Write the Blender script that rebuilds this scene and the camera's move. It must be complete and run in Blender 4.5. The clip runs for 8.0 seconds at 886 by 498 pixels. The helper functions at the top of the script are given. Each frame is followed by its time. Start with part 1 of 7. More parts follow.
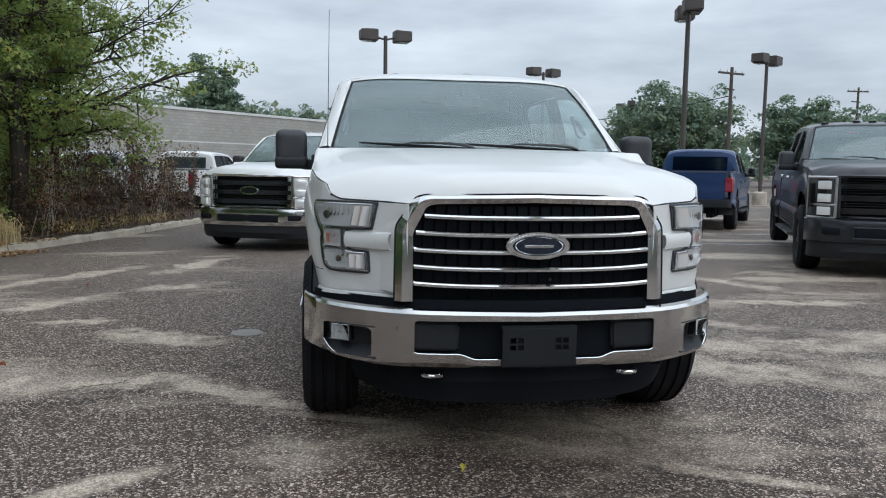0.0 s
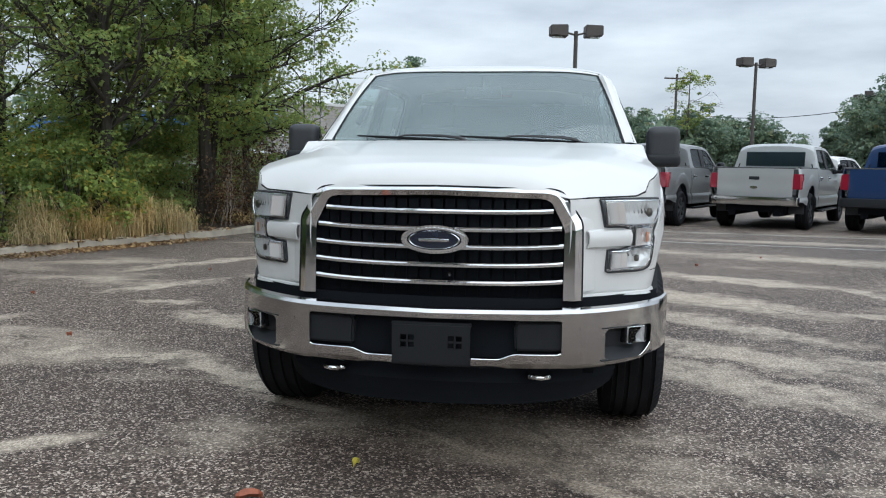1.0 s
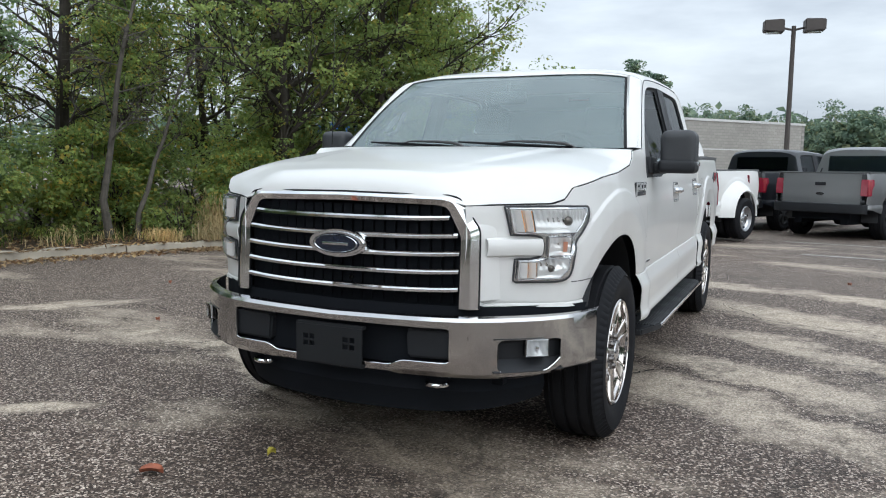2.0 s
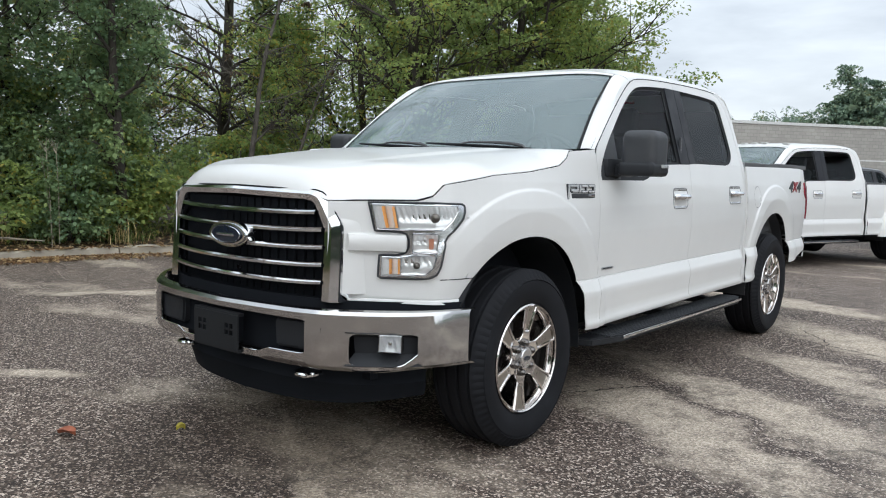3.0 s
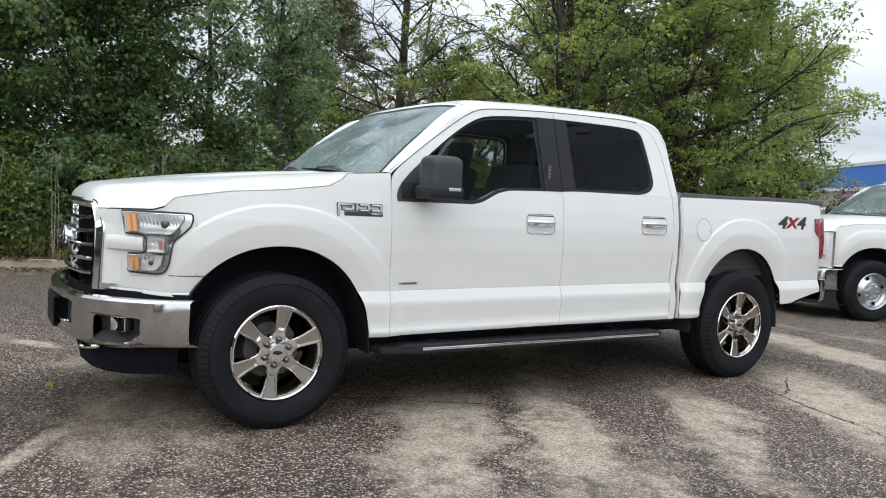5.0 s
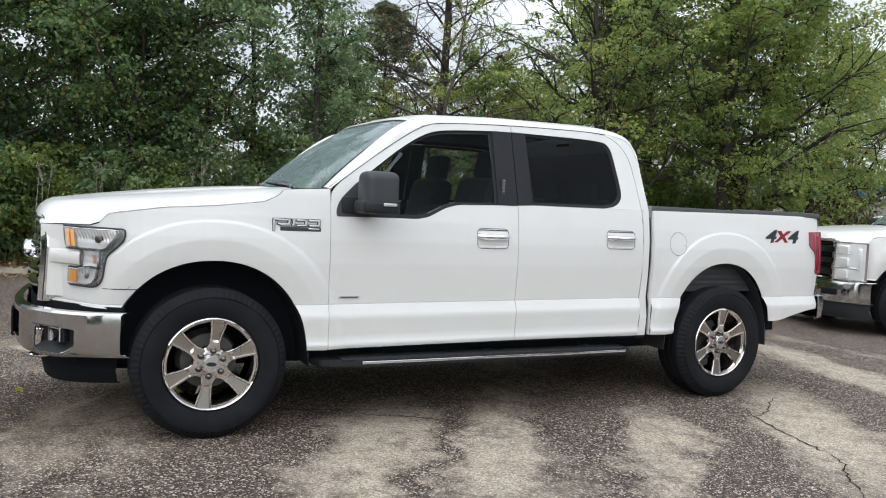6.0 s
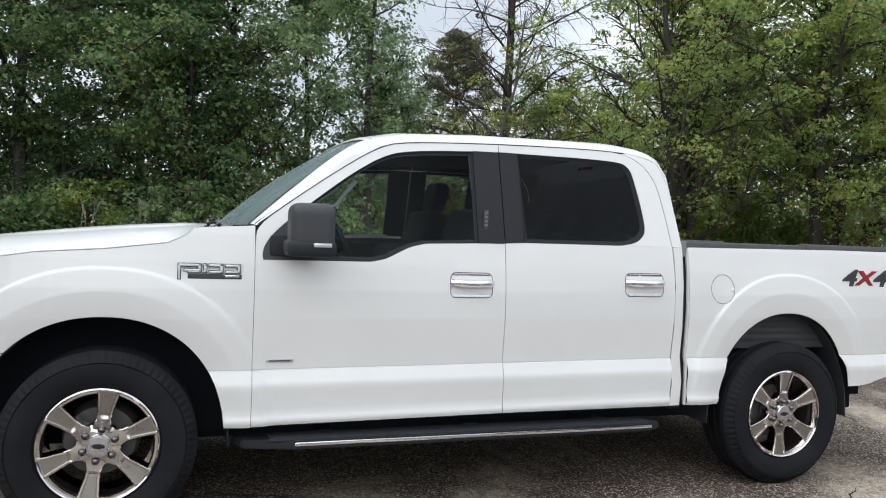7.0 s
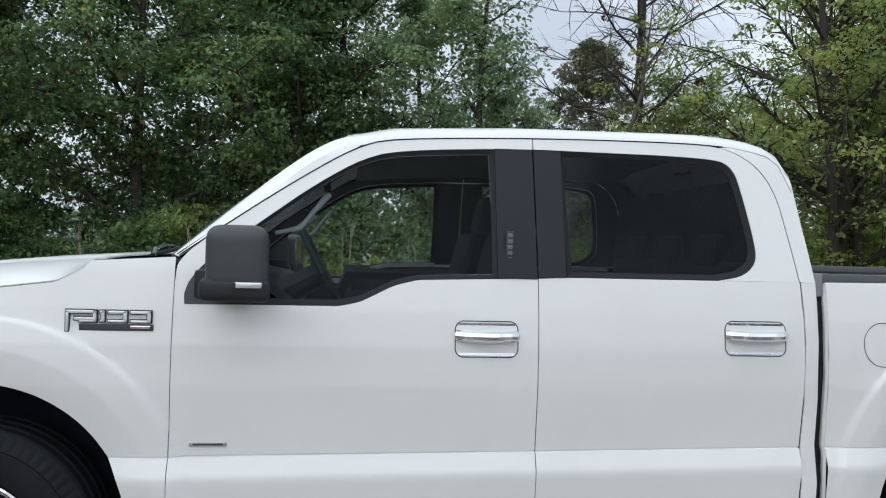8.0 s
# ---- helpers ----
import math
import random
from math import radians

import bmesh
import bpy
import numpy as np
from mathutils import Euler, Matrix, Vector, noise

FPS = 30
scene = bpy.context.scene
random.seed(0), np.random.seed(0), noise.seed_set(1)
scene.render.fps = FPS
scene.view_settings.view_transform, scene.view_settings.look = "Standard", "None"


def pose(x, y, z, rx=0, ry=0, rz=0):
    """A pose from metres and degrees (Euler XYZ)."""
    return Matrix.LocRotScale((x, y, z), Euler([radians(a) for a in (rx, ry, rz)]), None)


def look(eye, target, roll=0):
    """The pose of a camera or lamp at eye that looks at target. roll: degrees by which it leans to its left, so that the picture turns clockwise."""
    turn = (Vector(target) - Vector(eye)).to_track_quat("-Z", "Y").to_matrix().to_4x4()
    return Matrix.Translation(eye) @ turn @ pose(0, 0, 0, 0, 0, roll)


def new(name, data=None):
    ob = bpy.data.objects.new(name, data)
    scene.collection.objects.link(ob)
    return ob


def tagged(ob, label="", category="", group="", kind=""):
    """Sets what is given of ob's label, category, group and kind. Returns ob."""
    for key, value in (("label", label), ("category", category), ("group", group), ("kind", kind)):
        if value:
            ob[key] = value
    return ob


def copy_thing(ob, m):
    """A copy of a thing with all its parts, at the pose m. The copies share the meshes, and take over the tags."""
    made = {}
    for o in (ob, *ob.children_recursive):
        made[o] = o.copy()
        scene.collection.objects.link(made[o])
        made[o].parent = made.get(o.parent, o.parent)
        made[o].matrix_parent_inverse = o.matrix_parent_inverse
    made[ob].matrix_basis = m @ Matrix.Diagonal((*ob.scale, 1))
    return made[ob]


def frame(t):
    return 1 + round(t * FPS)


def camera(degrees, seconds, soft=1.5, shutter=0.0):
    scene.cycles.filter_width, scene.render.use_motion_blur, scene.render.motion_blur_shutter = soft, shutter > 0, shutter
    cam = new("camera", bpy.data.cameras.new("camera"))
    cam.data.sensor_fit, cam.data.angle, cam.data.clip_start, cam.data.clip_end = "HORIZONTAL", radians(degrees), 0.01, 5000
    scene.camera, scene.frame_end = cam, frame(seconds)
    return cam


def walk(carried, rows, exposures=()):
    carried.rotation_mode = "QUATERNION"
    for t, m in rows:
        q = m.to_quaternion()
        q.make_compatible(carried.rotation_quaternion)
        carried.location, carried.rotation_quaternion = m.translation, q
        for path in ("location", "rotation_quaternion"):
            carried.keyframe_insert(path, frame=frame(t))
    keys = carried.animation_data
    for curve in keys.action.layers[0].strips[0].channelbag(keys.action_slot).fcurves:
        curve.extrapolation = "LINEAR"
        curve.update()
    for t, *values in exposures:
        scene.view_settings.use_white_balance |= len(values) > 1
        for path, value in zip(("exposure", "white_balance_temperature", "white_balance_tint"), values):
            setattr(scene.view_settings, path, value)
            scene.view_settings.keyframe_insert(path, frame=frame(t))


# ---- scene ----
cam = camera(59.0, 8.0, 1.1)
PATH = [
    (0, (-0.848, -4.112, 1.26), (-0.573, -2.142, 1.053), 0.8),
    (0.5, (-0.194, -4.057, 1.246), (-0.188, -2.068, 1.029), 0.7),
    (1, (0.469, -4.032, 1.246), (0.194, -2.063, 1.027), 0.8),
    (1.2, (0.712, -3.965, 1.271), (0.325, -2.015, 1.052), 0.8),
    (2.3, (2.089, -3.503, 1.259), (1.123, -1.765, 1.052), 1.1),
    (2.5, (2.3, -3.335, 1.231), (1.248, -1.646, 1.029), 1.3),
    (3, (2.888, -3.01, 1.231), (1.641, -1.459, 1.037), 1.6),
    (3.5, (3.405, -2.571, 1.228), (1.995, -1.163, 1.05), 1.9),
    (4, (3.939, -2.181, 1.22), (2.403, -0.911, 1.057), 2.3),
    (4.5, (4.426, -1.757, 1.202), (2.79, -0.615, 1.061), 2.6),
    (4.7, (4.629, -1.587, 1.215), (2.96, -0.492, 1.085), 2.7),
    (5.8, (5.251, -0.898, 1.288), (3.47, 0.004, 1.164), 2.9),
    (6, (5.264, -0.712, 1.315), (3.465, 0.153, 1.2), 2.8),
    (6.5, (4.994, -0.239, 1.322), (3.149, 0.528, 1.239), 2.4),
    (7, (4.625, 0.301, 1.378), (2.731, 0.942, 1.332), 2.2),
    (7.5, (4.173, 0.772, 1.4), (2.23, 1.245, 1.384), 1.9),
    (8, (3.657, 1.169, 1.429), (1.675, 1.436, 1.424), 1.7),
]
# the clip's camera starts cool and warms a little on the way
WHITE = [(0.0, 0.38, 5800, 4.5), (1.0, 0.53, 5820, 3.8), (2.5, 0.63, 5980, 5), (4.0, 0.64, 6070, 6), (6.0, 0.71, 6150, 6.5), (7.0, 0.68, 6080, 6.5), (8.0, 0.49, 5880, 5.2)]
walk(cam, [(t, look(eye, target, roll)) for t, eye, target, roll in PATH], WHITE)

# ---- world and light: an overcast autumn day ----
SUN_ELEV, SUN_TURN = 38.0, 138.0
world = bpy.data.worlds.new("overcast_sky")
scene.world = world
world.use_nodes = True
wn, wl = world.node_tree.nodes, world.node_tree.links
wn.clear()
w_out = wn.new("ShaderNodeOutputWorld")
w_bg = wn.new("ShaderNodeBackground")
w_sky = wn.new("ShaderNodeTexSky")
w_sky.sky_type, w_sky.sun_disc = "NISHITA", False
w_sky.sun_elevation, w_sky.sun_rotation = radians(SUN_ELEV), radians(SUN_TURN)
w_sky.dust_density, w_sky.air_density = 4.0, 1.0
w_gain = wn.new("ShaderNodeVectorMath")
w_gain.operation = "SCALE"
w_gain.inputs["Scale"].default_value = 0.10
w_co = wn.new("ShaderNodeTexCoord")
w_map = wn.new("ShaderNodeMapping")
w_map.inputs["Scale"].default_value = (1.6, 1.6, 6.5)
w_noise = wn.new("ShaderNodeTexNoise")
w_noise.inputs["Scale"].default_value, w_noise.inputs["Detail"].default_value = 1.7, 6.0
w_noise.inputs["Roughness"].default_value = 0.55
w_ramp = wn.new("ShaderNodeValToRGB")
w_ramp.color_ramp.elements[0].position, w_ramp.color_ramp.elements[1].position = 0.36, 0.66
w_ramp.color_ramp.elements[0].color = (0.545, 0.56, 0.60, 1)
w_ramp.color_ramp.elements[1].color = (0.86, 0.865, 0.885, 1)
w_mix = wn.new("ShaderNodeMix")
w_mix.data_type = "RGBA"
w_mix.inputs["Factor"].default_value = 0.9
wl.new(w_co.outputs["Generated"], w_map.inputs["Vector"])
wl.new(w_map.outputs["Vector"], w_noise.inputs["Vector"])
wl.new(w_noise.outputs["Fac"], w_ramp.inputs["Fac"])
wl.new(w_sky.outputs["Color"], w_gain.inputs[0])
wl.new(w_gain.outputs["Vector"], w_mix.inputs["A"])
wl.new(w_ramp.outputs["Color"], w_mix.inputs["B"])
# an overcast sky is brightest overhead
w_xyz, w_rise = wn.new("ShaderNodeSeparateXYZ"), wn.new("ShaderNodeMapRange")
w_rise.inputs["From Min"].default_value, w_rise.inputs["From Max"].default_value = 0.05, 0.95
w_rise.inputs["To Min"].default_value, w_rise.inputs["To Max"].default_value = 0.77, 1.30
wl.new(w_co.outputs["Generated"], w_xyz.inputs["Vector"])
wl.new(w_xyz.outputs["Z"], w_rise.inputs["Value"])
wl.new(w_rise.outputs["Result"], w_bg.inputs["Strength"])
wl.new(w_mix.outputs["Result"], w_bg.inputs["Color"])
wl.new(w_bg.outputs["Background"], w_out.inputs["Surface"])

sun_data = bpy.data.lights.new("sun", "SUN")
sun_data.energy, sun_data.angle, sun_data.color = 1.2, radians(110), (1.0, 0.97, 0.93)
sun = new("sun", sun_data)
sun.rotation_euler = (radians(90 - SUN_ELEV), 0, radians(180 - SUN_TURN))


# ---- materials ----
def nodes_of(name):
    m = bpy.data.materials.new(name)
    m.use_nodes = True
    return m, m.node_tree.nodes, m.node_tree.links, m.node_tree.nodes["Principled BSDF"]


def noise_node(n, l, scale, detail=4.0, rough=0.55, where="Object", stretch=None):
    co = n.new("ShaderNodeTexCoord")
    t = n.new("ShaderNodeTexNoise")
    t.inputs["Scale"].default_value, t.inputs["Detail"].default_value, t.inputs["Roughness"].default_value = scale, detail, rough
    if stretch:
        mp = n.new("ShaderNodeMapping")
        mp.inputs["Scale"].default_value = stretch
        l.new(co.outputs[where], mp.inputs["Vector"])
        l.new(mp.outputs["Vector"], t.inputs["Vector"])
    else:
        l.new(co.outputs[where], t.inputs["Vector"])
    return t


def ramp_node(n, l, source, stops):
    r = n.new("ShaderNodeValToRGB")
    e = r.color_ramp.elements
    while len(e) < len(stops):
        e.new(0.5)
    for k, (p, c) in enumerate(stops):
        e[k].position, e[k].color = p, (*c, 1) if len(c) == 3 else c
    l.new(source, r.inputs["Fac"])
    return r


def mix_node(n, l, fac, a, b, mode="MIX"):
    m = n.new("ShaderNodeMix")
    m.data_type, m.blend_type = "RGBA", mode
    for key, v in (("Factor", fac), ("A", a), ("B", b)):
        if hasattr(v, "is_linked"):
            l.new(v, m.inputs[key])
        else:
            m.inputs[key].default_value = v if key == "Factor" else (*v, 1)
    return m.outputs["Result"]


def bump_node(n, l, p, height, strength, distance):
    b = n.new("ShaderNodeBump")
    b.inputs["Strength"].default_value, b.inputs["Distance"].default_value = strength, distance
    l.new(height, b.inputs["Height"])
    l.new(b.outputs["Normal"], p.inputs["Normal"])
    return b


def plain(name, colour, rough=0.5, metal=0.0, vary=0.12, scale=9.0, bump=0.0, fine=220.0, coat=0.0, rvary=0.08):
    """A surface with wear at two scales: broad tone, fine grain."""
    m, n, l, p = nodes_of(name)
    big, small = noise_node(n, l, scale), noise_node(n, l, fine, 2.0)
    lo, hi = [c * (1 - vary) for c in colour], [min(1.0, c * (1 + vary)) for c in colour]
    r = ramp_node(n, l, big.outputs["Fac"], ((0.3, lo), (0.7, hi)))
    l.new(r.outputs["Color"], p.inputs["Base Color"])
    rr = ramp_node(n, l, big.outputs["Fac"], ((0.3, (rough - rvary,) * 3), (0.7, (rough + rvary,) * 3)))
    l.new(rr.outputs["Color"], p.inputs["Roughness"])
    p.inputs["Metallic"].default_value = metal
    p.inputs["Coat Weight"].default_value = coat
    p.inputs["Coat Roughness"].default_value = 0.04
    if bump:
        bump_node(n, l, p, small.outputs["Fac"], bump, 0.002)
    return m


def car_paint(name, colour, flake=0.0):
    m, n, l, p = nodes_of(name)
    dirt, film = noise_node(n, l, 2.3, 6.0, 0.6), noise_node(n, l, 60.0, 2.0)
    base = ramp_node(n, l, dirt.outputs["Fac"], ((0.35, [c * 0.97 for c in colour]), (0.62, colour)))
    l.new(base.outputs["Color"], p.inputs["Base Color"])
    rr = ramp_node(n, l, film.outputs["Fac"], ((0.3, (0.34,) * 3), (0.7, (0.36,) * 3)))
    l.new(rr.outputs["Color"], p.inputs["Roughness"])
    p.inputs["Metallic"].default_value = flake
    p.inputs["Coat Weight"].default_value, p.inputs["Coat Roughness"].default_value = 0.5, 0.06
    return m


def chrome_like(name, colour, rough):
    m, n, l, p = nodes_of(name)
    smear = noise_node(n, l, 14.0, 5.0, 0.6)
    r = ramp_node(n, l, smear.outputs["Fac"], ((0.35, (rough,) * 3), (0.75, (rough + 0.10,) * 3)))
    l.new(r.outputs["Color"], p.inputs["Roughness"])
    p.inputs["Base Color"].default_value, p.inputs["Metallic"].default_value = (*colour, 1), 1.0
    return m


def glass_like(name, tint, clear, gloss_rough=0.01, ior=1.52, sheen=1.0):
    """A pane: lets light straight through in its tint and mirrors by Fresnel."""
    m = bpy.data.materials.new(name)
    m.use_nodes = True
    n, l = m.node_tree.nodes, m.node_tree.links
    n.clear()
    out, mix = n.new("ShaderNodeOutputMaterial"), n.new("ShaderNodeMixShader")
    tr, gl, fr = n.new("ShaderNodeBsdfTransparent"), n.new("ShaderNodeBsdfGlossy"), n.new("ShaderNodeFresnel")
    tr.inputs["Color"].default_value = (*[c * clear for c in tint], 1)
    gl.inputs["Roughness"].default_value, fr.inputs["IOR"].default_value = gloss_rough, ior
    gl.inputs["Color"].default_value = (0.95, 0.97, 1, 1)
    weak = n.new("ShaderNodeMath")
    weak.operation = "MULTIPLY"
    weak.inputs[1].default_value = sheen
    l.new(fr.outputs["Fac"], weak.inputs[0])
    l.new(weak.outputs["Value"], mix.inputs["Fac"])
    l.new(tr.outputs["BSDF"], mix.inputs[1])
    l.new(gl.outputs["BSDF"], mix.inputs[2])
    l.new(mix.outputs["Shader"], out.inputs["Surface"])
    return m


def dusty_sky_glass(name):
    """Raked laminated windscreen: green tint, strong gloss from its two layers, a diffuse film for dust and mirrored
    sky.
    """
    m = glass_like(name, (0.72, 0.88, 0.86), 0.72)
    n, l = m.node_tree.nodes, m.node_tree.links
    for q in n:
        if q.bl_idname == "ShaderNodeFresnel":
            q.inputs["IOR"].default_value = 1.85
    out = [q for q in n if q.bl_idname == "ShaderNodeOutputMaterial"][0]
    pane = out.inputs["Surface"].links[0].from_socket
    # pale film: some dust, and sky reflection put in as diffuse colour
    film, mix = n.new("ShaderNodeBsdfDiffuse"), n.new("ShaderNodeMixShader")
    film.inputs["Color"].default_value = (0.50, 0.63, 0.64, 1)
    t = noise_node(n, l, 3.0, 5.0)
    r = ramp_node(n, l, t.outputs["Fac"], ((0.25, (0.20,) * 3), (0.75, (0.27,) * 3)))
    l.new(r.outputs["Color"], mix.inputs["Fac"])
    l.new(pane, mix.inputs[1])
    l.new(film.outputs["BSDF"], mix.inputs[2])
    l.new(mix.outputs["Shader"], out.inputs["Surface"])
    return m


def lens_like(name, colour, rough=0.08, trans=0.6):
    m, n, l, p = nodes_of(name)
    cells = n.new("ShaderNodeTexVoronoi")
    cells.inputs["Scale"].default_value = 90.0
    co = n.new("ShaderNodeTexCoord")
    l.new(co.outputs["Object"], cells.inputs["Vector"])
    p.inputs["Base Color"].default_value = (*colour, 1)
    p.inputs["Roughness"].default_value = rough
    p.inputs["Coat Weight"].default_value = 1.0
    p.inputs["Specular IOR Level"].default_value = trans
    bump_node(n, l, p, cells.outputs["Distance"], 0.12, 0.002)
    return m


def leaf_like(name, dark, light, turned, share, thin=0.42):
    """Leaves: each one its own green, a share of them turned yellow or brown."""
    m, n, l, p = nodes_of(name)
    geo = n.new("ShaderNodeNewGeometry")
    r = ramp_node(n, l, geo.outputs["Random Per Island"], ((0.0, dark), (max(0.02, 1 - share - 0.02), light), (min(0.995, 1 - share + 0.01), turned)))
    patch = noise_node(n, l, 0.9, 3.0, 0.6)
    tone = ramp_node(n, l, patch.outputs["Fac"], ((0.3, (0.72, 0.80, 0.80)), (0.7, (1.25, 1.18, 0.9))))
    col = mix_node(n, l, 1.0, r.outputs["Color"], tone.outputs["Color"], "MULTIPLY")
    l.new(col, p.inputs["Base Color"])
    p.inputs["Roughness"].default_value = 0.5
    p.inputs["Specular IOR Level"].default_value = 0.35
    out = n["Material Output"]
    tl, add = n.new("ShaderNodeBsdfTranslucent"), n.new("ShaderNodeMixShader")
    l.new(col, tl.inputs["Color"])
    add.inputs["Fac"].default_value = thin
    l.new(p.outputs["BSDF"], add.inputs[1])
    l.new(tl.outputs["BSDF"], add.inputs[2])
    l.new(add.outputs["Shader"], out.inputs["Surface"])
    return m


def asphalt_material():
    """Old chip-sealed asphalt: pale chips in dark binder, worn pale bands, damp dark areas, cracks, painted shade by
    the bumper.
    """
    m, n, l, p = nodes_of("old_asphalt")
    co = n.new("ShaderNodeTexCoord")
    chips = n.new("ShaderNodeTexVoronoi")
    chips.inputs["Scale"].default_value = 112.0
    l.new(co.outputs["Object"], chips.inputs["Vector"])
    chip_tone = n.new("ShaderNodeSeparateColor")
    l.new(chips.outputs["Color"], chip_tone.inputs["Color"])
    stone = ramp_node(n, l, chip_tone.outputs["Red"], ((0.0, (0.024, 0.0175, 0.0145)), (0.48, (0.064, 0.0475, 0.039)), (0.76, (0.165, 0.128, 0.104)), (1.0, (0.60, 0.53, 0.47))))
    gritty = noise_node(n, l, 190.0, 3.0, 0.7)
    stone_g = mix_node(n, l, 0.5, stone.outputs["Color"], ramp_node(n, l, gritty.outputs["Fac"], ((0.35, (0.45,) * 3), (0.65, (1.55,) * 3))).outputs["Color"], "MULTIPLY")
    # pale worn film, in stretched patches and in finer flakes
    worn = noise_node(n, l, 0.55, 5.0, 0.62, stretch=(0.55, 1.25, 1.0))
    flake = noise_node(n, l, 5.5, 9.0, 0.78)
    # long worn streaks that run across the bays: centre, half length, half width, turn
    ragged = noise_node(n, l, 2.3, 8.0, 0.70)
    jitter = n.new("ShaderNodeVectorMath")
    jitter.operation = "MULTIPLY_ADD"
    jitter.inputs[1].default_value = (1.0, 1.0, 0.0)
    l.new(ragged.outputs["Color"], jitter.inputs[0])
    l.new(co.outputs["Object"], jitter.inputs[2])
    slight = n.new("ShaderNodeVectorMath")
    slight.operation = "MULTIPLY_ADD"
    slight.inputs[1].default_value = (0.10, 0.10, 0.0)
    l.new(ragged.outputs["Color"], slight.inputs[0])
    l.new(co.outputs["Object"], slight.inputs[2])
    streaks = None
    for cx, cy, hl, hw, turn in ((1.45, 0.74, 1.15, 0.29, -33), (1.6, 1.46, 1.1, 0.22, -31), (1.95, 2.32, 1.0, 0.22, -37), (1.85, 3.65, 1.3, 0.34, -35), (0.5, 5.6, 1.5, 0.30, -18), (3.3, 0.2, 1.0, 0.3, -28), (3.7, 1.2, 0.8, 0.3, -24), (-2.15, 0.60, 0.55, 0.12, 0), (-1.38, 0.32, 0.60, 0.11, -33), (-0.75, -0.22, 0.35, 0.05, -22), (0.15, -0.68, 0.45, 0.035, -34), (0.80, -1.10, 0.42, 0.06, -30), (-2.95, 2.45, 0.32, 0.12, 0), (-2.12, 1.83, 0.52, 0.15, -20), (-3.4, 3.4, 0.6, 0.16, 50), (-2.5, 4.3, 0.45, 0.22, 35), (-2.6, 6.2, 1.0, 0.2, 75), (-1.8, -0.95, 0.28, 0.09, 35), (3.75, 4.2, 0.55, 0.16, -58), (3.6, 3.0, 0.85, 0.14, -10), (2.7, 1.2, 0.6, 0.16, -22), (-4.5, 1.1, 1.0, 0.2, 40), (5.5, 7.2, 3.0, 0.5, -12), (-2.7, 0.62, 0.22, 0.08, 80), (6.0, 10.4, 3.5, 0.35, -8), (-3.9, 5.2, 1.2, 0.2, 55), (2.6, 5.0, 1.1, 0.28, -25)):
        mp, ln, rg = n.new("ShaderNodeMapping"), n.new("ShaderNodeVectorMath"), n.new("ShaderNodeMapRange")
        mp.vector_type, ln.operation = "TEXTURE", "LENGTH"
        off = 0.5 if hw > 0.1 else 0.05
        mp.inputs["Location"].default_value = (cx + off, cy + off, 0)
        mp.inputs["Rotation"].default_value, mp.inputs["Scale"].default_value = (0, 0, radians(turn)), (hl, hw, 50)
        rg.inputs["From Min"].default_value, rg.inputs["From Max"].default_value = 1.25, 0.62
        l.new((jitter if hw > 0.1 else slight).outputs["Vector"], mp.inputs["Vector"])
        l.new(mp.outputs["Vector"], ln.inputs[0])
        l.new(ln.outputs["Value"], rg.inputs["Value"])
        if streaks is None:
            streaks = rg.outputs["Result"]
        else:
            top = n.new("ShaderNodeMath")
            top.operation = "MAXIMUM"
            l.new(streaks, top.inputs[0])
            l.new(rg.outputs["Result"], top.inputs[1])
            streaks = top.outputs["Value"]
    w1 = ramp_node(n, l, worn.outputs["Fac"], ((0.54, (0, 0, 0)), (0.64, (0.8, 0.8, 0.8))))
    w2 = ramp_node(n, l, flake.outputs["Fac"], ((0.36, (0.34,) * 3), (0.52, (1, 1, 1))))
    any_worn = mix_node(n, l, 1.0, w1.outputs["Color"], streaks, "LIGHTEN")
    mask = mix_node(n, l, 1.0, any_worn, w2.outputs["Color"], "MULTIPLY")
    bright = ramp_node(n, l, chip_tone.outputs["Green"], ((0.0, (0.13, 0.110, 0.090)), (0.4, (0.34, 0.295, 0.24)), (0.75, (0.62, 0.545, 0.45)), (1.0, (0.82, 0.75, 0.65))))
    dust = mix_node(n, l, 0.62, (0.50, 0.43, 0.345), bright.outputs["Color"], "MIX")
    fac = n.new("ShaderNodeMath")
    fac.operation = "MULTIPLY"
    fac.inputs[1].default_value = 0.92
    l.new(mask, fac.inputs[0])
    col = mix_node(n, l, fac.outputs["Value"], stone_g, dust)
    # shade ahead of the front bumper, painted into the asphalt, ragged at its edge
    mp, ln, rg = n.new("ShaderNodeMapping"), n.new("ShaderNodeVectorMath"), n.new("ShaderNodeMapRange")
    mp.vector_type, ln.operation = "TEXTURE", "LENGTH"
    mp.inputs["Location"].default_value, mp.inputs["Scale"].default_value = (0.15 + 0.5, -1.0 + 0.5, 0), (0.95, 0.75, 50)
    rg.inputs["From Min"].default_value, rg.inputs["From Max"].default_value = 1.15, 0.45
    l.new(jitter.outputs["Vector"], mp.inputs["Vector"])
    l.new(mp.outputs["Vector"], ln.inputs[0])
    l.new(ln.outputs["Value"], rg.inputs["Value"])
    bumper_shade = ramp_node(n, l, rg.outputs["Result"], ((0.0, (1, 1, 1)), (1.0, (0.47, 0.455, 0.44))))
    col = mix_node(n, l, 1.0, col, bumper_shade.outputs["Color"], "MULTIPLY")
    # broad tone
    broad = noise_node(n, l, 0.16, 3.0, 0.5)
    tone = ramp_node(n, l, broad.outputs["Fac"], ((0.3, (0.80, 0.78, 0.77)), (0.7, (1.22, 1.18, 1.13))))
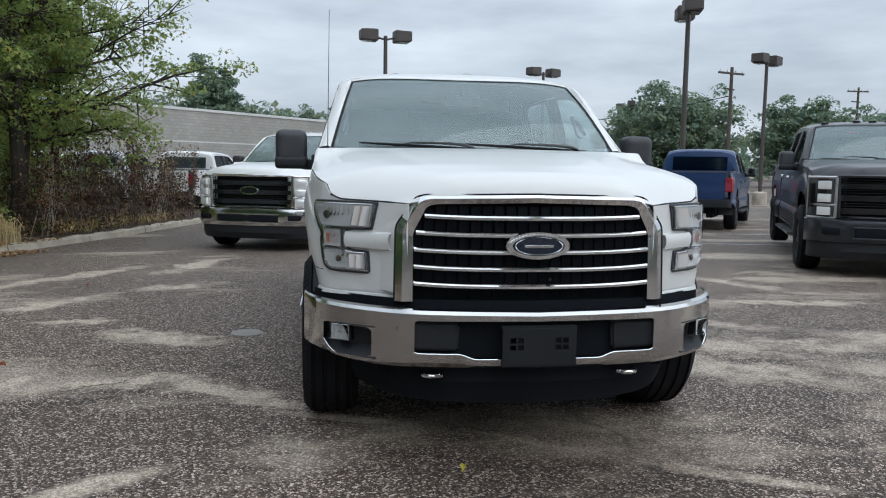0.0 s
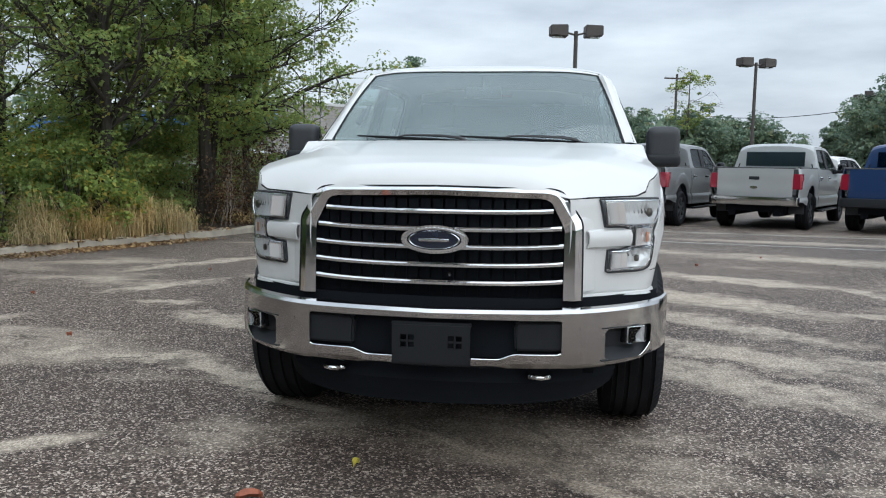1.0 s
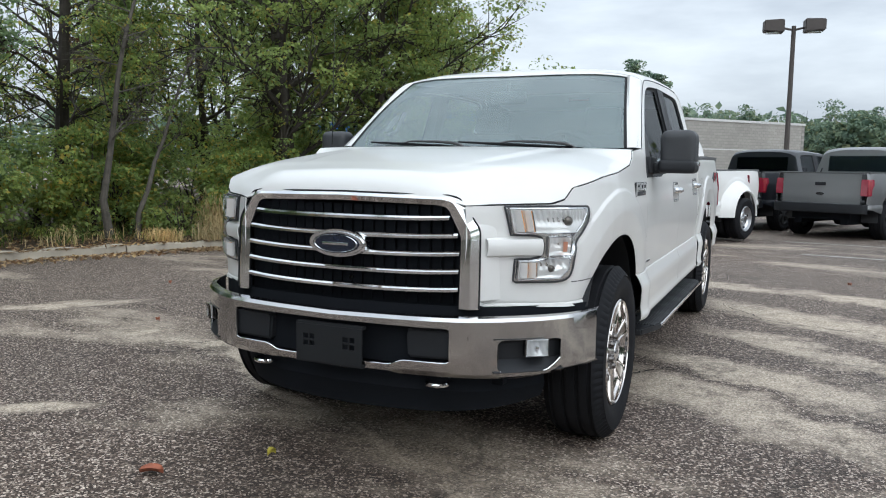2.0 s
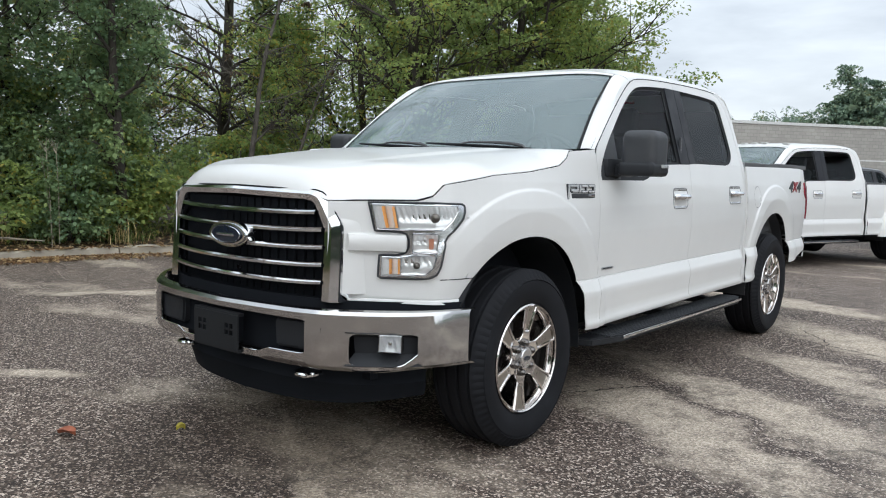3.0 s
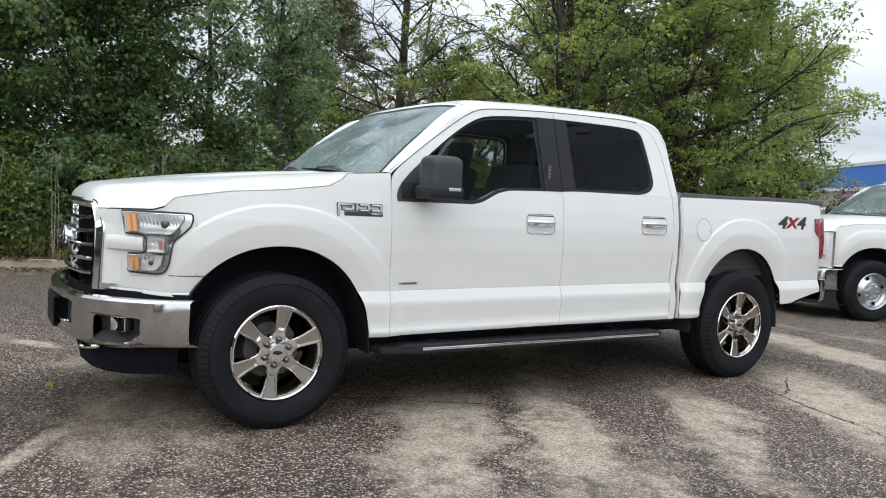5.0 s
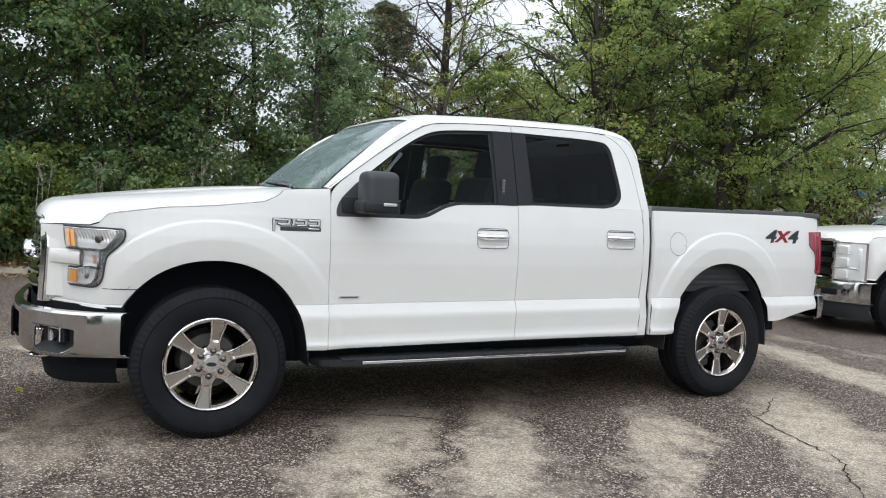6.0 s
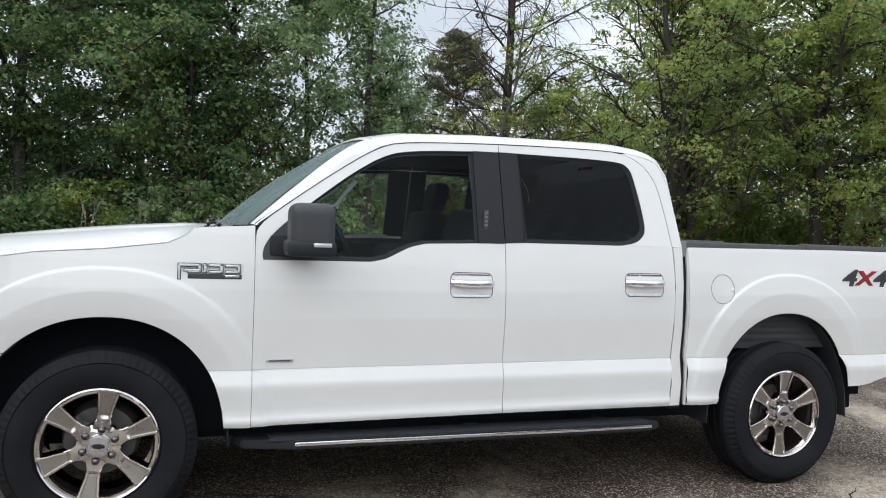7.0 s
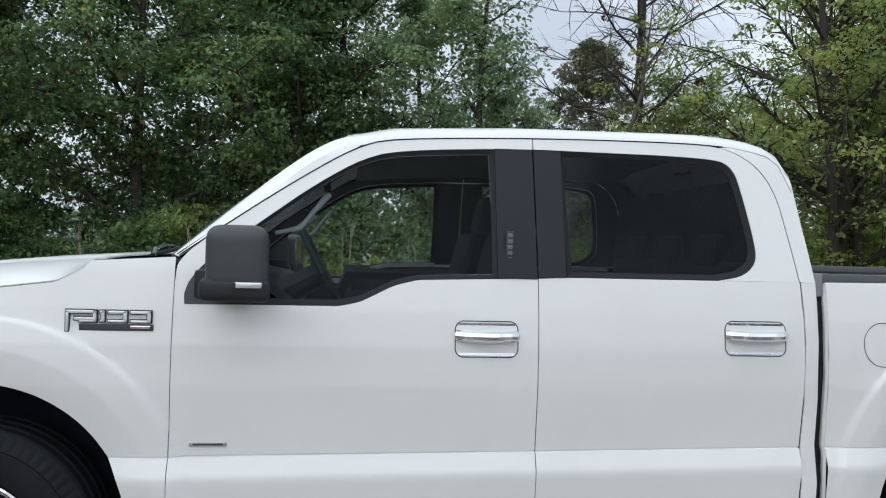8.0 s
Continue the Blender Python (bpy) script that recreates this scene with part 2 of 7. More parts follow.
    col = mix_node(n, l, 1.0, col, tone.outputs["Color"], "MULTIPLY")
    # cracks
    bend = noise_node(n, l, 1.6, 4.0, 0.6)
    shift = n.new("ShaderNodeVectorMath")
    shift.operation = "MULTIPLY_ADD"
    shift.inputs[1].default_value = (0.9, 0.9, 0.9)
    l.new(bend.outputs["Color"], shift.inputs[0])
    l.new(co.outputs["Object"], shift.inputs[2])
    cr = n.new("ShaderNodeTexVoronoi")
    cr.feature = "DISTANCE_TO_EDGE"
    cr.inputs["Scale"].default_value = 0.26
    l.new(shift.outputs["Vector"], cr.inputs["Vector"])
    crack = ramp_node(n, l, cr.outputs["Distance"], ((0.0, (0.25,) * 3), (0.0035, (0.35,) * 3), (0.006, (1, 1, 1))))
    col = mix_node(n, l, 0.45, col, crack.outputs["Color"], "MULTIPLY")
    l.new(col, p.inputs["Base Color"])
    damp = ramp_node(n, l, broad.outputs["Fac"], ((0.3, (0.62,) * 3), (0.7, (0.85,) * 3)))
    l.new(damp.outputs["Color"], p.inputs["Roughness"])
    p.inputs["Specular IOR Level"].default_value = 0.35
    bump_node(n, l, p, chips.outputs["Distance"], 0.6, 0.006)
    return m


def soil_material(name, a, b, scale):
    m, n, l, p = nodes_of(name)
    t, f = noise_node(n, l, scale, 8.0, 0.65), noise_node(n, l, scale * 14, 4.0, 0.7)
    c = ramp_node(n, l, t.outputs["Fac"], ((0.35, a), (0.65, b)))
    g = ramp_node(n, l, f.outputs["Fac"], ((0.35, (0.6,) * 3), (0.65, (1.35,) * 3)))
    l.new(mix_node(n, l, 1.0, c.outputs["Color"], g.outputs["Color"], "MULTIPLY"), p.inputs["Base Color"])
    p.inputs["Roughness"].default_value = 0.9
    bump_node(n, l, p, f.outputs["Fac"], 0.6, 0.02)
    return m


def block_wall_material():
    m, n, l, p = nodes_of("painted_block_wall")
    br = n.new("ShaderNodeTexBrick")
    co, mp = n.new("ShaderNodeTexCoord"), n.new("ShaderNodeMapping")
    mp.inputs["Rotation"].default_value = (radians(90), 0, 0)
    l.new(co.outputs["Object"], mp.inputs["Vector"])
    l.new(mp.outputs["Vector"], br.inputs["Vector"])
    br.inputs["Scale"].default_value = 1.0
    br.inputs["Brick Width"].default_value, br.inputs["Row Height"].default_value = 0.4, 0.2
    br.inputs["Mortar Size"].default_value = 0.012
    br.inputs["Color1"].default_value, br.inputs["Color2"].default_value = (0.30, 0.285, 0.265, 1), (0.345, 0.33, 0.305, 1)
    br.inputs["Mortar"].default_value = (0.24, 0.23, 0.215, 1)
    st = noise_node(n, l, 0.35, 5.0, 0.6, stretch=(1, 1, 0.35))
    s = ramp_node(n, l, st.outputs["Fac"], ((0.3, (0.88,) * 3), (0.7, (1.1,) * 3)))
    l.new(mix_node(n, l, 1.0, br.outputs["Color"], s.outputs["Color"], "MULTIPLY"), p.inputs["Base Color"])
    p.inputs["Roughness"].default_value = 0.85
    return m


WHITE_PAINT = car_paint("white_paint", (0.74, 0.735, 0.725))
BLUE_PAINT = car_paint("navy_paint", (0.010, 0.038, 0.125), 0.15)
SILVER_PAINT = car_paint("silver_paint", (0.46, 0.47, 0.47), 0.35)
GREY_PAINT = car_paint("grey_paint", (0.20, 0.205, 0.21), 0.35)
BLACK_PAINT = car_paint("black_paint", (0.010, 0.012, 0.018), 0.1)
WHEEL_CHROME = chrome_like("wheel_chrome", (0.68, 0.65, 0.63), 0.04)
NUT_CHROME = chrome_like("nut_chrome", (0.16, 0.15, 0.145), 0.16)
CHROME = chrome_like("chrome", (0.82, 0.83, 0.85), 0.05)
BUMPER_CHROME = chrome_like("dull_chrome", (0.55, 0.545, 0.545), 0.10)
CUP_SILVER = chrome_like("pale_satin_silver", (0.70, 0.70, 0.71), 0.22)
POCKET_GREY = chrome_like("satin_pocket_grey", (0.43, 0.405, 0.37), 0.26)
DARK_CHROME = chrome_like("satin_brown_chrome", (0.20, 0.185, 0.17), 0.28)
ALLOY = chrome_like("dull_alloy", (0.55, 0.56, 0.58), 0.28)
BLACK_PLASTIC = plain("black_plastic", (0.018, 0.0195, 0.023), 0.55, bump=0.25)
GREY_PLASTIC = plain("grey_plastic", (0.038, 0.040, 0.045), 0.5, bump=0.3)
GLOSS_BLACK = plain("gloss_black", (0.012, 0.012, 0.014), 0.18, coat=0.6, rvary=0.04)
PILLAR_BLACK = plain("satin_black_pillar", (0.013, 0.0135, 0.018), 0.5)
PILLAR_BLACK.node_tree.nodes["Principled BSDF"].inputs["Specular IOR Level"].default_value = 0.28
RUBBER = plain("tyre_rubber", (0.014, 0.0145, 0.017), 0.66, bump=0.15, scale=6, vary=0.3)
BADGE_SILVER = plain("bright_badge", (0.72, 0.73, 0.74), 0.22, metal=0.4)
GREY_KEY = plain("grey_keys", (0.13, 0.13, 0.135), 0.5)
GAP_GREY = plain("worn_grey_rubber", (0.20, 0.205, 0.21), 0.7)
SEAL = plain("rubber_seal", (0.018, 0.019, 0.021), 0.7)
DISC_GREY = plain("brake_disc_grey", (0.085, 0.082, 0.08), 0.5)
DEEP_BLACK = plain("shadowed_black", (0.011, 0.0125, 0.016), 0.85)
CLOTH = plain("dark_grey_cloth", (0.024, 0.026, 0.031), 0.9, bump=0.5, fine=500)
TRIM_GREY = plain("pale_grey_trim", (0.30, 0.31, 0.33), 0.6)
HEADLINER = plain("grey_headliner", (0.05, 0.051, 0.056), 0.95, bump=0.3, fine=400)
SCREEN_GLASS = dusty_sky_glass("windscreen_glass")
DOOR_GLASS = glass_like("door_glass", (0.90, 0.96, 0.95), 0.97, ior=1.28, sheen=0.38)
PRIVACY_GLASS = glass_like("privacy_glass", (0.78, 0.86, 0.90), 0.66, ior=1.42, sheen=0.45)
LAMP_GLASS = glass_like("lamp_glass", (1, 1, 1), 0.95)
REFLECTOR = lens_like("lamp_reflector", (0.95, 0.955, 0.96), 0.20)
REFLECTOR.node_tree.nodes["Principled BSDF"].inputs["Metallic"].default_value = 0.45
FOG_LENS = lens_like("clear_fog_lens", (0.80, 0.82, 0.84), 0.12)
FOG_LENS.node_tree.nodes["Principled BSDF"].inputs["Metallic"].default_value = 0.35
LAMP_FRAME = chrome_like("lamp_frame_silver", (0.72, 0.73, 0.75), 0.16)
BULB_LENS = lens_like("clear_lens_over_amber_bulb", (0.66, 0.30, 0.19), 0.14)
AMBER = lens_like("amber_lens", (0.72, 0.32, 0.08), 0.18)
RED_LENS = lens_like("red_lens", (0.27, 0.014, 0.036), 0.12)
RED_TRIM = plain("red_badge", (0.26, 0.022, 0.03), 0.4)
BADGE_BLUE = plain("blue_enamel", (0.005, 0.011, 0.028), 0.25, coat=0.8, rvary=0.03)
RAIL_GREY = plain("grey_rail_cap", (0.085, 0.086, 0.09), 0.65, bump=0.4)
LINER = plain("bed_liner", (0.045, 0.047, 0.05), 0.75, bump=0.7, fine=160)
for dull, spec in ((RUBBER, 0.11), (BLACK_PLASTIC, 0.3), (DEEP_BLACK, 0.1), (SEAL, 0.2)):
    dull.node_tree.nodes["Principled BSDF"].inputs["Specular IOR Level"].default_value = spec
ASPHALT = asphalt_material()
SOIL = soil_material("litter_soil", (0.030, 0.022, 0.014), (0.085, 0.055, 0.033), 3.0)
CRACK_DARK = plain("crack_dark", (0.016, 0.014, 0.012), 0.95, bump=0.5)
KERB_STONE = plain("weathered_kerb", (0.39, 0.35, 0.285), 0.9, vary=0.28, scale=3.0, bump=0.8, fine=90)
BARK = plain("dark_bark", (0.045, 0.038, 0.031), 0.9, vary=0.35, scale=7, bump=1.0, fine=60)
BARK_GREY = plain("grey_bark", (0.090, 0.080, 0.068), 0.9, vary=0.35, scale=7, bump=1.0, fine=60)
DEAD_WOOD = plain("bleached_wood", (0.36, 0.31, 0.25), 0.85, vary=0.2, bump=0.5)
LEAF_DARK = leaf_like("dark_green_leaves", (0.086, 0.150, 0.080), (0.235, 0.345, 0.162), (0.34, 0.31, 0.09), 0.07, 0.55)
LEAF_MID = leaf_like("mid_green_leaves", (0.205, 0.275, 0.110), (0.42, 0.515, 0.195), (0.40, 0.35, 0.10), 0.10, 0.6)
LEAF_YELLOW = leaf_like("yellowing_leaves", (0.165, 0.230, 0.085), (0.37, 0.47, 0.16), (0.48, 0.40, 0.11), 0.16, 0.6)
LEAF_BLUE = leaf_like("grey_green_leaves", (0.155, 0.230, 0.138), (0.32, 0.43, 0.240), (0.36, 0.36, 0.15), 0.05, 0.55)
LEAF_CONE = leaf_like("evergreen_needles", (0.085, 0.105, 0.066), (0.190, 0.215, 0.125), (0.24, 0.19, 0.11), 0.18, 0.4)
# distant leaves: the haze is put into their pale, bluish base colours
LEAF_FAR_HAZY = leaf_like("hazed_far_leaves", (0.140, 0.200, 0.165), (0.250, 0.325, 0.255), (0.26, 0.27, 0.17), 0.08)
LEAF_RUST = leaf_like("rusty_weed_leaves", (0.045, 0.028, 0.022), (0.15, 0.088, 0.060), (0.28, 0.19, 0.12), 0.25)
LEAF_LITTER = leaf_like("fallen_leaves", (0.11, 0.062, 0.038), (0.34, 0.205, 0.125), (0.52, 0.38, 0.24), 0.30, 0.3)
STRAW = leaf_like("dry_grass", (0.46, 0.315, 0.165), (0.78, 0.60, 0.37), (0.30, 0.28, 0.12), 0.15, 0.25)
GRASS = leaf_like("green_weeds", (0.045, 0.085, 0.022), (0.12, 0.17, 0.05), (0.30, 0.25, 0.11), 0.3)
BLOCK_WALL = block_wall_material()
BLUE_PANEL = plain("blue_fascia", (0.035, 0.155, 0.50), 0.55, vary=0.08)
COPING = plain("pale_coping", (0.55, 0.55, 0.54), 0.7)
POLE_BROWN = plain("weathered_bronze_pole", (0.060, 0.050, 0.046), 0.6)
POLE_WOOD = plain("tarred_wood", (0.075, 0.062, 0.052), 0.9, bump=0.5)
LINE_PAINT = plain("worn_line_paint", (0.42, 0.41, 0.38), 0.85, vary=0.4, scale=6, bump=0.4)
RED_LEAF = plain("red_leaf", (0.29, 0.09, 0.045), 0.6, vary=0.3, scale=30)
YELLOW_LEAF = plain("yellow_leaf", (0.42, 0.36, 0.05), 0.6, vary=0.3, scale=30)
IRON = plain("pale_concrete_cover", (0.26, 0.25, 0.235), 0.85, bump=0.5)


# ---- building helpers ----
def tab(x, pts):
    """A smooth curve through (x, y) stops, without overshoot."""
    xs, ys = [p[0] for p in pts], [p[1] for p in pts]
    return float(np.interp(x, xs, ys))


def smooth(a, b, x):
    t = min(1.0, max(0.0, (x - a) / (b - a)))
    return t * t * (3 - 2 * t)


def resample(pts, count, curved=True):
    """A polyline walked at equal steps, its corners rounded a little."""
    p = [Vector(q) for q in pts]
    if curved:
        for _ in range(2):
            q = [p[0]]
            for a, b in zip(p, p[1:]):
                q += [a.lerp(b, 0.25), a.lerp(b, 0.75)]
            p = q + [p[-1]]
    lengths = [0.0]
    for a, b in zip(p, p[1:]):
        lengths.append(lengths[-1] + (b - a).length)
    out, k = [], 0
    for i in range(count):
        s = lengths[-1] * i / (count - 1)
        while k < len(p) - 2 and lengths[k + 1] < s:
            k += 1
        span = lengths[k + 1] - lengths[k]
        out.append(p[k].lerp(p[k + 1], (s - lengths[k]) / span if span > 1e-9 else 0))
    return out


def grid(rows):
    """Vertices and quads of rows of points of equal length."""
    w = len(rows[0])
    verts = [tuple(v) for r in rows for v in r]
    faces = [(i * w + j, i * w + j + 1, (i + 1) * w + j + 1, (i + 1) * w + j) for i in range(len(rows) - 1) for j in range(w - 1)]
    return verts, faces


def joined(*shapes):
    verts, faces = [], []
    for v, f in shapes:
        k = len(verts)
        verts += list(v)
        faces += [tuple(i + k for i in q) for q in f]
    return verts, faces


def flipped(shape):
    """The mirror image across x = 0."""
    v, f = shape
    return [(-a, b, c) for a, b, c in v], [tuple(reversed(q)) for q in f]


def moved(shape, m):
    return [tuple(m @ Vector(p)) for p in shape[0]], shape[1]


def part(name, shape, material, parent=None, label="", solid=0.0, bevel=0.0, smoothed=True, sharp=32, shadow=True):
    """One mesh object out of (vertices, faces) or a bmesh, under a thing or a part."""
    me = bpy.data.meshes.new(name)
    if isinstance(shape, tuple):
        me.from_pydata(shape[0], [], shape[1])
    else:
        shape.to_mesh(me)
        shape.free()
    me.materials.append(material)
    if smoothed:
        me.polygons.foreach_set("use_smooth", [True] * len(me.polygons))
        me.set_sharp_from_angle(angle=radians(sharp))
    if smoothed and solid:
        # open rims stay crisp once the sheet has its thickness
        owner = np.zeros(len(me.loops), np.int32)
        me.loops.foreach_get("edge_index", owner)
        mark = me.attributes.get("sharp_edge") or me.attributes.new("sharp_edge", "BOOLEAN", "EDGE")
        keen = np.zeros(len(me.edges), bool)
        mark.data.foreach_get("value", keen)
        mark.data.foreach_set("value", keen | (np.bincount(owner, minlength=len(me.edges)) == 1))
    ob = new(name, me)
    if parent:
        ob.parent = parent
    if label:
        ob["label"] = label
    if solid:
        s = ob.modifiers.new("thickness", "SOLIDIFY")
        s.thickness, s.offset = solid, 0.0
    if bevel:
        b = ob.modifiers.new("edge", "BEVEL")
        b.width, b.segments, b.limit_method, b.angle_limit = bevel, 2, "ANGLE", radians(40)
    if not shadow:
        ob.visible_shadow = False
    return ob


def thing(name, label, category, group="", place=None):
    ob = tagged(new(name), label, category, group)
    if place is not None:
        ob.matrix_world = place
    return ob


def box(x0, x1, y0, y1, z0, z1, bevel=0.0, segments=2):
    """A box between two corners, with rounded edges."""
    bm = bmesh.new()
    bmesh.ops.create_cube(bm, size=1.0)
    bmesh.ops.scale(bm, vec=(x1 - x0, y1 - y0, z1 - z0), verts=bm.verts)
    bmesh.ops.translate(bm, vec=((x0 + x1) / 2, (y0 + y1) / 2, (z0 + z1) / 2), verts=bm.verts)
    if bevel:
        bmesh.ops.bevel(bm, geom=bm.edges[:], offset=bevel, segments=segments, affect="EDGES", profile=0.6)
    return shape_of(bm)


def shape_of(bm):
    bm.verts.index_update()
    out = [tuple(v.co) for v in bm.verts], [tuple(v.index for v in f.verts) for f in bm.faces]
    bm.free()
    return out


def prism(outline, axis, a, b, bevel=0.0):
    """A flat outline pulled from a to b along an axis. The outline is given in the other two axes, in order."""
    bm = bmesh.new()
    put = {"x": lambda p, t: (t, p[0], p[1]), "y": lambda p, t: (p[0], t, p[1]), "z": lambda p, t: (p[0], p[1], t)}[axis]
    lo, hi = [bm.verts.new(put(p, a)) for p in outline], [bm.verts.new(put(p, b)) for p in outline]
    k = len(outline)
    bm.faces.new(lo), bm.faces.new(list(reversed(hi)))
    for i in range(k):
        bm.faces.new((lo[i], hi[i], hi[(i + 1) % k], lo[(i + 1) % k]))
    bmesh.ops.recalc_face_normals(bm, faces=bm.faces)
    if bevel:
        bmesh.ops.bevel(bm, geom=bm.edges[:], offset=bevel, segments=2, affect="EDGES")
    return shape_of(bm)


def lathe(profile, count, axis="x"):
    """A profile of (radius, along) turned about an axis through the origin."""
    rows = []
    for i in range(count + 1):
        a = 2 * math.pi * i / count
        rows.append([(t, r * math.cos(a), r * math.sin(a)) if axis == "x" else (r * math.cos(a), r * math.sin(a), t) for r, t in profile])
    w = len(profile)
    v = [p for r in rows[:-1] for p in r]
    f = []
    for i in range(count):
        j = (i + 1) % count
        f += [(i * w + k, i * w + k + 1, j * w + k + 1, j * w + k) for k in range(w - 1)]
    return v, f


def tube(path, radii, sides=6):
    """A tapered tube along points."""
    verts, faces = [], []
    last = None
    for i, p in enumerate(path):
        p = Vector(p)
        d = (Vector(path[min(i + 1, len(path) - 1)]) - Vector(path[max(i - 1, 0)])).normalized()
        u = d.cross(Vector((0.13, 0.31, 0.94) if abs(d.z) < 0.9 else (1, 0.1, 0))).normalized()
        if last is not None:
            u = (last - d * last.dot(d)).normalized()
        last = u
        w = d.cross(u)
        r = radii[i] if isinstance(radii, (list, tuple)) else radii
        for k in range(sides):
            a = 2 * math.pi * k / sides
            verts.append(tuple(p + (u * math.cos(a) + w * math.sin(a)) * r))
    n = len(path)
    for i in range(n - 1):
        for k in range(sides):
            faces.append((i * sides + k, i * sides + (k + 1) % sides, (i + 1) * sides + (k + 1) % sides, (i + 1) * sides + k))
    faces.append(tuple(range(sides - 1, -1, -1)))
    faces.append(tuple((n - 1) * sides + k for k in range(sides)))
    return verts, faces


def polygon(outline, at):
    """One flat-ish face of (y, z) points; at(y, z) gives x."""
    return [(at(y, z), y, z) for y, z in outline], [tuple(range(len(outline)))]


def facing(shape, way):
    """The shape with its faces turned so that the middle one looks the given way."""
    v, f = shape
    q = f[len(f) // 2]
    a, b, c = (Vector(v[q[0]]), Vector(v[q[len(q) // 3]]), Vector(v[q[2 * len(q) // 3]]))
    if (b - a).cross(c - a).dot(Vector(way)) < 0:
        f = [tuple(reversed(p)) for p in f]
    return v, f


def welded(shape, gap=0.0004):
    """Doubled points of neighbouring strips made one."""
    bm = bmesh.new()
    vs = [bm.verts.new(p) for p in shape[0]]
    for q in shape[1]:
        bm.faces.new([vs[i] for i in q])
    bmesh.ops.remove_doubles(bm, verts=bm.verts, dist=gap)
    return shape_of(bm)


def strip(a, b):
    """Quads between two lines of equal count."""
    return grid([a, b])


def lettering(name, text, size, depth, m, material, parent, slant=0.0, bold=0.0):
    c = bpy.data.curves.new(name, "FONT")
    c.body, c.size, c.extrude, c.align_x, c.align_y = text, size, depth, "CENTER", "CENTER"
    c.shear, c.offset = slant, bold
    ob = new(name, c)
    me = bpy.data.meshes.new_from_object(ob.evaluated_get(bpy.context.evaluated_depsgraph_get()))
    bpy.data.objects.remove(ob)
    me.transform(m)
    me.materials.clear()
    me.materials.append(material)
    out = new(name, me)
    out.parent = parent
    return out

from mathutils import geometry


# ---- the pickup: front to -y, driver's side to +x, front axle at y = 0 ----
SIDE_X = ((0.42, 0.945), (0.44, 0.958), (0.465, 0.984), (0.485, 0.997), (0.500, 1.000), (0.520, 0.9935), (0.545, 0.9915), (0.60, 0.996), (0.645, 1.0005), (0.665, 0.9995), (0.724, 0.978), (0.7275, 0.968), (0.7305, 0.968), (0.734, 0.972), (0.80, 0.977), (0.95, 0.988), (1.08, 0.985), (1.20, 0.972), (1.33, 0.950))
FRONT_IN = ((-0.84, -0.445), (-0.80, -0.408), (-0.74, -0.342), (-0.70, -0.290), (-0.66, -0.232), (-0.61, -0.165), (-0.56, -0.112), (-0.50, -0.077), (-0.44, -0.056), (-0.36, -0.035), (-0.22, -0.014), (-0.05, -0.004), (0.3, 0.0), (4.45, 0.0), (4.58, -0.008), (4.65, -0.025), (4.70, -0.060))
ARCHES = ((0.0, 0.40, 0.52, 0.555), (3.655, 0.40, 0.475, 0.58))
HOOD_EDGE = ((-0.84, 1.108), (-0.60, 1.118), (-0.565, 1.135), (-0.52, 1.185), (-0.26, 1.228), (0.0, 1.248), (0.26, 1.282), (0.34, 1.322), (0.37, 1.355), (0.64, 1.374))
HOOD_MID = ((-0.885, 1.140), (-0.875, 1.175), (-0.85, 1.213), (-0.80, 1.240), (-0.57, 1.272), (-0.27, 1.303), (0.04, 1.335), (0.45, 1.366))
SEAM = ((0.637, 1.215), (0.637, 1.30), (0.645, 1.375), (0.88, 1.55), (1.09, 1.694), (1.24, 1.784), (1.36, 1.816), (1.874, 1.843), (2.45, 1.853), (2.63, 1.845), (2.75, 1.785), (2.82, 1.68), (2.872, 1.335))
WIN_F_TOP = ((0.672, 1.215), (0.666, 1.25), (0.69, 1.31), (0.78, 1.40), (0.92, 1.51), (1.09, 1.64), (1.26, 1.744), (1.40, 1.776), (1.74, 1.797), (1.870, 1.800))
WIN_F_LOW = ((0.637, 1.215), (1.18, 1.217), (1.25, 1.232), (1.37, 1.292), (1.45, 1.312), (1.74, 1.322), (1.873, 1.326))
WIN_R_RIM = ((1.880, 1.801), (1.97, 1.801), (2.58, 1.801), (2.662, 1.770), (2.688, 1.66), (2.718, 1.46), (2.710, 1.40), (2.655, 1.352), (2.56, 1.336))
ROOF_MID = ((1.1, 1.832), (1.2, 1.868), (1.37, 1.902), (1.81, 1.926), (2.58, 1.938), (2.75, 1.926), (2.85, 1.898), (2.90, 1.868))
CAB_BACK = ((2.66, 1.846), (2.80, 1.822), (2.862, 1.775), (2.892, 1.68), (2.920, 1.50), (2.938, 1.335))
ROOF_EDGE = SEAM[5:9] + CAB_BACK[:4]


def arch_gap(y, z):
    """Distance outside the nearest wheel arch's lip, roughly in metres."""
    best = 9.0
    for cy, cz, a, b in ARCHES:
        r = (abs((y - cy) / a) ** 2.15 + abs(max(0.0, z - cz) / b) ** 2.15) ** (1 / 2.15)
        best = min(best, (r - 1) * 0.53)
    return best


def fall(y):
    """How far the feature line on the flank drops towards the nose."""
    return 0.020 * min(1.0, max(0.0, (2.85 - y) / 2.2))


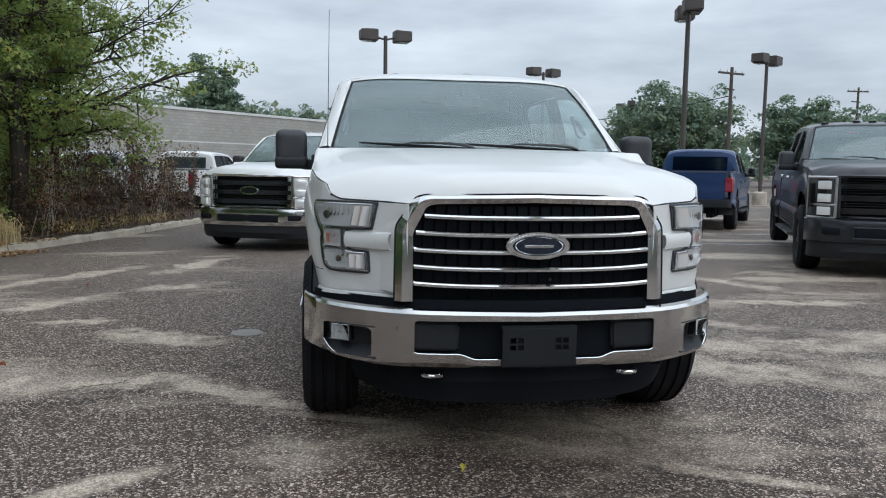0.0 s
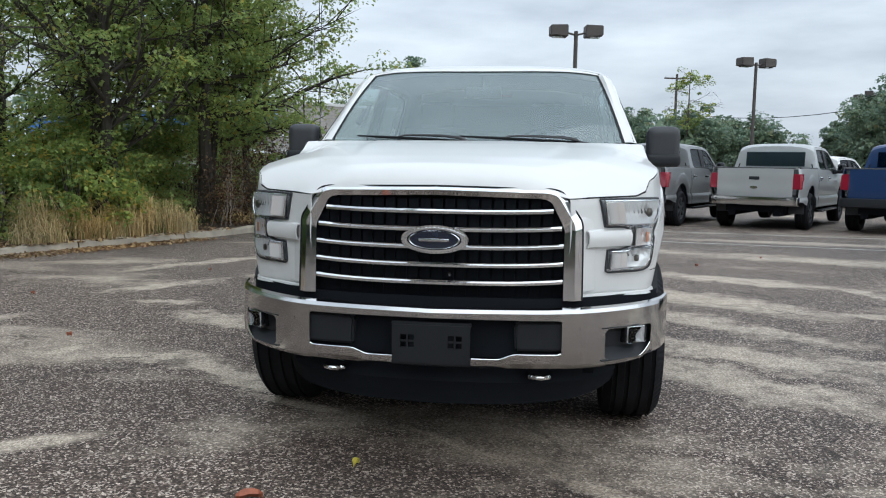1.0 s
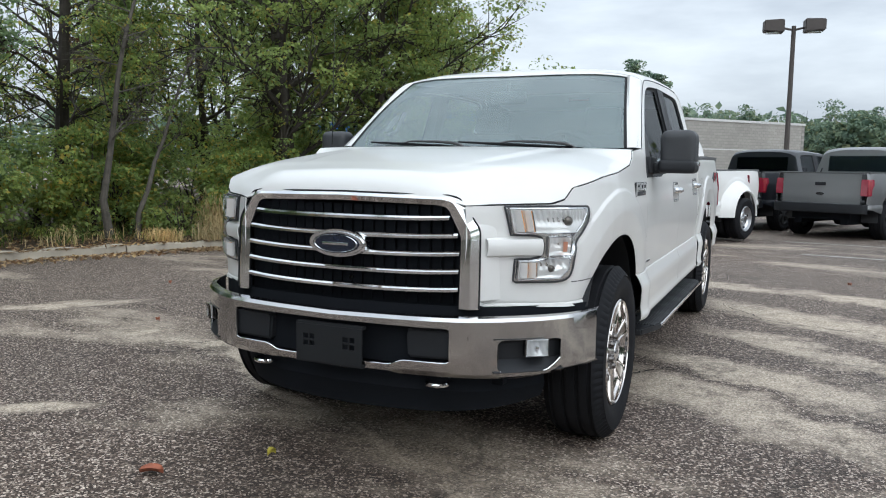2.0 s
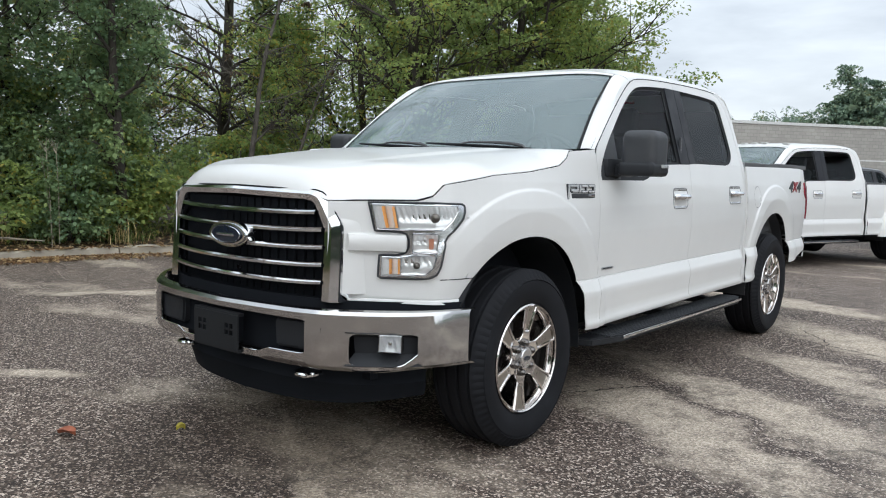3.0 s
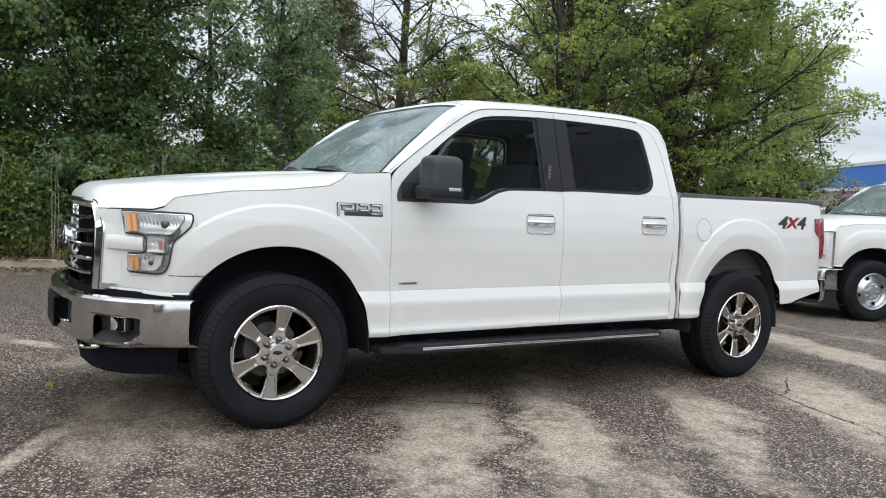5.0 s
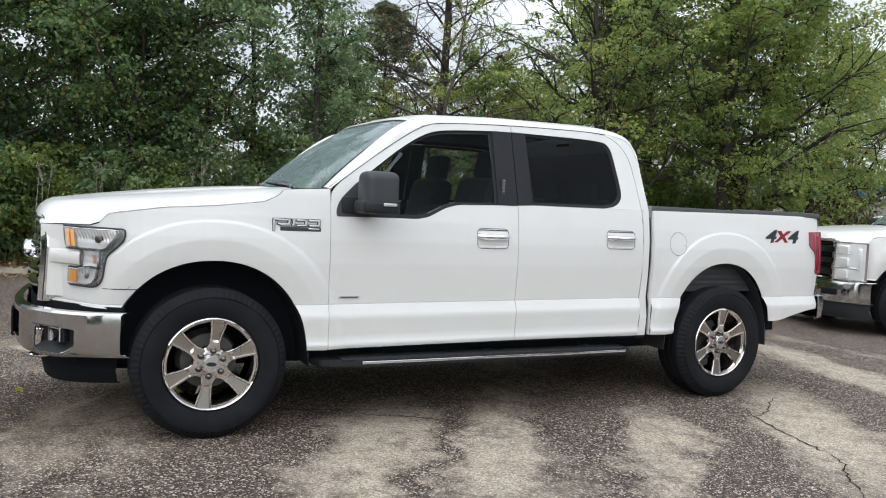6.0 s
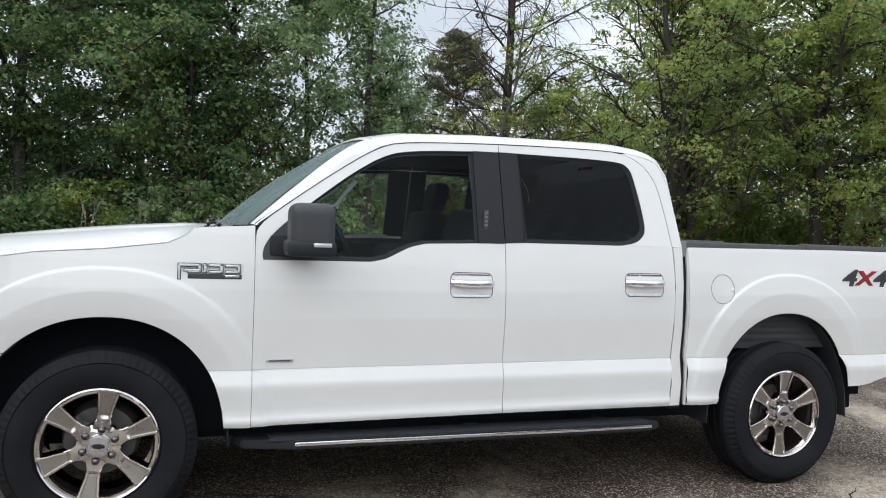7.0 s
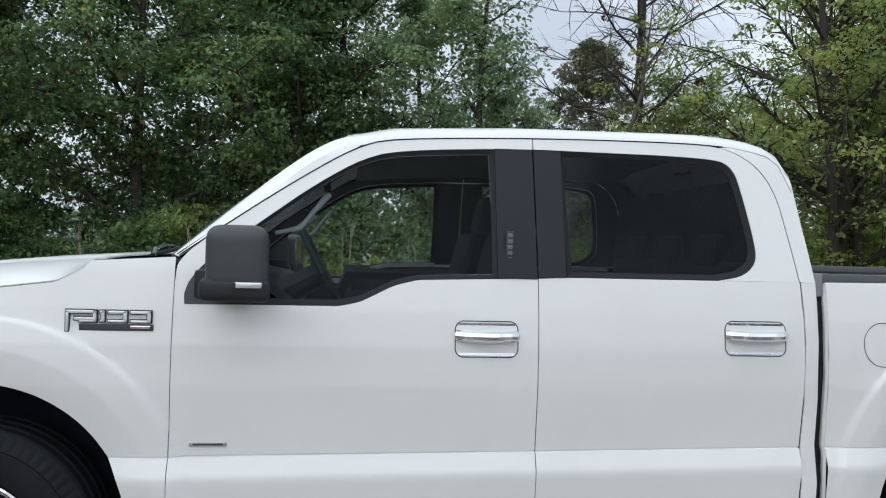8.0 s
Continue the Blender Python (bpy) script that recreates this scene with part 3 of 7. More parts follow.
def side(y, z):
    """Half width of the body at y and z, flares included."""
    if z > 1.33:
        return 0.950 - 0.29 * (z - 1.33) + tab(y, FRONT_IN)
    d = arch_gap(y, z)
    flare = 0.0085 * smooth(0.206, 0.194, d) - 0.018 * min(1.0, max(0.0, (0.105 - d) / 0.105))
    bulge = 0.012 * smooth(0.30, 0.02, d)
    return tab(z + fall(y) * smooth(1.0, 0.85, z), SIDE_X) + tab(y, FRONT_IN) + flare + bulge


def arch_z(y, low):
    """Height of the body's lower edge, which rises over the wheels."""
    z = low
    for cy, cz, a, b in ARCHES:
        k = 1 - abs((y - cy) / a) ** 2.15
        if k > 0:
            z = max(z, cz + b * k ** (1 / 2.15))
    return z


FINE = True


def panel(ys, low, high):
    """A side panel between its lower and upper edge."""
    rows, low_rows = (76, 26) if FINE else (34, 12)
    out = []
    for y in ys:
        a, b = low(y), high(y)
        # the feature line low on the flank gets rows of its own
        cuts = [max(a, min(b, z)) for z in (a, *[c - fall(y) for c in (0.724, 0.7275, 0.7305, 0.734)], b)]
        zs = []
        for p, q, k in zip(cuts, cuts[1:], (low_rows, 1, 1, 1, rows - 15)):
            zs += [p + (q - p) * j / k for j in range(k)]
        out.append([(side(y, z), y, z) for z in zs + [b]])
    return grid(out)


def arch_steps(cy, a, count=46):
    return [cy - a * math.cos(math.pi * i / count) for i in range(count + 1)]


def roof_z(x, y):
    edge = tab(y, ROOF_EDGE)
    w = side(y, edge)
    k = min(1.0, abs(x) / w)
    return edge + (tab(y, ROOF_MID) - edge) * (1 - k ** 2.9) ** (1 / 2.1)


def wheel_parts(parent, x, y, z, out, rim_mat, style="six", tyre_r=0.410, rim_r=0.249, width=0.27, turn=4):
    """A wheel with tyre, rim, spokes, nuts and cap; out is +1 or -1, the way it faces."""
    w = new("wheel")
    w.parent = parent
    w.matrix_local = pose(x, y, z)
    local = pose(0, 0, 0, 0, 0, 0 if out > 0 else 180) @ pose(0, 0, 0, -turn)
    h = width / 2
    prof = [(rim_r - 0.004, h - 0.035), (rim_r + 0.012, h - 0.012), (rim_r + 0.04, h - 0.001), (tyre_r - 0.085, h + 0.006), (tyre_r - 0.052, h + 0.003), (tyre_r - 0.048, h - 0.002), (tyre_r - 0.044, h + 0.003), (tyre_r - 0.032, h - 0.006), (tyre_r - 0.022, h - 0.014), (tyre_r - 0.006, h - 0.03)]
    for g in (0.085, 0.03, -0.03, -0.085):
        prof += [(tyre_r, g + 0.012), (tyre_r - 0.011, g + 0.008), (tyre_r - 0.011, g - 0.006), (tyre_r, g - 0.010)]
    prof += [(tyre_r - 0.006, -h + 0.03), (tyre_r - 0.03, -h + 0.005), (tyre_r - 0.08, -h), (rim_r, -h + 0.03)]
    seg = 216 if FINE else 72
    v, f = lathe(prof, seg)
    n = len(prof)
    for i in range(seg):
        if i % 3 == 0:
            for k in (7, 8, 9):
                a, b, c = v[i * n + k]
                sq = 0.984 if k < 9 else 0.988
                v[i * n + k] = (a - (0.004 if k == 7 else 0), b * sq, c * sq)
    part("tyre", moved((v, f), local), RUBBER, w, "black rubber tyre")
    rim = lathe([(rim_r + 0.004, h - 0.028), (rim_r + 0.004, h - 0.012), (rim_r - 0.002, h - 0.007), (rim_r - 0.007, h - 0.012), (rim_r - 0.008, h - 0.026), (rim_r - 0.015, h - 0.027), (rim_r - 0.020, h - 0.05), (rim_r - 0.028, -h + 0.05)], 96)
    part("rim", moved(rim, local), rim_mat, w, "bright wheel rim")
    part("brake_drum", moved(joined(lathe([(0.0, h - 0.125), (0.15, h - 0.125), (0.155, h - 0.15), (0.165, h - 0.20), (0.165, -h + 0.03)], 48), lathe([(0.0, h - 0.07), (0.09, h - 0.07), (0.09, h - 0.13)], 32)), local), DISC_GREY, w, "dark brake disc behind the spokes")
    if style == "six":
        def dish(r):
            return h - 0.016 - 0.030 * (1 - (r / rim_r)) ** 0.9
        def half_width(r):
            return tab(r, ((0.060, 0.036), (0.080, 0.041), (0.095, 0.034), (0.112, 0.0285), (0.14, 0.0305), (0.18, 0.0365), (0.215, 0.0425), (rim_r, 0.0495)))
        for i in range(6):
            a = i * 60
            # a broad spoke whose bright edges frame a dull pocket that opens towards the rim
            rows = []
            for k in range(33 if FINE else 9):
                r = 0.060 + (rim_r - 0.006 - 0.060) * k / (32 if FINE else 8)
                w_, d, p_ = half_width(r), dish(r), smooth(0.118, 0.128, r)
                e_ = min(0.011, w_ * 0.36)
                rows.append([(d + q, u, r) for q, u in ((-0.060, -w_ * 1.12), (-0.014, -w_ * 1.04), (-0.003, -w_), (0.0, -w_ + 0.003), (0.0, -w_ + e_), (-0.007 * p_, -w_ + e_ + 0.004), (-0.009 * p_, 0.0), (-0.007 * p_, w_ - e_ - 0.004), (0.0, w_ - e_), (0.0, w_ - 0.003), (-0.003, w_), (-0.014, w_ * 1.04), (-0.060, w_ * 1.12))])
            part("spoke", moved(grid(rows), local @ pose(0, 0, 0, a)), rim_mat, w, sharp=38)
            rows = []
            for k in range(12):
                r = 0.131 + (rim_r - 0.012 - 0.131) * k / 11
                w_ = half_width(r) - 0.0145
                rows.append([(dish(r) - 0.0068, u * w_, r) for u in (-1, -0.5, 0, 0.5, 1)])
            part("spoke_inset", moved(grid(rows), local @ pose(0, 0, 0, a)), POCKET_GREY, w, solid=0.002, smoothed=False)
            nut = lathe([(0.0, h - 0.014), (0.008, h - 0.016), (0.0145, h - 0.022), (0.0175, h - 0.031), (0.0180, h - 0.055)], 14)
            nut = moved(nut, pose(0, -0.069 * math.sin(radians(a)), 0.069 * math.cos(radians(a))))
            part("wheel_nut", moved(nut, local), NUT_CHROME, w)
        part("rim_ring", moved(lathe([(rim_r - 0.010, h - 0.034), (rim_r - 0.013, h - 0.026), (rim_r - 0.019, h - 0.026), (rim_r - 0.024, h - 0.034), (rim_r - 0.025, h - 0.06)], 96), local), rim_mat, w)
        part("hub", moved(lathe([(0.0, h - 0.040), (0.082, h - 0.0385), (0.092, h - 0.043), (0.098, h - 0.055), (0.100, h - 0.09)], 48), local), rim_mat, w)
        cap = part("centre_cap", moved(lathe([(0.0, h - 0.015), (0.041, h - 0.0155), (0.044, h - 0.019), (0.048, h - 0.019), (0.050, h - 0.045)], 32), local), CUP_SILVER, w, "round centre cap")
        part("cap_badge", moved(moved(lathe([(0.0, h - 0.0125), (0.026, h - 0.013), (0.028, h - 0.0155)], 24), Matrix.Diagonal((1, 1, 0.42, 1))), local @ pose(0, 0, 0, 4)), BADGE_BLUE, cap)
    elif style == "steel":
        part("wheel_face", moved(lathe([(0.0, h - 0.02), (0.055, h - 0.02), (0.06, h - 0.045), (0.12, h - 0.05), (0.15, h - 0.075), (0.19, h - 0.085), (rim_r - 0.015, h - 0.05)], 48), local), rim_mat, w, "brushed steel wheel disc")
        for i in range(8):
            nut = moved(lathe([(0.0, h - 0.028), (0.011, h - 0.030), (0.013, h - 0.055)], 10), pose(0, 0.088 * math.cos(i * math.pi / 4), 0.088 * math.sin(i * math.pi / 4)))
            part("wheel_nut", moved(nut, local), CHROME, w)
        for i in range(4):
            hole = moved(lathe([(0.0, h - 0.062), (0.022, h - 0.062), (0.024, h - 0.072)], 16), pose(0, 0.172 * math.cos(i * math.pi / 2 + .4), 0.172 * math.sin(i * math.pi / 2 + .4)))
            part("hand_hole", moved(hole, local), DEEP_BLACK, w)
    else:
        for i in range(6):
            sp = prism([(-0.03, 0.05), (0.03, 0.05), (0.045, rim_r - 0.012), (-0.045, rim_r - 0.012)], "x", h - 0.06, h - 0.02, 0.006)
            part("spoke", moved(sp, local @ pose(0, 0, 0, i * 60)), rim_mat, w)
        part("hub", moved(lathe([(0.0, h - 0.015), (0.06, h - 0.018), (0.07, h - 0.06)], 32), local), rim_mat, w)
    return w


def both(name, shape, material, parent, label="", **more):
    return part(name, shape, material, parent, label, **more), part(name, flipped(shape), material, parent, label, **more)


def cab_and_bed(truck, paint, rail=RAIL_GREY):
    """Doors, roof, glass, cab, bed: all that lies behind the nose."""
    # front fender, with the nose beside the grille
    ys = sorted([-0.84 + (0.013 * i if FINE else 0.052 * i) for i in range(113 if FINE else 29)] + [y for y in arch_steps(0, 0.519, 46 if FINE else 22) if y > -0.455] + [0.6345])
    fender = panel(ys, lambda y: arch_z(y, 0.690 + 0.01 * smooth(-0.5, -0.84, y)) if y < 0 else arch_z(y, 0.452), lambda y: tab(y, HOOD_EDGE) - 0.004)
    both("front_fender", fender, paint, truck, solid=0.004)
    # front door: lower skin and window frame
    cols = 60 if FINE else 20
    ys = [0.637 + 1.239 * i / cols for i in range(cols + 1)]
    door_f = panel(ys, lambda y: 0.455 + 0.012 * (y - 0.64), lambda y: tab(y, WIN_F_LOW))
    outer, inner = resample([(0, *p) for p in SEAM[:8]], 60), resample([(0, *p) for p in WIN_F_TOP], 60)
    outer[-1], inner[-1] = Vector((0, 1.876, 1.843)), Vector((0, 1.876, 1.800))
    frame_f = grid([[(side(q.y, q.z), q.y, q.z) for q in (a.lerp(b, k / 3) for k in range(4))] for a, b in zip(outer, inner)])
    both("front_door", joined(door_f, frame_f), paint, truck, solid=0.004)
    # rear door
    rear_edge = ((0.44, 2.866), (0.74, 2.875), (1.0, 2.882), (1.18, 2.881), (1.335, 2.874))
    rows = []
    for i in range(cols + 1):
        k = i / cols
        col, drop = [], fall(1.879 + k)
        top = tab(1.880 + k, ((1.880, 1.326), (1.98, 1.332), (2.880, 1.336)))
        foot = 26 if FINE else 12
        for z in [0.470 + (0.254 - drop) * j / foot for j in range(foot)] + [0.724 - drop, 0.7275 - drop, 0.7305 - drop] + [0.734 - drop + (top - 0.734 + drop) * j / 29 for j in range(30)]:
            y = 1.8790 + (tab(z, rear_edge) - 1.8790) * k
            col.append((side(y, z), y, z))
        rows.append(col)
    outer = resample([(0, 1.8790, 1.843), (0, 2.45, 1.853), (0, 2.63, 1.845), (0, 2.75, 1.785), (0, 2.82, 1.68), (0, 2.85, 1.50), (0, 2.872, 1.336)], 60)
    inner = resample([(0, *p) for p in WIN_R_RIM], 60)
    frame_r = grid([[(side(q.y, q.z), q.y, q.z) for q in (a.lerp(b, k / 3) for k in range(4))] for a, b in zip(outer, inner)])
    both("rear_door", joined(grid(rows), frame_r), paint, truck, solid=0.004)
    # windows: seal, pane
    f_rim = [(q.y, q.z) for q in resample([(0, *p) for p in WIN_F_TOP], 40)]
    f_rim = [p for p in f_rim if p[0] < 1.73] + [(1.738, 1.797), (1.744, 1.6), (1.742, 1.322), (1.45, 1.312), (1.37, 1.292), (1.30, 1.256), (1.25, 1.232), (1.18, 1.217), (0.9, 1.215)]
    f_in = [(p[0] + (1.24 - p[0]) * 0.055, p[1] + (1.50 - p[1]) * 0.075) for p in f_rim]
    seal = strip([(side(*p) - 0.004, *p) for p in f_rim + f_rim[:1]], [(side(*p) - 0.014, *p) for p in f_in + f_in[:1]])
    both("window_seal", seal, SEAL, truck, "black rubber window seal", solid=0.006)
    both("glass_run", tube([(side(*p) - 0.012, *p) for p in f_in if p[1] > 1.45], 0.0022, 5), GREY_PLASTIC, truck)
    pane_f = [p for p in f_in if p[0] > 0.875 or p[1] > 1.47]
    both("front_window", facing(polygon(pane_f, lambda y, z: side(y, z) - 0.013), (1, 0, 0)), DOOR_GLASS, truck, "clear side window", smoothed=False, shadow=False)
    r_rim = [(q.y, q.z) for q in inner if q.y > 1.968] + [(2.30, 1.334), (1.985, 1.333)]
    r_in = [(p[0] + (2.32 - p[0]) * 0.06, p[1] + (1.56 - p[1]) * 0.08) for p in r_rim]
    seal = strip([(side(*p) - 0.004, *p) for p in r_rim + r_rim[:1]], [(side(*p) - 0.014, *p) for p in r_in + r_in[:1]])
    both("window_seal", seal, SEAL, truck, "black rubber window seal", solid=0.006)
    both("rear_window", facing(polygon(r_in, lambda y, z: side(y, z) - 0.013), (1, 0, 0)), PRIVACY_GLASS, truck, "dark privacy glass", smoothed=False, shadow=False)
    # dark pillars between the windows, and the patch that carries the mirror
    for y0, y1, low in ((1.732, 1.8735, 1.324), (1.8785, 1.980, 1.331)):
        both("pillar_cover", grid([[(side(y, z) + 0.002, y, z) for z in (low, 1.3335, 1.48, 1.63, 1.797)] for y in (y0, (y0 + y1) / 2, y1)]), PILLAR_BLACK, truck, "satin black pillar cover", solid=0.006)
    sail = [p for p in f_rim if p[0] < 0.86 and p[1] < 1.47] + [(0.885, 1.475), (0.885, 1.216)]
    both("mirror_patch", polygon(sail, lambda y, z: side(y, z) + 0.001), GREY_PLASTIC, truck, "black plastic mirror base", solid=0.008, smoothed=False)
    # roof with its rounded rails
    rows = []
    for i in range(41):
        k = i / 40
        row = []
        for j in range(33):
            u = -1 + 2 * j / 32
            u = math.copysign(1 - (1 - abs(u)) ** 1.7, u)
            y = 1.165 + 0.06 * u * u + (2.892 - (1.165 + 0.06 * u * u)) * k
            edge = tab(y, ROOF_EDGE) if y > 1.24 else 1.784
            x = u * side(y, edge)
            row.append((x, y, roof_z(x, y)))
        rows.append(row)
    roof_back = rows[-1]
    part("roof", grid(rows), paint, truck, "white painted steel roof" if paint is WHITE_PAINT else "", solid=0.004)
    # back of the cab
    low = []
    for x, y, z in roof_back:
        low.append((x * 1.10, 2.936 - 0.03 * abs(x) ** 6, 1.335))
    bottom = [(x, y, 0.47) for x, y, z in low]
    mid = [tuple((Vector(a) * 0.5 + Vector(b) * 0.5)) for a, b in zip(roof_back, low)]
    mid = [(x, y + 0.012, z) for x, y, z in mid]
    part("cab_back", grid([roof_back, mid, low, bottom]), paint, truck, solid=0.004)
    corner = grid([[(side(2.872, z), tab(z, rear_edge) + 0.006, z), (side(2.872, z) - 0.003, 2.938, z), (side(2.872, z) - 0.018, 2.948, z), (side(2.872, z) - 0.09, 2.952, z)] for z in (0.47, 0.60, 0.735, 0.9, 1.12, 1.25, 1.335)])
    door_line = [q for q in outer if q.y > 2.60]
    back_line = resample([(0, *q) for q in CAB_BACK], len(door_line))
    rows = []
    for q, b in zip(door_line, back_line):
        mid_y, mid_z = (q.y + b.y) / 2, (q.z + b.z) / 2
        rows.append([(side(q.y, q.z), q.y + 0.004, q.z + 0.001), (side(mid_y, mid_z), mid_y, mid_z), (side(b.y, b.z) - 0.003, b.y, b.z), (side(b.y, b.z) - 0.03, b.y + 0.006, b.z + 0.002), (side(b.y, b.z) - 0.09, b.y + 0.008, b.z + 0.004)])
    upper = grid(rows)
    both("cab_corner", joined(corner, upper), paint, truck, solid=0.004)
    part("back_window", facing(grid([[(x, 2.954 - 0.032 * (z - 1.40) / 0.35, z) for x in (-0.66, 0.66)] for z in (1.40, 1.74)]), (0, 1, 0)), PRIVACY_GLASS, truck, "dark rear window", solid=0.004)
    part("high_brake_light", box(-0.09, 0.09, 2.83, 2.86, 1.815, 1.838, 0.006), RED_LENS, truck, "red high brake light")
    # windscreen and pillars beside it
    def screen(u, v):
        bx, by, bz = 0.868 * u, 0.49 + 0.125 * u * u, 1.352 + 0.022 * abs(u)
        ty = 1.165 + 0.06 * u * u
        tx = 0.730 * u
        tz = roof_z(tx, ty) - 0.004
        lift_out = 0.022 * math.sin(math.pi * v)
        return (bx + (tx - bx) * v, by + (ty - by) * v - lift_out, bz + (tz - bz) * v + lift_out * 0.8)
    part("windscreen", facing(grid([[screen(-1 + 2 * i / 24, j / 16) for i in range(25)] for j in range(17)]), (0, -1, 1)), SCREEN_GLASS, truck, "tinted windscreen mirroring trees and sky", shadow=False)
    edge = [screen(1, j / 24) for j in range(25)]
    seam = resample([(0, 0.642, 1.372), (0, 0.88, 1.55), (0, 1.09, 1.694), (0, 1.24, 1.784)], 25, False)
    rows = []
    for j, (e, q) in enumerate(zip(edge, seam)):
        row = []
        for k in range(9):
            a = Vector(e).lerp(Vector((side(q.y, q.z), q.y, q.z)), k / 8) + Vector((0.010, -0.006, 0.006)) * math.sin(math.pi * k / 8) * (1 - k / 8)
            if 0 < k < 8:
                a.z += (roof_z(a.x, 1.236) - 0.003 - a.z) * (j / 24) ** 4
            row.append(tuple(a))
        rows.append(row)
    pillar = grid(rows)
    both("windscreen_pillar", pillar, paint, truck, solid=0.004)
    dark = [[screen(-1 + 2 * i / 24, v) for i in range(25)] for v in (0.955, 0.962)]
    part("roof_header", grid([[(x, y - 0.004, z + 0.004) for x, y, z in [screen(-1 + 2 * i / 24, v) for i in range(25)]] for v in (0.962, 0.98, 1.0)]), paint, truck, solid=0.003)
    part("windscreen_band", grid([[(x, y - 0.003, z + 0.003) for x, y, z in r] for r in dark]), SEAL, truck, "black band along the glass edge")
    both("windscreen_band", grid([[tuple(Vector(screen(u, j / 16)) + Vector((0, -0.003, 0.003))) for u in (0.982, 1.0)] for j in range(17)]), SEAL, truck)
    # bed
    ys = sorted([2.978 + (0.014 * i if FINE else 0.056 * i) for i in range(122 if FINE else 31)] + arch_steps(3.655, 0.474, 46 if FINE else 22) + [4.69])
    bed = panel(ys, lambda y: arch_z(y, 0.472 if y < 3.6 else 0.545 + 0.085 * smooth(4.12, 4.65, y)), lambda y: 1.338 + 0.012 * (y - 2.978))
    both("bed_side", bed, paint, truck, solid=0.004)
    both("bed_front_edge", grid([[(side(2.978, z) - d, 2.978 + e, z) for d, e in ((0, 0), (0.012, -0.005), (0.03, -0.002))] for z in (0.47, 0.7, 0.735, 1.0, 1.2, 1.338)]), paint, truck)
    # black sheet set into the open gap in place of its shade
    both("gap_filler", grid([[(side(2.95, z) - 0.035, y, z) for z in (0.44, 0.6, 0.735, 1.0, 1.2, 1.345)] for y in (2.90, 2.985)]), SEAL, truck, "black sheet standing for the shaded gap between cab and bed", solid=0.006)
    both("gap_pad", box(side(2.95, 1.33) - 0.030, side(2.95, 1.33) - 0.004, 2.938, 2.972, 1.285, 1.372, 0.006), GAP_GREY, truck, "grey rubber pad between cab and bed")
    rail_path = [(2.96, 1.340), (3.8, 1.350), (4.66, 1.361)]
    both("bed_rail_cap", joined(*[box(side(3.5, 1.33) - 0.075, side(3.5, 1.33) - 0.004, a[0], b[0], (a[1] + b[1]) / 2 - 0.012, (a[1] + b[1]) / 2 + 0.026, 0.008) for a, b in zip(rail_path, rail_path[1:])]), rail, truck, "ribbed black bed rail cap")
    ribs = [(0.865 + 0.006 * (k % 2), 0.80 + 0.52 * k / 26) for k in range(27)]
    both("bed_wall", grid([[(x, y, z) for x, z in ribs] for y in (2.99, 3.8, 4.64)]), LINER, truck, "ribbed grey bed liner", solid=0.004)
    part("bed_floor", box(-0.87, 0.87, 2.98, 4.65, 0.76, 0.80, 0.004), LINER, truck, "ribbed bed floor")
    part("bed_bulkhead", box(-0.88, 0.88, 2.965, 2.99, 0.5, 1.33, 0.004), LINER, truck)
    gate = grid([[(x, 4.695 + 0.012 * math.sin(math.pi * j / 10) - (0.02 if 4 <= j <= 6 else 0.0) * 0.3 - 0.05 * (abs(x) / 0.92) ** 8, 0.70 + 0.655 * j / 10) for x in [-0.80 + 1.6 * i / 24 for i in range(25)]] for j in range(11)])
    part("tailgate", gate, paint, truck, solid=0.012)
    part("tailgate_cap", box(-0.84, 0.84, 4.64, 4.705, 1.345, 1.372, 0.008), rail, truck)
    part("gate_handle", box(-0.11, 0.11, 4.70, 4.715, 1.10, 1.17, 0.006), BLACK_PLASTIC, truck)
    oval = [(0.085 * math.cos(2 * math.pi * i / 28), 0.93 + 0.032 * math.sin(2 * math.pi * i / 28)) for i in range(28)]
    part("rear_emblem", prism(oval, "y", 4.706, 4.716, 0.003), CHROME, truck, "oval emblem")
    lamp = [(4.525, 1.232), (4.70, 1.237), (4.715, 0.905), (4.617, 0.905), (4.605, 1.045), (4.59, 1.075), (4.538, 1.115)]
    for s in (1, -1):
        def side_of(sh):
            return sh if s > 0 else flipped(sh)
        tail = part("tail_light", side_of(prism(lamp, "x", 0.80, 0.94, 0.010)), RED_LENS, truck, "red wrap-around tail light")
        def on_side(stops, y0, y1, out_):
            cols = []
            for q in range(19):
                y = y0 + (y1 - y0) * q / 18
                a, b = tab(y, [(p[0], p[1]) for p in stops]), tab(y, [(p[0], p[2]) for p in stops])
                cols.append([(side(min(y, 4.69), a + (b - a) * k / 8) + out_, y, a + (b - a) * k / 8) for k in range(9)])
            return grid(cols)
        face_stops = ((4.525, 1.130, 1.232), (4.540, 1.112, 1.233), (4.590, 1.075, 1.235), (4.606, 1.045, 1.235), (4.617, 0.905, 1.236), (4.706, 0.905, 1.237))
        core_stops = ((4.612, 1.125, 1.205), (4.645, 1.08, 1.205), (4.653, 0.93, 1.205), (4.69, 0.93, 1.205))
        part("lamp_face", side_of(on_side(face_stops, 4.525, 4.706, 0.009)), RED_LENS, tail, solid=0.012)
        part("lamp_core", side_of(on_side(core_stops, 4.612, 4.69, 0.0165)), RED_TRIM, tail, solid=0.002)
    # rear bumper
    plan = [(0.955, 4.70), (0.945, 4.78), (0.86, 4.845), (0.5, 4.875), (0.0, 4.88)]
    half = resample([(x, y, 0) for x, y in plan], 24)
    full = [(p.x, p.y) for p in half] + [(-p.x, p.y) for p in reversed(half[:-1])]
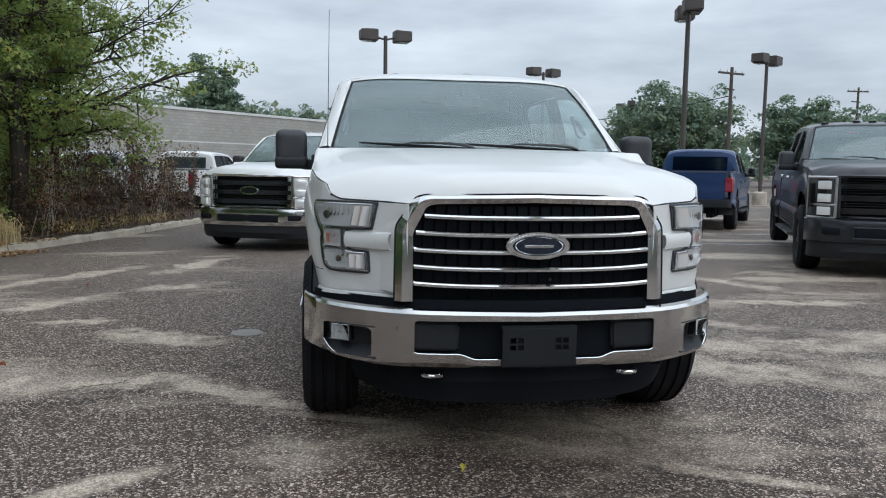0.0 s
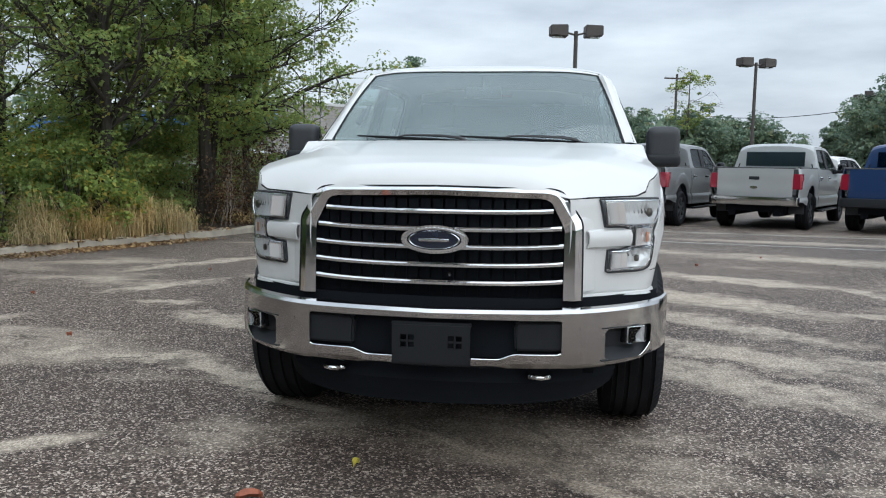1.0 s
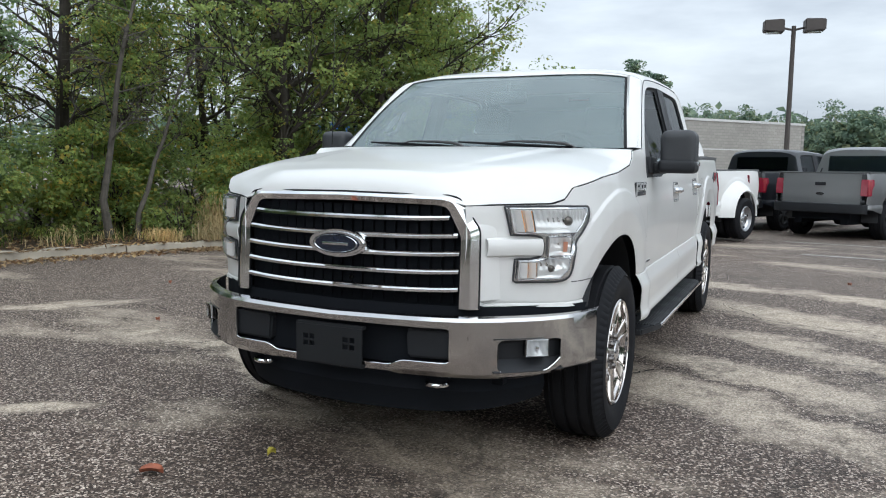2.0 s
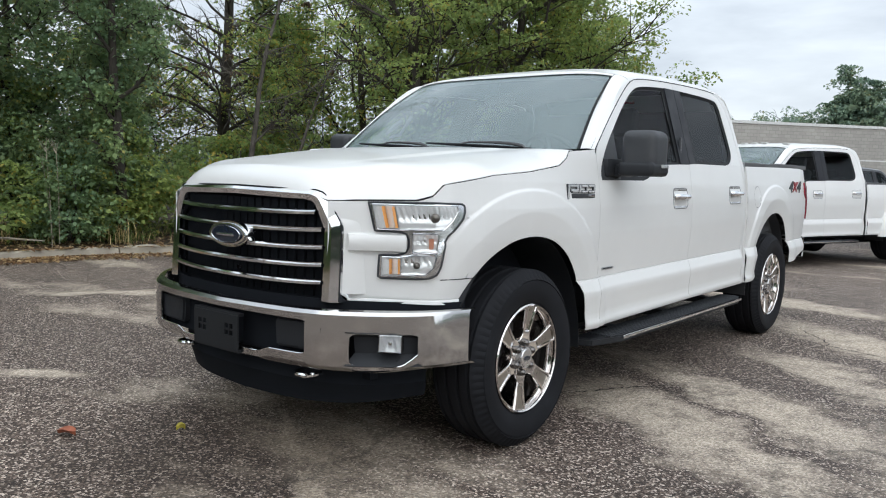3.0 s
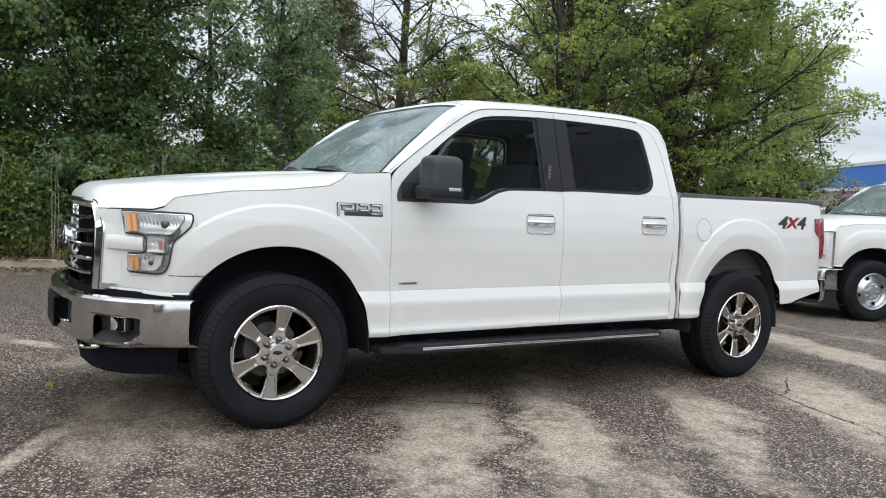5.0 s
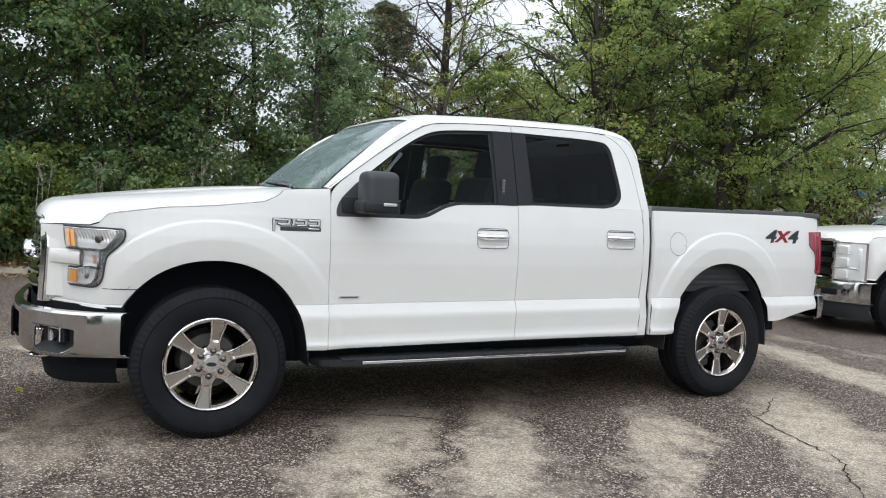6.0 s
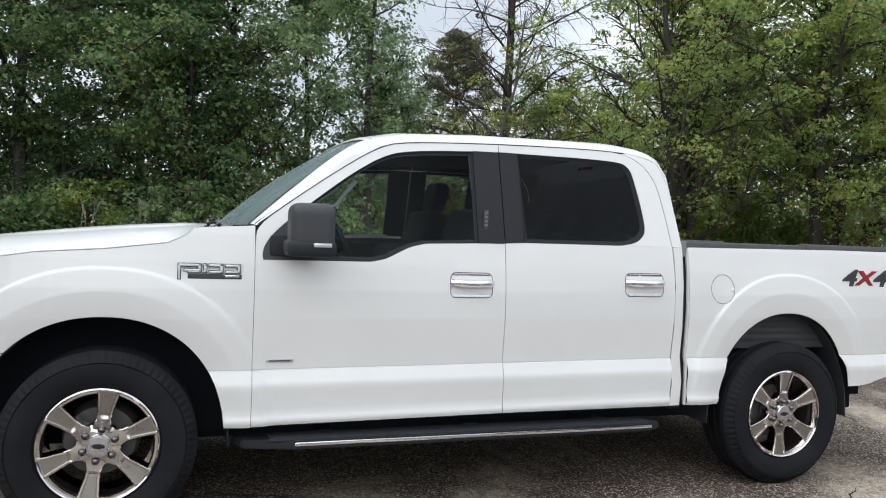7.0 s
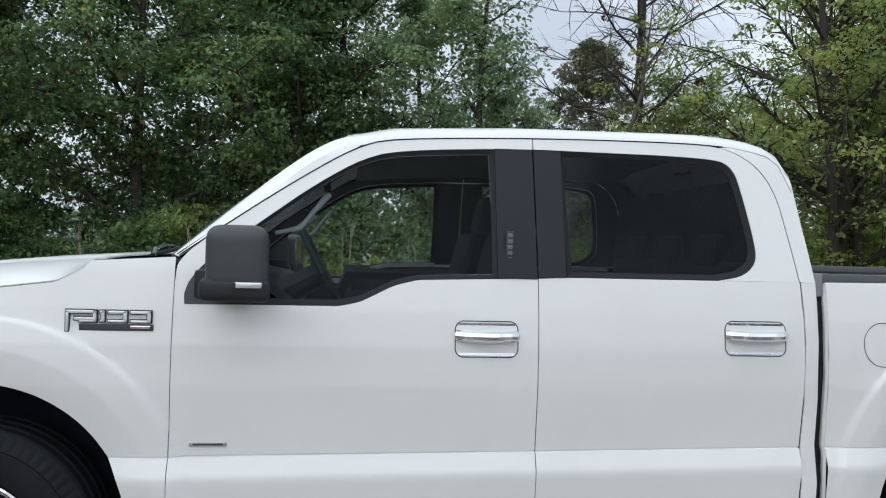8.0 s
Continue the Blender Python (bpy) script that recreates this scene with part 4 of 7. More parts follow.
    part("rear_bumper", grid([[(x, y - d, z) for x, y in full] for d, z in ((0.06, 0.735), (0.0, 0.725), (-0.006, 0.65), (0.004, 0.56), (0.05, 0.545))]), BUMPER_CHROME, truck, "chrome rear step bumper", solid=0.006)
    part("bumper_step", box(-0.90, 0.90, 4.60, 4.83, 0.715, 0.735, 0.006), BLACK_PLASTIC, truck)
    # undersides: dark bulk, liners, shut-line backing
    chassis = part("chassis", box(-0.66, 0.66, -0.70, 2.92, 0.36, 1.02), DEEP_BLACK, truck, "dark frame and underbody")
    part("bed_frame", box(-0.60, 0.60, 2.925, 4.62, 0.40, 0.78), DEEP_BLACK, chassis)
    part("floor_pan", box(-0.90, 0.90, 0.62, 2.86, 0.43, 0.52), DEEP_BLACK, chassis)
    for x in (-0.55, 0.40):
        part("frame_rail", box(x, x + 0.15, -0.6, 4.6, 0.30, 0.42), DEEP_BLACK, chassis)
    for cy, cz, a, b in ARCHES:
        liner = grid([[(x, cy - (a + 0.025) * math.cos(math.pi * i / 28), cz - 0.05 + (b + 0.065) * math.sin(math.pi * i / 28)) for x in (0.62, 0.80, 0.945)] for i in range(5 if cy < 1 else 0, 29)])
        both("wheel_arch_liner", liner, GREY_PLASTIC if cy > 1 else BLACK_PLASTIC, truck, "dark wheel arch liner", solid=0.006)
        both("inner_wing", prism([(cy - a, 0.42), (cy - a, 0.9), (cy - 0.3, 1.0), (cy + 0.3, 1.0), (cy + a, 0.9), (cy + a, 0.42)], "x", 0.60, 0.63), DEEP_BLACK, truck)
    for y, r in ((0.0, 0.045), (3.655, 0.055)):
        part("axle", tube([(-0.75, y, 0.40), (0.75, y, 0.40)], r, 10), DEEP_BLACK, truck)
    for y0, y1, z0, z1 in ((0.60, 0.67, 0.47, 1.33), (1.85, 1.905, 0.48, 1.33), (2.80, 2.895, 0.48, 1.33)):
        both("shut_line_seal", grid([[(side(y, z) - 0.018, y, z) for z in (z0, 0.6, 0.735, 0.9, 1.1, z1)] for y in (y0, y1)]), SEAL, truck)
    both("roof_rail_seal", strip([(side(p[0], p[1]) - 0.016, p[0] - 0.012, p[1] + 0.006) for p in SEAM[2:-1]], [(side(p[0], p[1]) - 0.016, p[0] + 0.012, p[1] - 0.02) for p in SEAM[2:-1]]), SEAL, truck)
    both("roof_seam", tube([(side(q.y, q.z) + 0.0022, q.y, q.z + 0.002) for q in resample([(0, *p) for p in SEAM[2:10]], 60 if FINE else 24)], 0.0026, 5), SEAL, truck, "dark seam between roof and doors")
    for sheet in (frame_f, frame_r, upper):
        both("inner_trim", ([(x - 0.030, y - 0.004, z) for x, y, z in sheet[0]], sheet[1]), CLOTH, truck)
    both("sill", grid([[(x, y, z) for x, z in ((0.93, 0.475), (0.90, 0.44), (0.80, 0.43))] for y in (0.55, 1.7, 2.9)]), SEAL, truck)
    # cabin
    both("door_trim", grid([[(x, y, z) for x, z in ((0.915, 1.205 if y < 1.2 else 1.31), (0.87, 1.17 if y < 1.2 else 1.27), (0.86, 0.5))] for y in (0.64, 1.18, 1.22, 1.86, 2.86)]), CLOTH, truck, "dark door trim")
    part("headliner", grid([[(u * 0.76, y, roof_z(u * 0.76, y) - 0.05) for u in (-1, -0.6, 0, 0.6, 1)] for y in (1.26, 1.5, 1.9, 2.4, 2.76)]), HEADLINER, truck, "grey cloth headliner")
    part("dashboard", grid([[(x, y, z) for y, z in ((0.50, 1.335), (0.72, 1.315), (0.92, 1.27), (1.0, 1.20), (1.0, 0.9))] for x in (-0.86, -0.3, 0.0, 0.3, 0.86)]), BLACK_PLASTIC, truck, "black dashboard")
    part("cabin_floor", box(-0.86, 0.86, 0.7, 2.86, 0.55, 0.60), CLOTH, truck)
    part("cabin_back", prism([(-0.84, 0.55), (0.84, 0.55), (0.84, 1.36), (0.75, 1.74), (-0.75, 1.74), (-0.84, 1.36)], "y", 2.80, 2.83), CLOTH, truck)
    wheel_at = pose(0.40, 1.115, 1.31, -62)
    ring = [(0.188 * math.cos(2 * math.pi * i / 32), 0.188 * math.sin(2 * math.pi * i / 32), 0) for i in range(33)]
    st = part("steering_wheel", moved(joined(tube(ring, 0.015, 8), tube([(-0.18, 0, 0), (0.18, 0, 0)], 0.016, 6), tube([(0, -0.18, 0), (0, 0, 0)], 0.018, 6), lathe([(0.0, 0.02), (0.07, 0.012), (0.075, -0.03)], 20, "z")), wheel_at), BLACK_PLASTIC, truck, "black steering wheel")
    part("column", moved(tube([(0, 0, 0), (0, 0, -0.35)], [0.05, 0.06], 10), wheel_at), BLACK_PLASTIC, st)
    for x in (0.42, -0.42):
        seat = joined(box(x - 0.25, x + 0.25, 1.25, 1.78, 0.72, 0.90, 0.05, 3), moved(box(-0.25, 0.25, -0.07, 0.09, 0, 0.66, 0.06, 3), pose(x, 1.74, 0.86, -14)), moved(box(-0.13, 0.13, -0.05, 0.05, 0, 0.20, 0.045, 3), pose(x, 1.92, 1.50, -12)), tube([(x - 0.06, 1.9, 1.42), (x - 0.06, 1.92, 1.55)], 0.008), tube([(x + 0.06, 1.9, 1.42), (x + 0.06, 1.92, 1.55)], 0.008))
        part("front_seat", seat, CLOTH, truck, "dark cloth front seat")
    rear = [box(-0.70, 0.70, 2.25, 2.70, 0.75, 0.90, 0.05, 3), moved(box(-0.70, 0.70, -0.06, 0.06, 0, 0.55, 0.05, 3), pose(0, 2.70, 0.86, -12))]
    rear += [moved(box(x - 0.12, x + 0.12, -0.05, 0.05, 0, 0.16, 0.04, 3), pose(0, 2.79, 1.36, -10)) for x in (-0.42, 0.0, 0.42)]
    rear += [tube([(x + s, 2.78, 1.33), (x + s, 2.78, 1.42)], 0.007) for x in (-0.42, 0.42) for s in (-0.05, 0.05)]
    part("rear_bench", joined(*rear), CLOTH, truck, "dark cloth rear bench")
    both("grab_handle", joined(tube([(0.785, 0.915, 1.487), (0.775, 0.98, 1.535), (0.765, 1.045, 1.578)], [0.012, 0.017, 0.012], 8), tube([(0.775, 0.945, 1.462), (0.77, 1.035, 1.484), (0.765, 1.08, 1.545), (0.76, 1.135, 1.612)], [0.007, 0.010, 0.010, 0.013], 8)), TRIM_GREY, truck, "grey grab handle on the windscreen pillar")
    # pale strip paints in the daylight that falls on the inner door top
    both("sill_trim", grid([[(side(y, z) - 0.028, y, z), (side(y, z) - 0.052, y, z + 0.004), (side(y, z) - 0.058, y, z - 0.02)] for y, z in [(y, tab(y, WIN_F_LOW) + 0.010) for y in (1.10, 1.18, 1.25, 1.30, 1.37, 1.45, 1.60, 1.735)]]), TRIM_GREY, truck, "pale strip standing for light along the window sill", solid=0.003)
    part("inner_mirror", joined(box(-0.12, 0.12, 1.10, 1.13, 1.66, 1.74, 0.015), tube([(0, 1.1, 1.72), (0, 1.12, 1.80)], 0.012)), BLACK_PLASTIC, truck, "black inner mirror")


def mirrors(truck):
    for s in (1, -1):
        m = Matrix.Diagonal((s, 1, 1, 1))
        def swept(sh):
            """The open side of the shell turned towards the driver."""
            return [(x, y + 0.30 * (x - 1.205) * smooth(0.78, 0.96, y), z) for x, y, z in sh[0]], sh[1]
        head = swept(box(1.015, 1.204, 0.765, 0.972, 1.262, 1.479, 0.056, 6))
        bowl = swept(box(1.008, 1.207, 0.750, 0.973, 1.240, 1.316, 0.032, 5))
        arm = joined(box(0.93, 1.05, 0.78, 0.90, 1.235, 1.30, 0.02, 2), box(0.92, 0.985, 0.70, 0.89, 1.235, 1.33, 0.015, 2))
        def side_of(sh):
            return sh if s > 0 else flipped(sh)
        ob = part("door_mirror", side_of(head), GREY_PLASTIC, truck, "large black door mirror")
        part("mirror_base", side_of(joined(bowl, arm)), BLACK_PLASTIC, ob)
        part("mirror_glass", side_of(swept(box(1.045, 1.130, 0.962, 0.9735, 1.33, 1.45, 0.002))), CHROME, ob)
        part("marker_lamp", side_of(box(1.115, 1.2135, 0.858, 0.948, 1.281, 1.307, 0.006)), LAMP_GLASS, ob, "clear marker lamp")
        part("marker_reflector", side_of(box(1.125, 1.2095, 0.864, 0.942, 1.285, 1.303, 0.003)), REFLECTOR, ob)


def door_handles(truck, paint=WHITE_PAINT):
    for s in (1, -1):
        for y0, y1, z in ((1.587, 1.797, 1.125), (2.577, 2.800, 1.14)):
            x = side((y0 + y1) / 2, z)
            def side_of(sh):
                return sh if s > 0 else flipped(sh)
            yc, w, h = (y0 + y1) / 2, (y1 - y0) / 2 + 0.006, 0.062
            ring = [(yc + (w - 0.03) * (1 if math.cos(a) > 0 else -1) + 0.03 * math.cos(a), z - 0.012 + (h - 0.03) * (1 if math.sin(a) > 0 else -1) + 0.03 * math.sin(a)) for a in [2 * math.pi * (q + 0.5) / 32 for q in range(32)]]
            rim = part("handle_bezel", side_of(tube([(side(a, b) + 0.0015, a, b) for a, b in ring + ring[:1]], 0.0023, 6)), GREY_PLASTIC, truck, "thin dark line round the handle recess")
            cup = [[(side(a, b) + 0.0024 - 0.008 * math.sin(math.pi * k / 6), a, b) for k, b in enumerate([z - 0.068 + 0.112 * q / 6 for q in range(7)])] for a in (y0 + 0.006, y0 + 0.03, y1 - 0.03, y1 - 0.006)]
            part("handle_cup", side_of(grid(cup)), CUP_SILVER, rim, "pale silvery cup behind the handle", solid=0.003)
            grip = resample([(x + 0.004, y0 + 0.002, z), (x + 0.028, y0 + 0.03, z), (x + 0.034, yc, z - 0.002), (x + 0.028, y1 - 0.03, z), (x + 0.006, y1 - 0.002, z)], 18)
            sh = tube([tuple(p) for p in grip], [0.019] * 18, 10)
            part("door_handle", side_of(sh), CHROME, truck, "chrome pull handle")


def running_boards(truck):
    for s in (1, -1):
        def side_of(sh):
            return sh if s > 0 else flipped(sh)
        plan = [(0.88, 0.56), (0.99, 0.60), (1.055, 0.83), (1.055, 2.70), (1.01, 2.80), (0.88, 2.80)]
        board = part("running_board", side_of(prism(plan, "z", 0.352, 0.392, 0.008)), BLACK_PLASTIC, truck, "black running board with a bright edge")
        part("tread", side_of(joined(*[box(0.90 + 0.016 * k, 0.909 + 0.016 * k, 0.72, 2.74, 0.39, 0.397, 0.002, 1) for k in range(9)])), BLACK_PLASTIC, board)
        part("bright_edge", side_of(box(1.052, 1.064, 0.83, 2.72, 0.371, 0.389, 0.005)), CHROME, board)
        for y in (0.95, 1.7, 2.45):
            part("bracket", side_of(prism([(0.62, 0.42), (0.90, 0.40), (0.90, 0.36), (0.62, 0.36)], "y", y, y + 0.08)), BLACK_PLASTIC, board)


def hood_shape():
    rows, wide = [], 112 if FINE else 40
    vs = [0, 0.008, 0.02, 0.04, 0.07] + [0.10 + 0.90 * i / 30 for i in range(31)]
    for v in vs:
        ys = -0.835 + v * 1.245
        yc = -0.885 + v * 1.33
        zs = tab(ys, HOOD_EDGE)
        xs = side(ys, zs) - 0.004
        row = []
        for j in range(wide + 1):
            u = -1 + 2 * j / wide
            a = abs(u)
            c = 0.56 + 0.16 * v
            f = 1 - 0.10 * (a / c) ** 2 if a < c else 0.90 * (1 - ((a - c) / (1 - c)) ** 1.7)
            y = ys + (yc - ys) * (1 - a ** 2.2)
            ridge = 0.011 * smooth(c - 0.10, c - 0.16, a) * smooth(0.12, 0.55, v) * smooth(1.0, 0.9, v)
            row.append((u * xs, y, zs + (tab(yc, HOOD_MID) - zs) * f + ridge))
        rows.append(row)
    return grid(rows)


def hood_and_cowl(truck, paint):
    part("hood", hood_shape(), paint, truck, "smooth domed hood", solid=0.004, sharp=50)
    both("hood_gap", grid([[(side(y, tab(y, HOOD_EDGE)) - d, y, tab(y, HOOD_EDGE) - 0.014) for d in (0.004, 0.05)] for y in (-0.80, -0.6, -0.5, -0.2, 0.1, 0.3, 0.4)]), SEAL, truck)
    cowl = grid([[(u * (0.90 - 0.03 * k), 0.405 + 0.05 * k - 0.02 * (1 - u * u) + 0.11 * u * u * k, 1.350 - 0.004 * k + 0.012 * (1 - u * u) * (1 - k)) for u in [-1 + 2 * i / 20 for i in range(21)]] for k in (0, 0.5, 1, 1.6, 2.2)])
    part("cowl", cowl, BLACK_PLASTIC, truck, "black plastic cowl below the windscreen", solid=0.004)
    for x, y, tip in ((0.52, 0.49, (-0.08, 0.50, 1.392)), (-0.12, 0.46, (-0.70, 0.575, 1.392))):
        piv = Vector((x + 0.10, y, 1.362))
        t = Vector(tip)
        arm = [piv, piv + Vector((-0.05, -0.01, 0.035)), piv.lerp(t, 0.55) + Vector((0, -0.016, 0.028)), piv.lerp(t, 0.62) + Vector((0, -0.008, 0.014))]
        w = part("wiper", tube([tuple(p) for p in resample(arm, 14)], [0.010 - 0.0004 * i for i in range(14)], 6), GLOSS_BLACK, truck, "black wiper arm")
        blade = [(piv.lerp(t, k) + Vector((0, 0.0, 0.008))) for k in (-0.05, 0.3, 0.65, 1.0)]
        part("wiper_blade", tube([tuple(p) for p in blade], [0.006, 0.0085, 0.0085, 0.005], 6), SEAL, w)


def nose(truck, paint):
    """Grille, headlights, bumper and air dam of the white pickup."""
    def gy(x, z):
        return -0.905 + 0.24 * x * x + 0.05 * (z - 0.9)
    # bright surround: outer and inner outline, open at the foot
    out = [(0.597, 0.694), (0.595, 0.86), (0.592, 1.000), (0.586, 1.020), (0.547, 1.078), (0.512, 1.128), (0.49, 1.140), (0.46, 1.145), (0.0, 1.152)]
    inn = [(0.521, 0.694), (0.521, 0.86), (0.520, 0.978), (0.514, 0.998), (0.490, 1.045), (0.466, 1.092), (0.45, 1.102), (0.42, 1.108), (0.0, 1.118)]
    o, i_ = resample([(x, 0, z) for x, z in out], 60, False), resample([(x, 0, z) for x, z in inn], 60, False)
    rows = []
    for a, b in zip(o, i_):
        crown = a.lerp(b, 0.42)
        rows.append([(a.x, gy(a.x, a.z) + 0.085, a.z), (a.x, gy(a.x, a.z) + 0.006, a.z), (crown.x, gy(crown.x, crown.z) - 0.012, crown.z), (b.x, gy(b.x, b.z) + 0.002, b.z), (b.x - 0.008, gy(b.x, b.z) + 0.06, b.z - 0.003)])
    half = grid(rows)
    g = part("grille", welded(joined(half, flipped(half))), CHROME, truck, "chrome grille surround", solid=0.003)
    fill = []
    for a in [q for q in o[2:50] if q.z < 1.105]:
        lo_, hi_ = -0.845, -0.55
        for _ in range(24):
            m_ = (lo_ + hi_) / 2
            lo_, hi_ = (m_, hi_) if side(m_, a.z) < 0.66 else (lo_, m_)
        e0, e1 = Vector((a.x - 0.004, gy(a.x, a.z) + 0.010, a.z)), Vector((0.66, lo_ + 0.004, a.z))
        fill.append([tuple(e0.lerp(e1, k / 4)) for k in range(5)])
    both("nose_fill", grid(fill), paint, truck)
    # dark tube drawn for the thin shadow round the grille surround
    edge_line = [(q.x + 0.001, gy(q.x, q.z) + 0.004, q.z + 0.002) for q in o]
    both("grille_gap", tube(edge_line, 0.0032, 5), SEAL, truck)
    hood_line = [(0.545, gy(0.545, 1.10) + 0.012, 1.100), ] + [(side(y, tab(y, HOOD_EDGE)) + 0.0015, y - 0.001, tab(y, HOOD_EDGE) - 0.001) for y in (-0.770, -0.74, -0.70, -0.66, -0.61, -0.565)]
    both("hood_seam", tube(hood_line, 0.0034, 5), SEAL, truck, "dark seam below the front edge of the hood")
    back = grid([[(x, gy(x, z) + 0.075, z) for x in [-0.52 + 1.04 * k / 16 for k in range(17)]] for z in (0.68, 0.8, 0.95, 1.12)])
    part("grille_back", back, DEEP_BLACK, g)
    slats = []
    for k in range(21):
        x = -0.50 + 0.05 * k
        top = 1.10 - 0.75 * max(0.0, abs(x) - 0.44)
        slats.append(box(x - 0.020, x + 0.020, gy(x, 0.9) + 0.060, gy(x, 0.9) + 0.072, 0.70, top))
    part("grille_mesh", joined(*slats), DEEP_BLACK, g, "black grille slats")
    for k, z in enumerate((1.048, 0.976, 0.904, 0.832, 0.760)):
        w = (0.472, 0.508, 0.516, 0.516, 0.516)[k]
        prof = ((0.03, 0.012), (-0.004, 0.011), (-0.012, 0.004), (-0.012, -0.006), (-0.002, -0.011), (0.03, -0.012))
        xs = [-w + 2 * w * q / 24 for q in range(25)]
        sh = grid([[(x, gy(x, z) + d + 0.006, z + 0.008 * (x / 0.5) ** 4 + e) for x in xs] for d, e in prof])
        b = part("grille_bar", sh, CHROME, g, "bright horizontal bar")
    def oval(rx, rz, y0, y1, bev):
        return prism([(rx * math.cos(2 * math.pi * q / 48), 0.938 + rz * math.sin(2 * math.pi * q / 48)) for q in range(48)], "y", y0, y1, bev)
    e = part("emblem", oval(0.138, 0.058, -0.937, -0.87, 0.010), CHROME, g, "blue oval emblem with a chrome rim")
    part("emblem_field", oval(0.112, 0.042, -0.943, -0.92, 0.004), BADGE_BLUE, e)
    part("emblem_line", joined(moved(lathe([(0.098, 0), (0.101, 0.002), (0.104, 0)], 48, "z"), pose(0, -0.9435, 0.938, 90) @ Matrix.Diagonal((1, 0.36, 1, 1))), box(-0.062, 0.062, -0.946, -0.942, 0.931, 0.943, 0.002)), CHROME, e)
    part("camera_eye", lathe([(0.0, 0.0), (0.008, 0.002), (0.01, 0.02)], 12, "z"), GLOSS_BLACK, g).matrix_local = pose(0.06, -0.90, 0.797, 90)
    # headlights, on the curve of the fender
    def on(y, z, out_=0.004):
        y = -0.440 + 0.875 * (y + 0.446)
        return (side(y, z) + out_ * 0.8, y - out_ * 0.6, z)
    outline = [(-0.774, 1.104), (-0.70, 1.106), (-0.60, 1.107), (-0.456, 1.104), (-0.446, 1.096), (-0.446, 1.070), (-0.456, 1.042), (-0.490, 1.008), (-0.530, 0.975), (-0.547, 0.948), (-0.555, 0.905), (-0.563, 0.850), (-0.576, 0.818), (-0.600, 0.801), (-0.64, 0.797), (-0.742, 0.797), (-0.742, 0.892), (-0.696, 0.892), (-0.674, 0.900), (-0.664, 0.918), (-0.664, 0.962), (-0.672, 0.980), (-0.690, 0.988), (-0.757, 0.990)]
    UPPER_LAMP = [(-0.765, 1.097), (-0.490, 1.097), (-0.484, 1.076), (-0.512, 1.036), (-0.552, 0.998), (-0.655, 0.998), (-0.753, 0.998)]
    MIDDLE_LAMP = [(-0.655, 0.982), (-0.574, 0.982), (-0.582, 0.905), (-0.655, 0.905)]
    LOWER_LAMP = [(-0.736, 0.884), (-0.690, 0.884), (-0.652, 0.893), (-0.586, 0.893), (-0.594, 0.845), (-0.618, 0.815), (-0.736, 0.808)]
    def patch(poly, out_, step=0.012, relief=None):
        """A patch of any outline on the fender's curve, with relief as a function of (y, z)."""
        ring_ = resample([(a, b, 0) for a, b in poly] + [(poly[0][0], poly[0][1], 0)], max(24, int(len(poly) * 6)), False)[:-1]
        pts = [Vector((q.x, q.y)) for q in ring_]
        m_ = len(pts)
        ylo, yhi, zlo, zhi = min(q.x for q in pts), max(q.x for q in pts), min(q.y for q in pts), max(q.y for q in pts)
        inside = []
        yy = ylo + step
        while yy < yhi:
            zz = zlo + min(0.012, 2 * step)
            while zz < zhi:
                c_ = False
                for a_, b_ in zip(pts, pts[1:] + pts[:1]):
                    if (a_.y > zz) != (b_.y > zz) and yy < (b_.x - a_.x) * (zz - a_.y) / (b_.y - a_.y) + a_.x:
                        c_ = not c_
                if c_:
                    inside.append(Vector((yy, zz)))
                zz += min(0.012, 2 * step)
            yy += step
        co, _, tri, *_ = geometry.delaunay_2d_cdt(pts + inside, [(q, (q + 1) % m_) for q in range(m_)], [], 1, 1e-5)
        return [on(q.x, q.y, out_ + (relief(q.x, q.y) if relief else 0.0)) for q in co], [tuple(f) for f in tri]
    def rim(poly, out_, r):
        line_ = resample([(a, b, 0) for a, b in poly] + [(poly[0][0], poly[0][1], 0)], 90 if FINE else 30, False)
        return tube([on(q.x, q.y, out_) for q in line_], r, 6)
    def shrunk(poly, d):
        """Moves each corner inward by about d."""
        res = []
        for q in range(len(poly)):
            a_, b_, c_ = Vector(poly[q - 1]), Vector(poly[q]), Vector(poly[(q + 1) % len(poly)])
            n1 = Vector(((b_ - a_).y, -(b_ - a_).x)).normalized()
            n2 = Vector(((c_ - b_).y, -(c_ - b_).x)).normalized()
            res.append(tuple(b_ + (n1 + n2).normalized() * d))
        return res
    for s in (1, -1):
        def side_of(sh):
            return sh if s > 0 else flipped(sh)
        h = part("headlight", side_of(patch(outline, 0.004)), LAMP_FRAME, truck, "clear C-shaped headlight with amber corners", solid=0.004)
        part("lamp_gasket", side_of(rim(outline, 0.006, 0.0048)), GREY_PLASTIC, h)
        for chamber, flute in ((UPPER_LAMP, 0.0026), (MIDDLE_LAMP, 0.0018), (LOWER_LAMP, 0.0022)):
            yc, zc = sum(q[0] for q in chamber) / len(chamber), sum(q[1] for q in chamber) / len(chamber)
            hy, hz = max(abs(q[0] - yc) for q in chamber), max(abs(q[1] - zc) for q in chamber)
            def bowl(y, z):
                hollow = max(0.0, 1 - ((y - yc) / hy) ** 2) * max(0.0, 1 - ((z - zc) / hz) ** 2)
                ribs = math.sin(2 * math.pi * (y + 0.25 * (z - zc)) / 0.017) * smooth(zc - 0.3 * hz, zc + 0.3 * hz, z)
                step = 0.0035 * (math.floor((z - zc) / (0.5 * hz)) % 2)
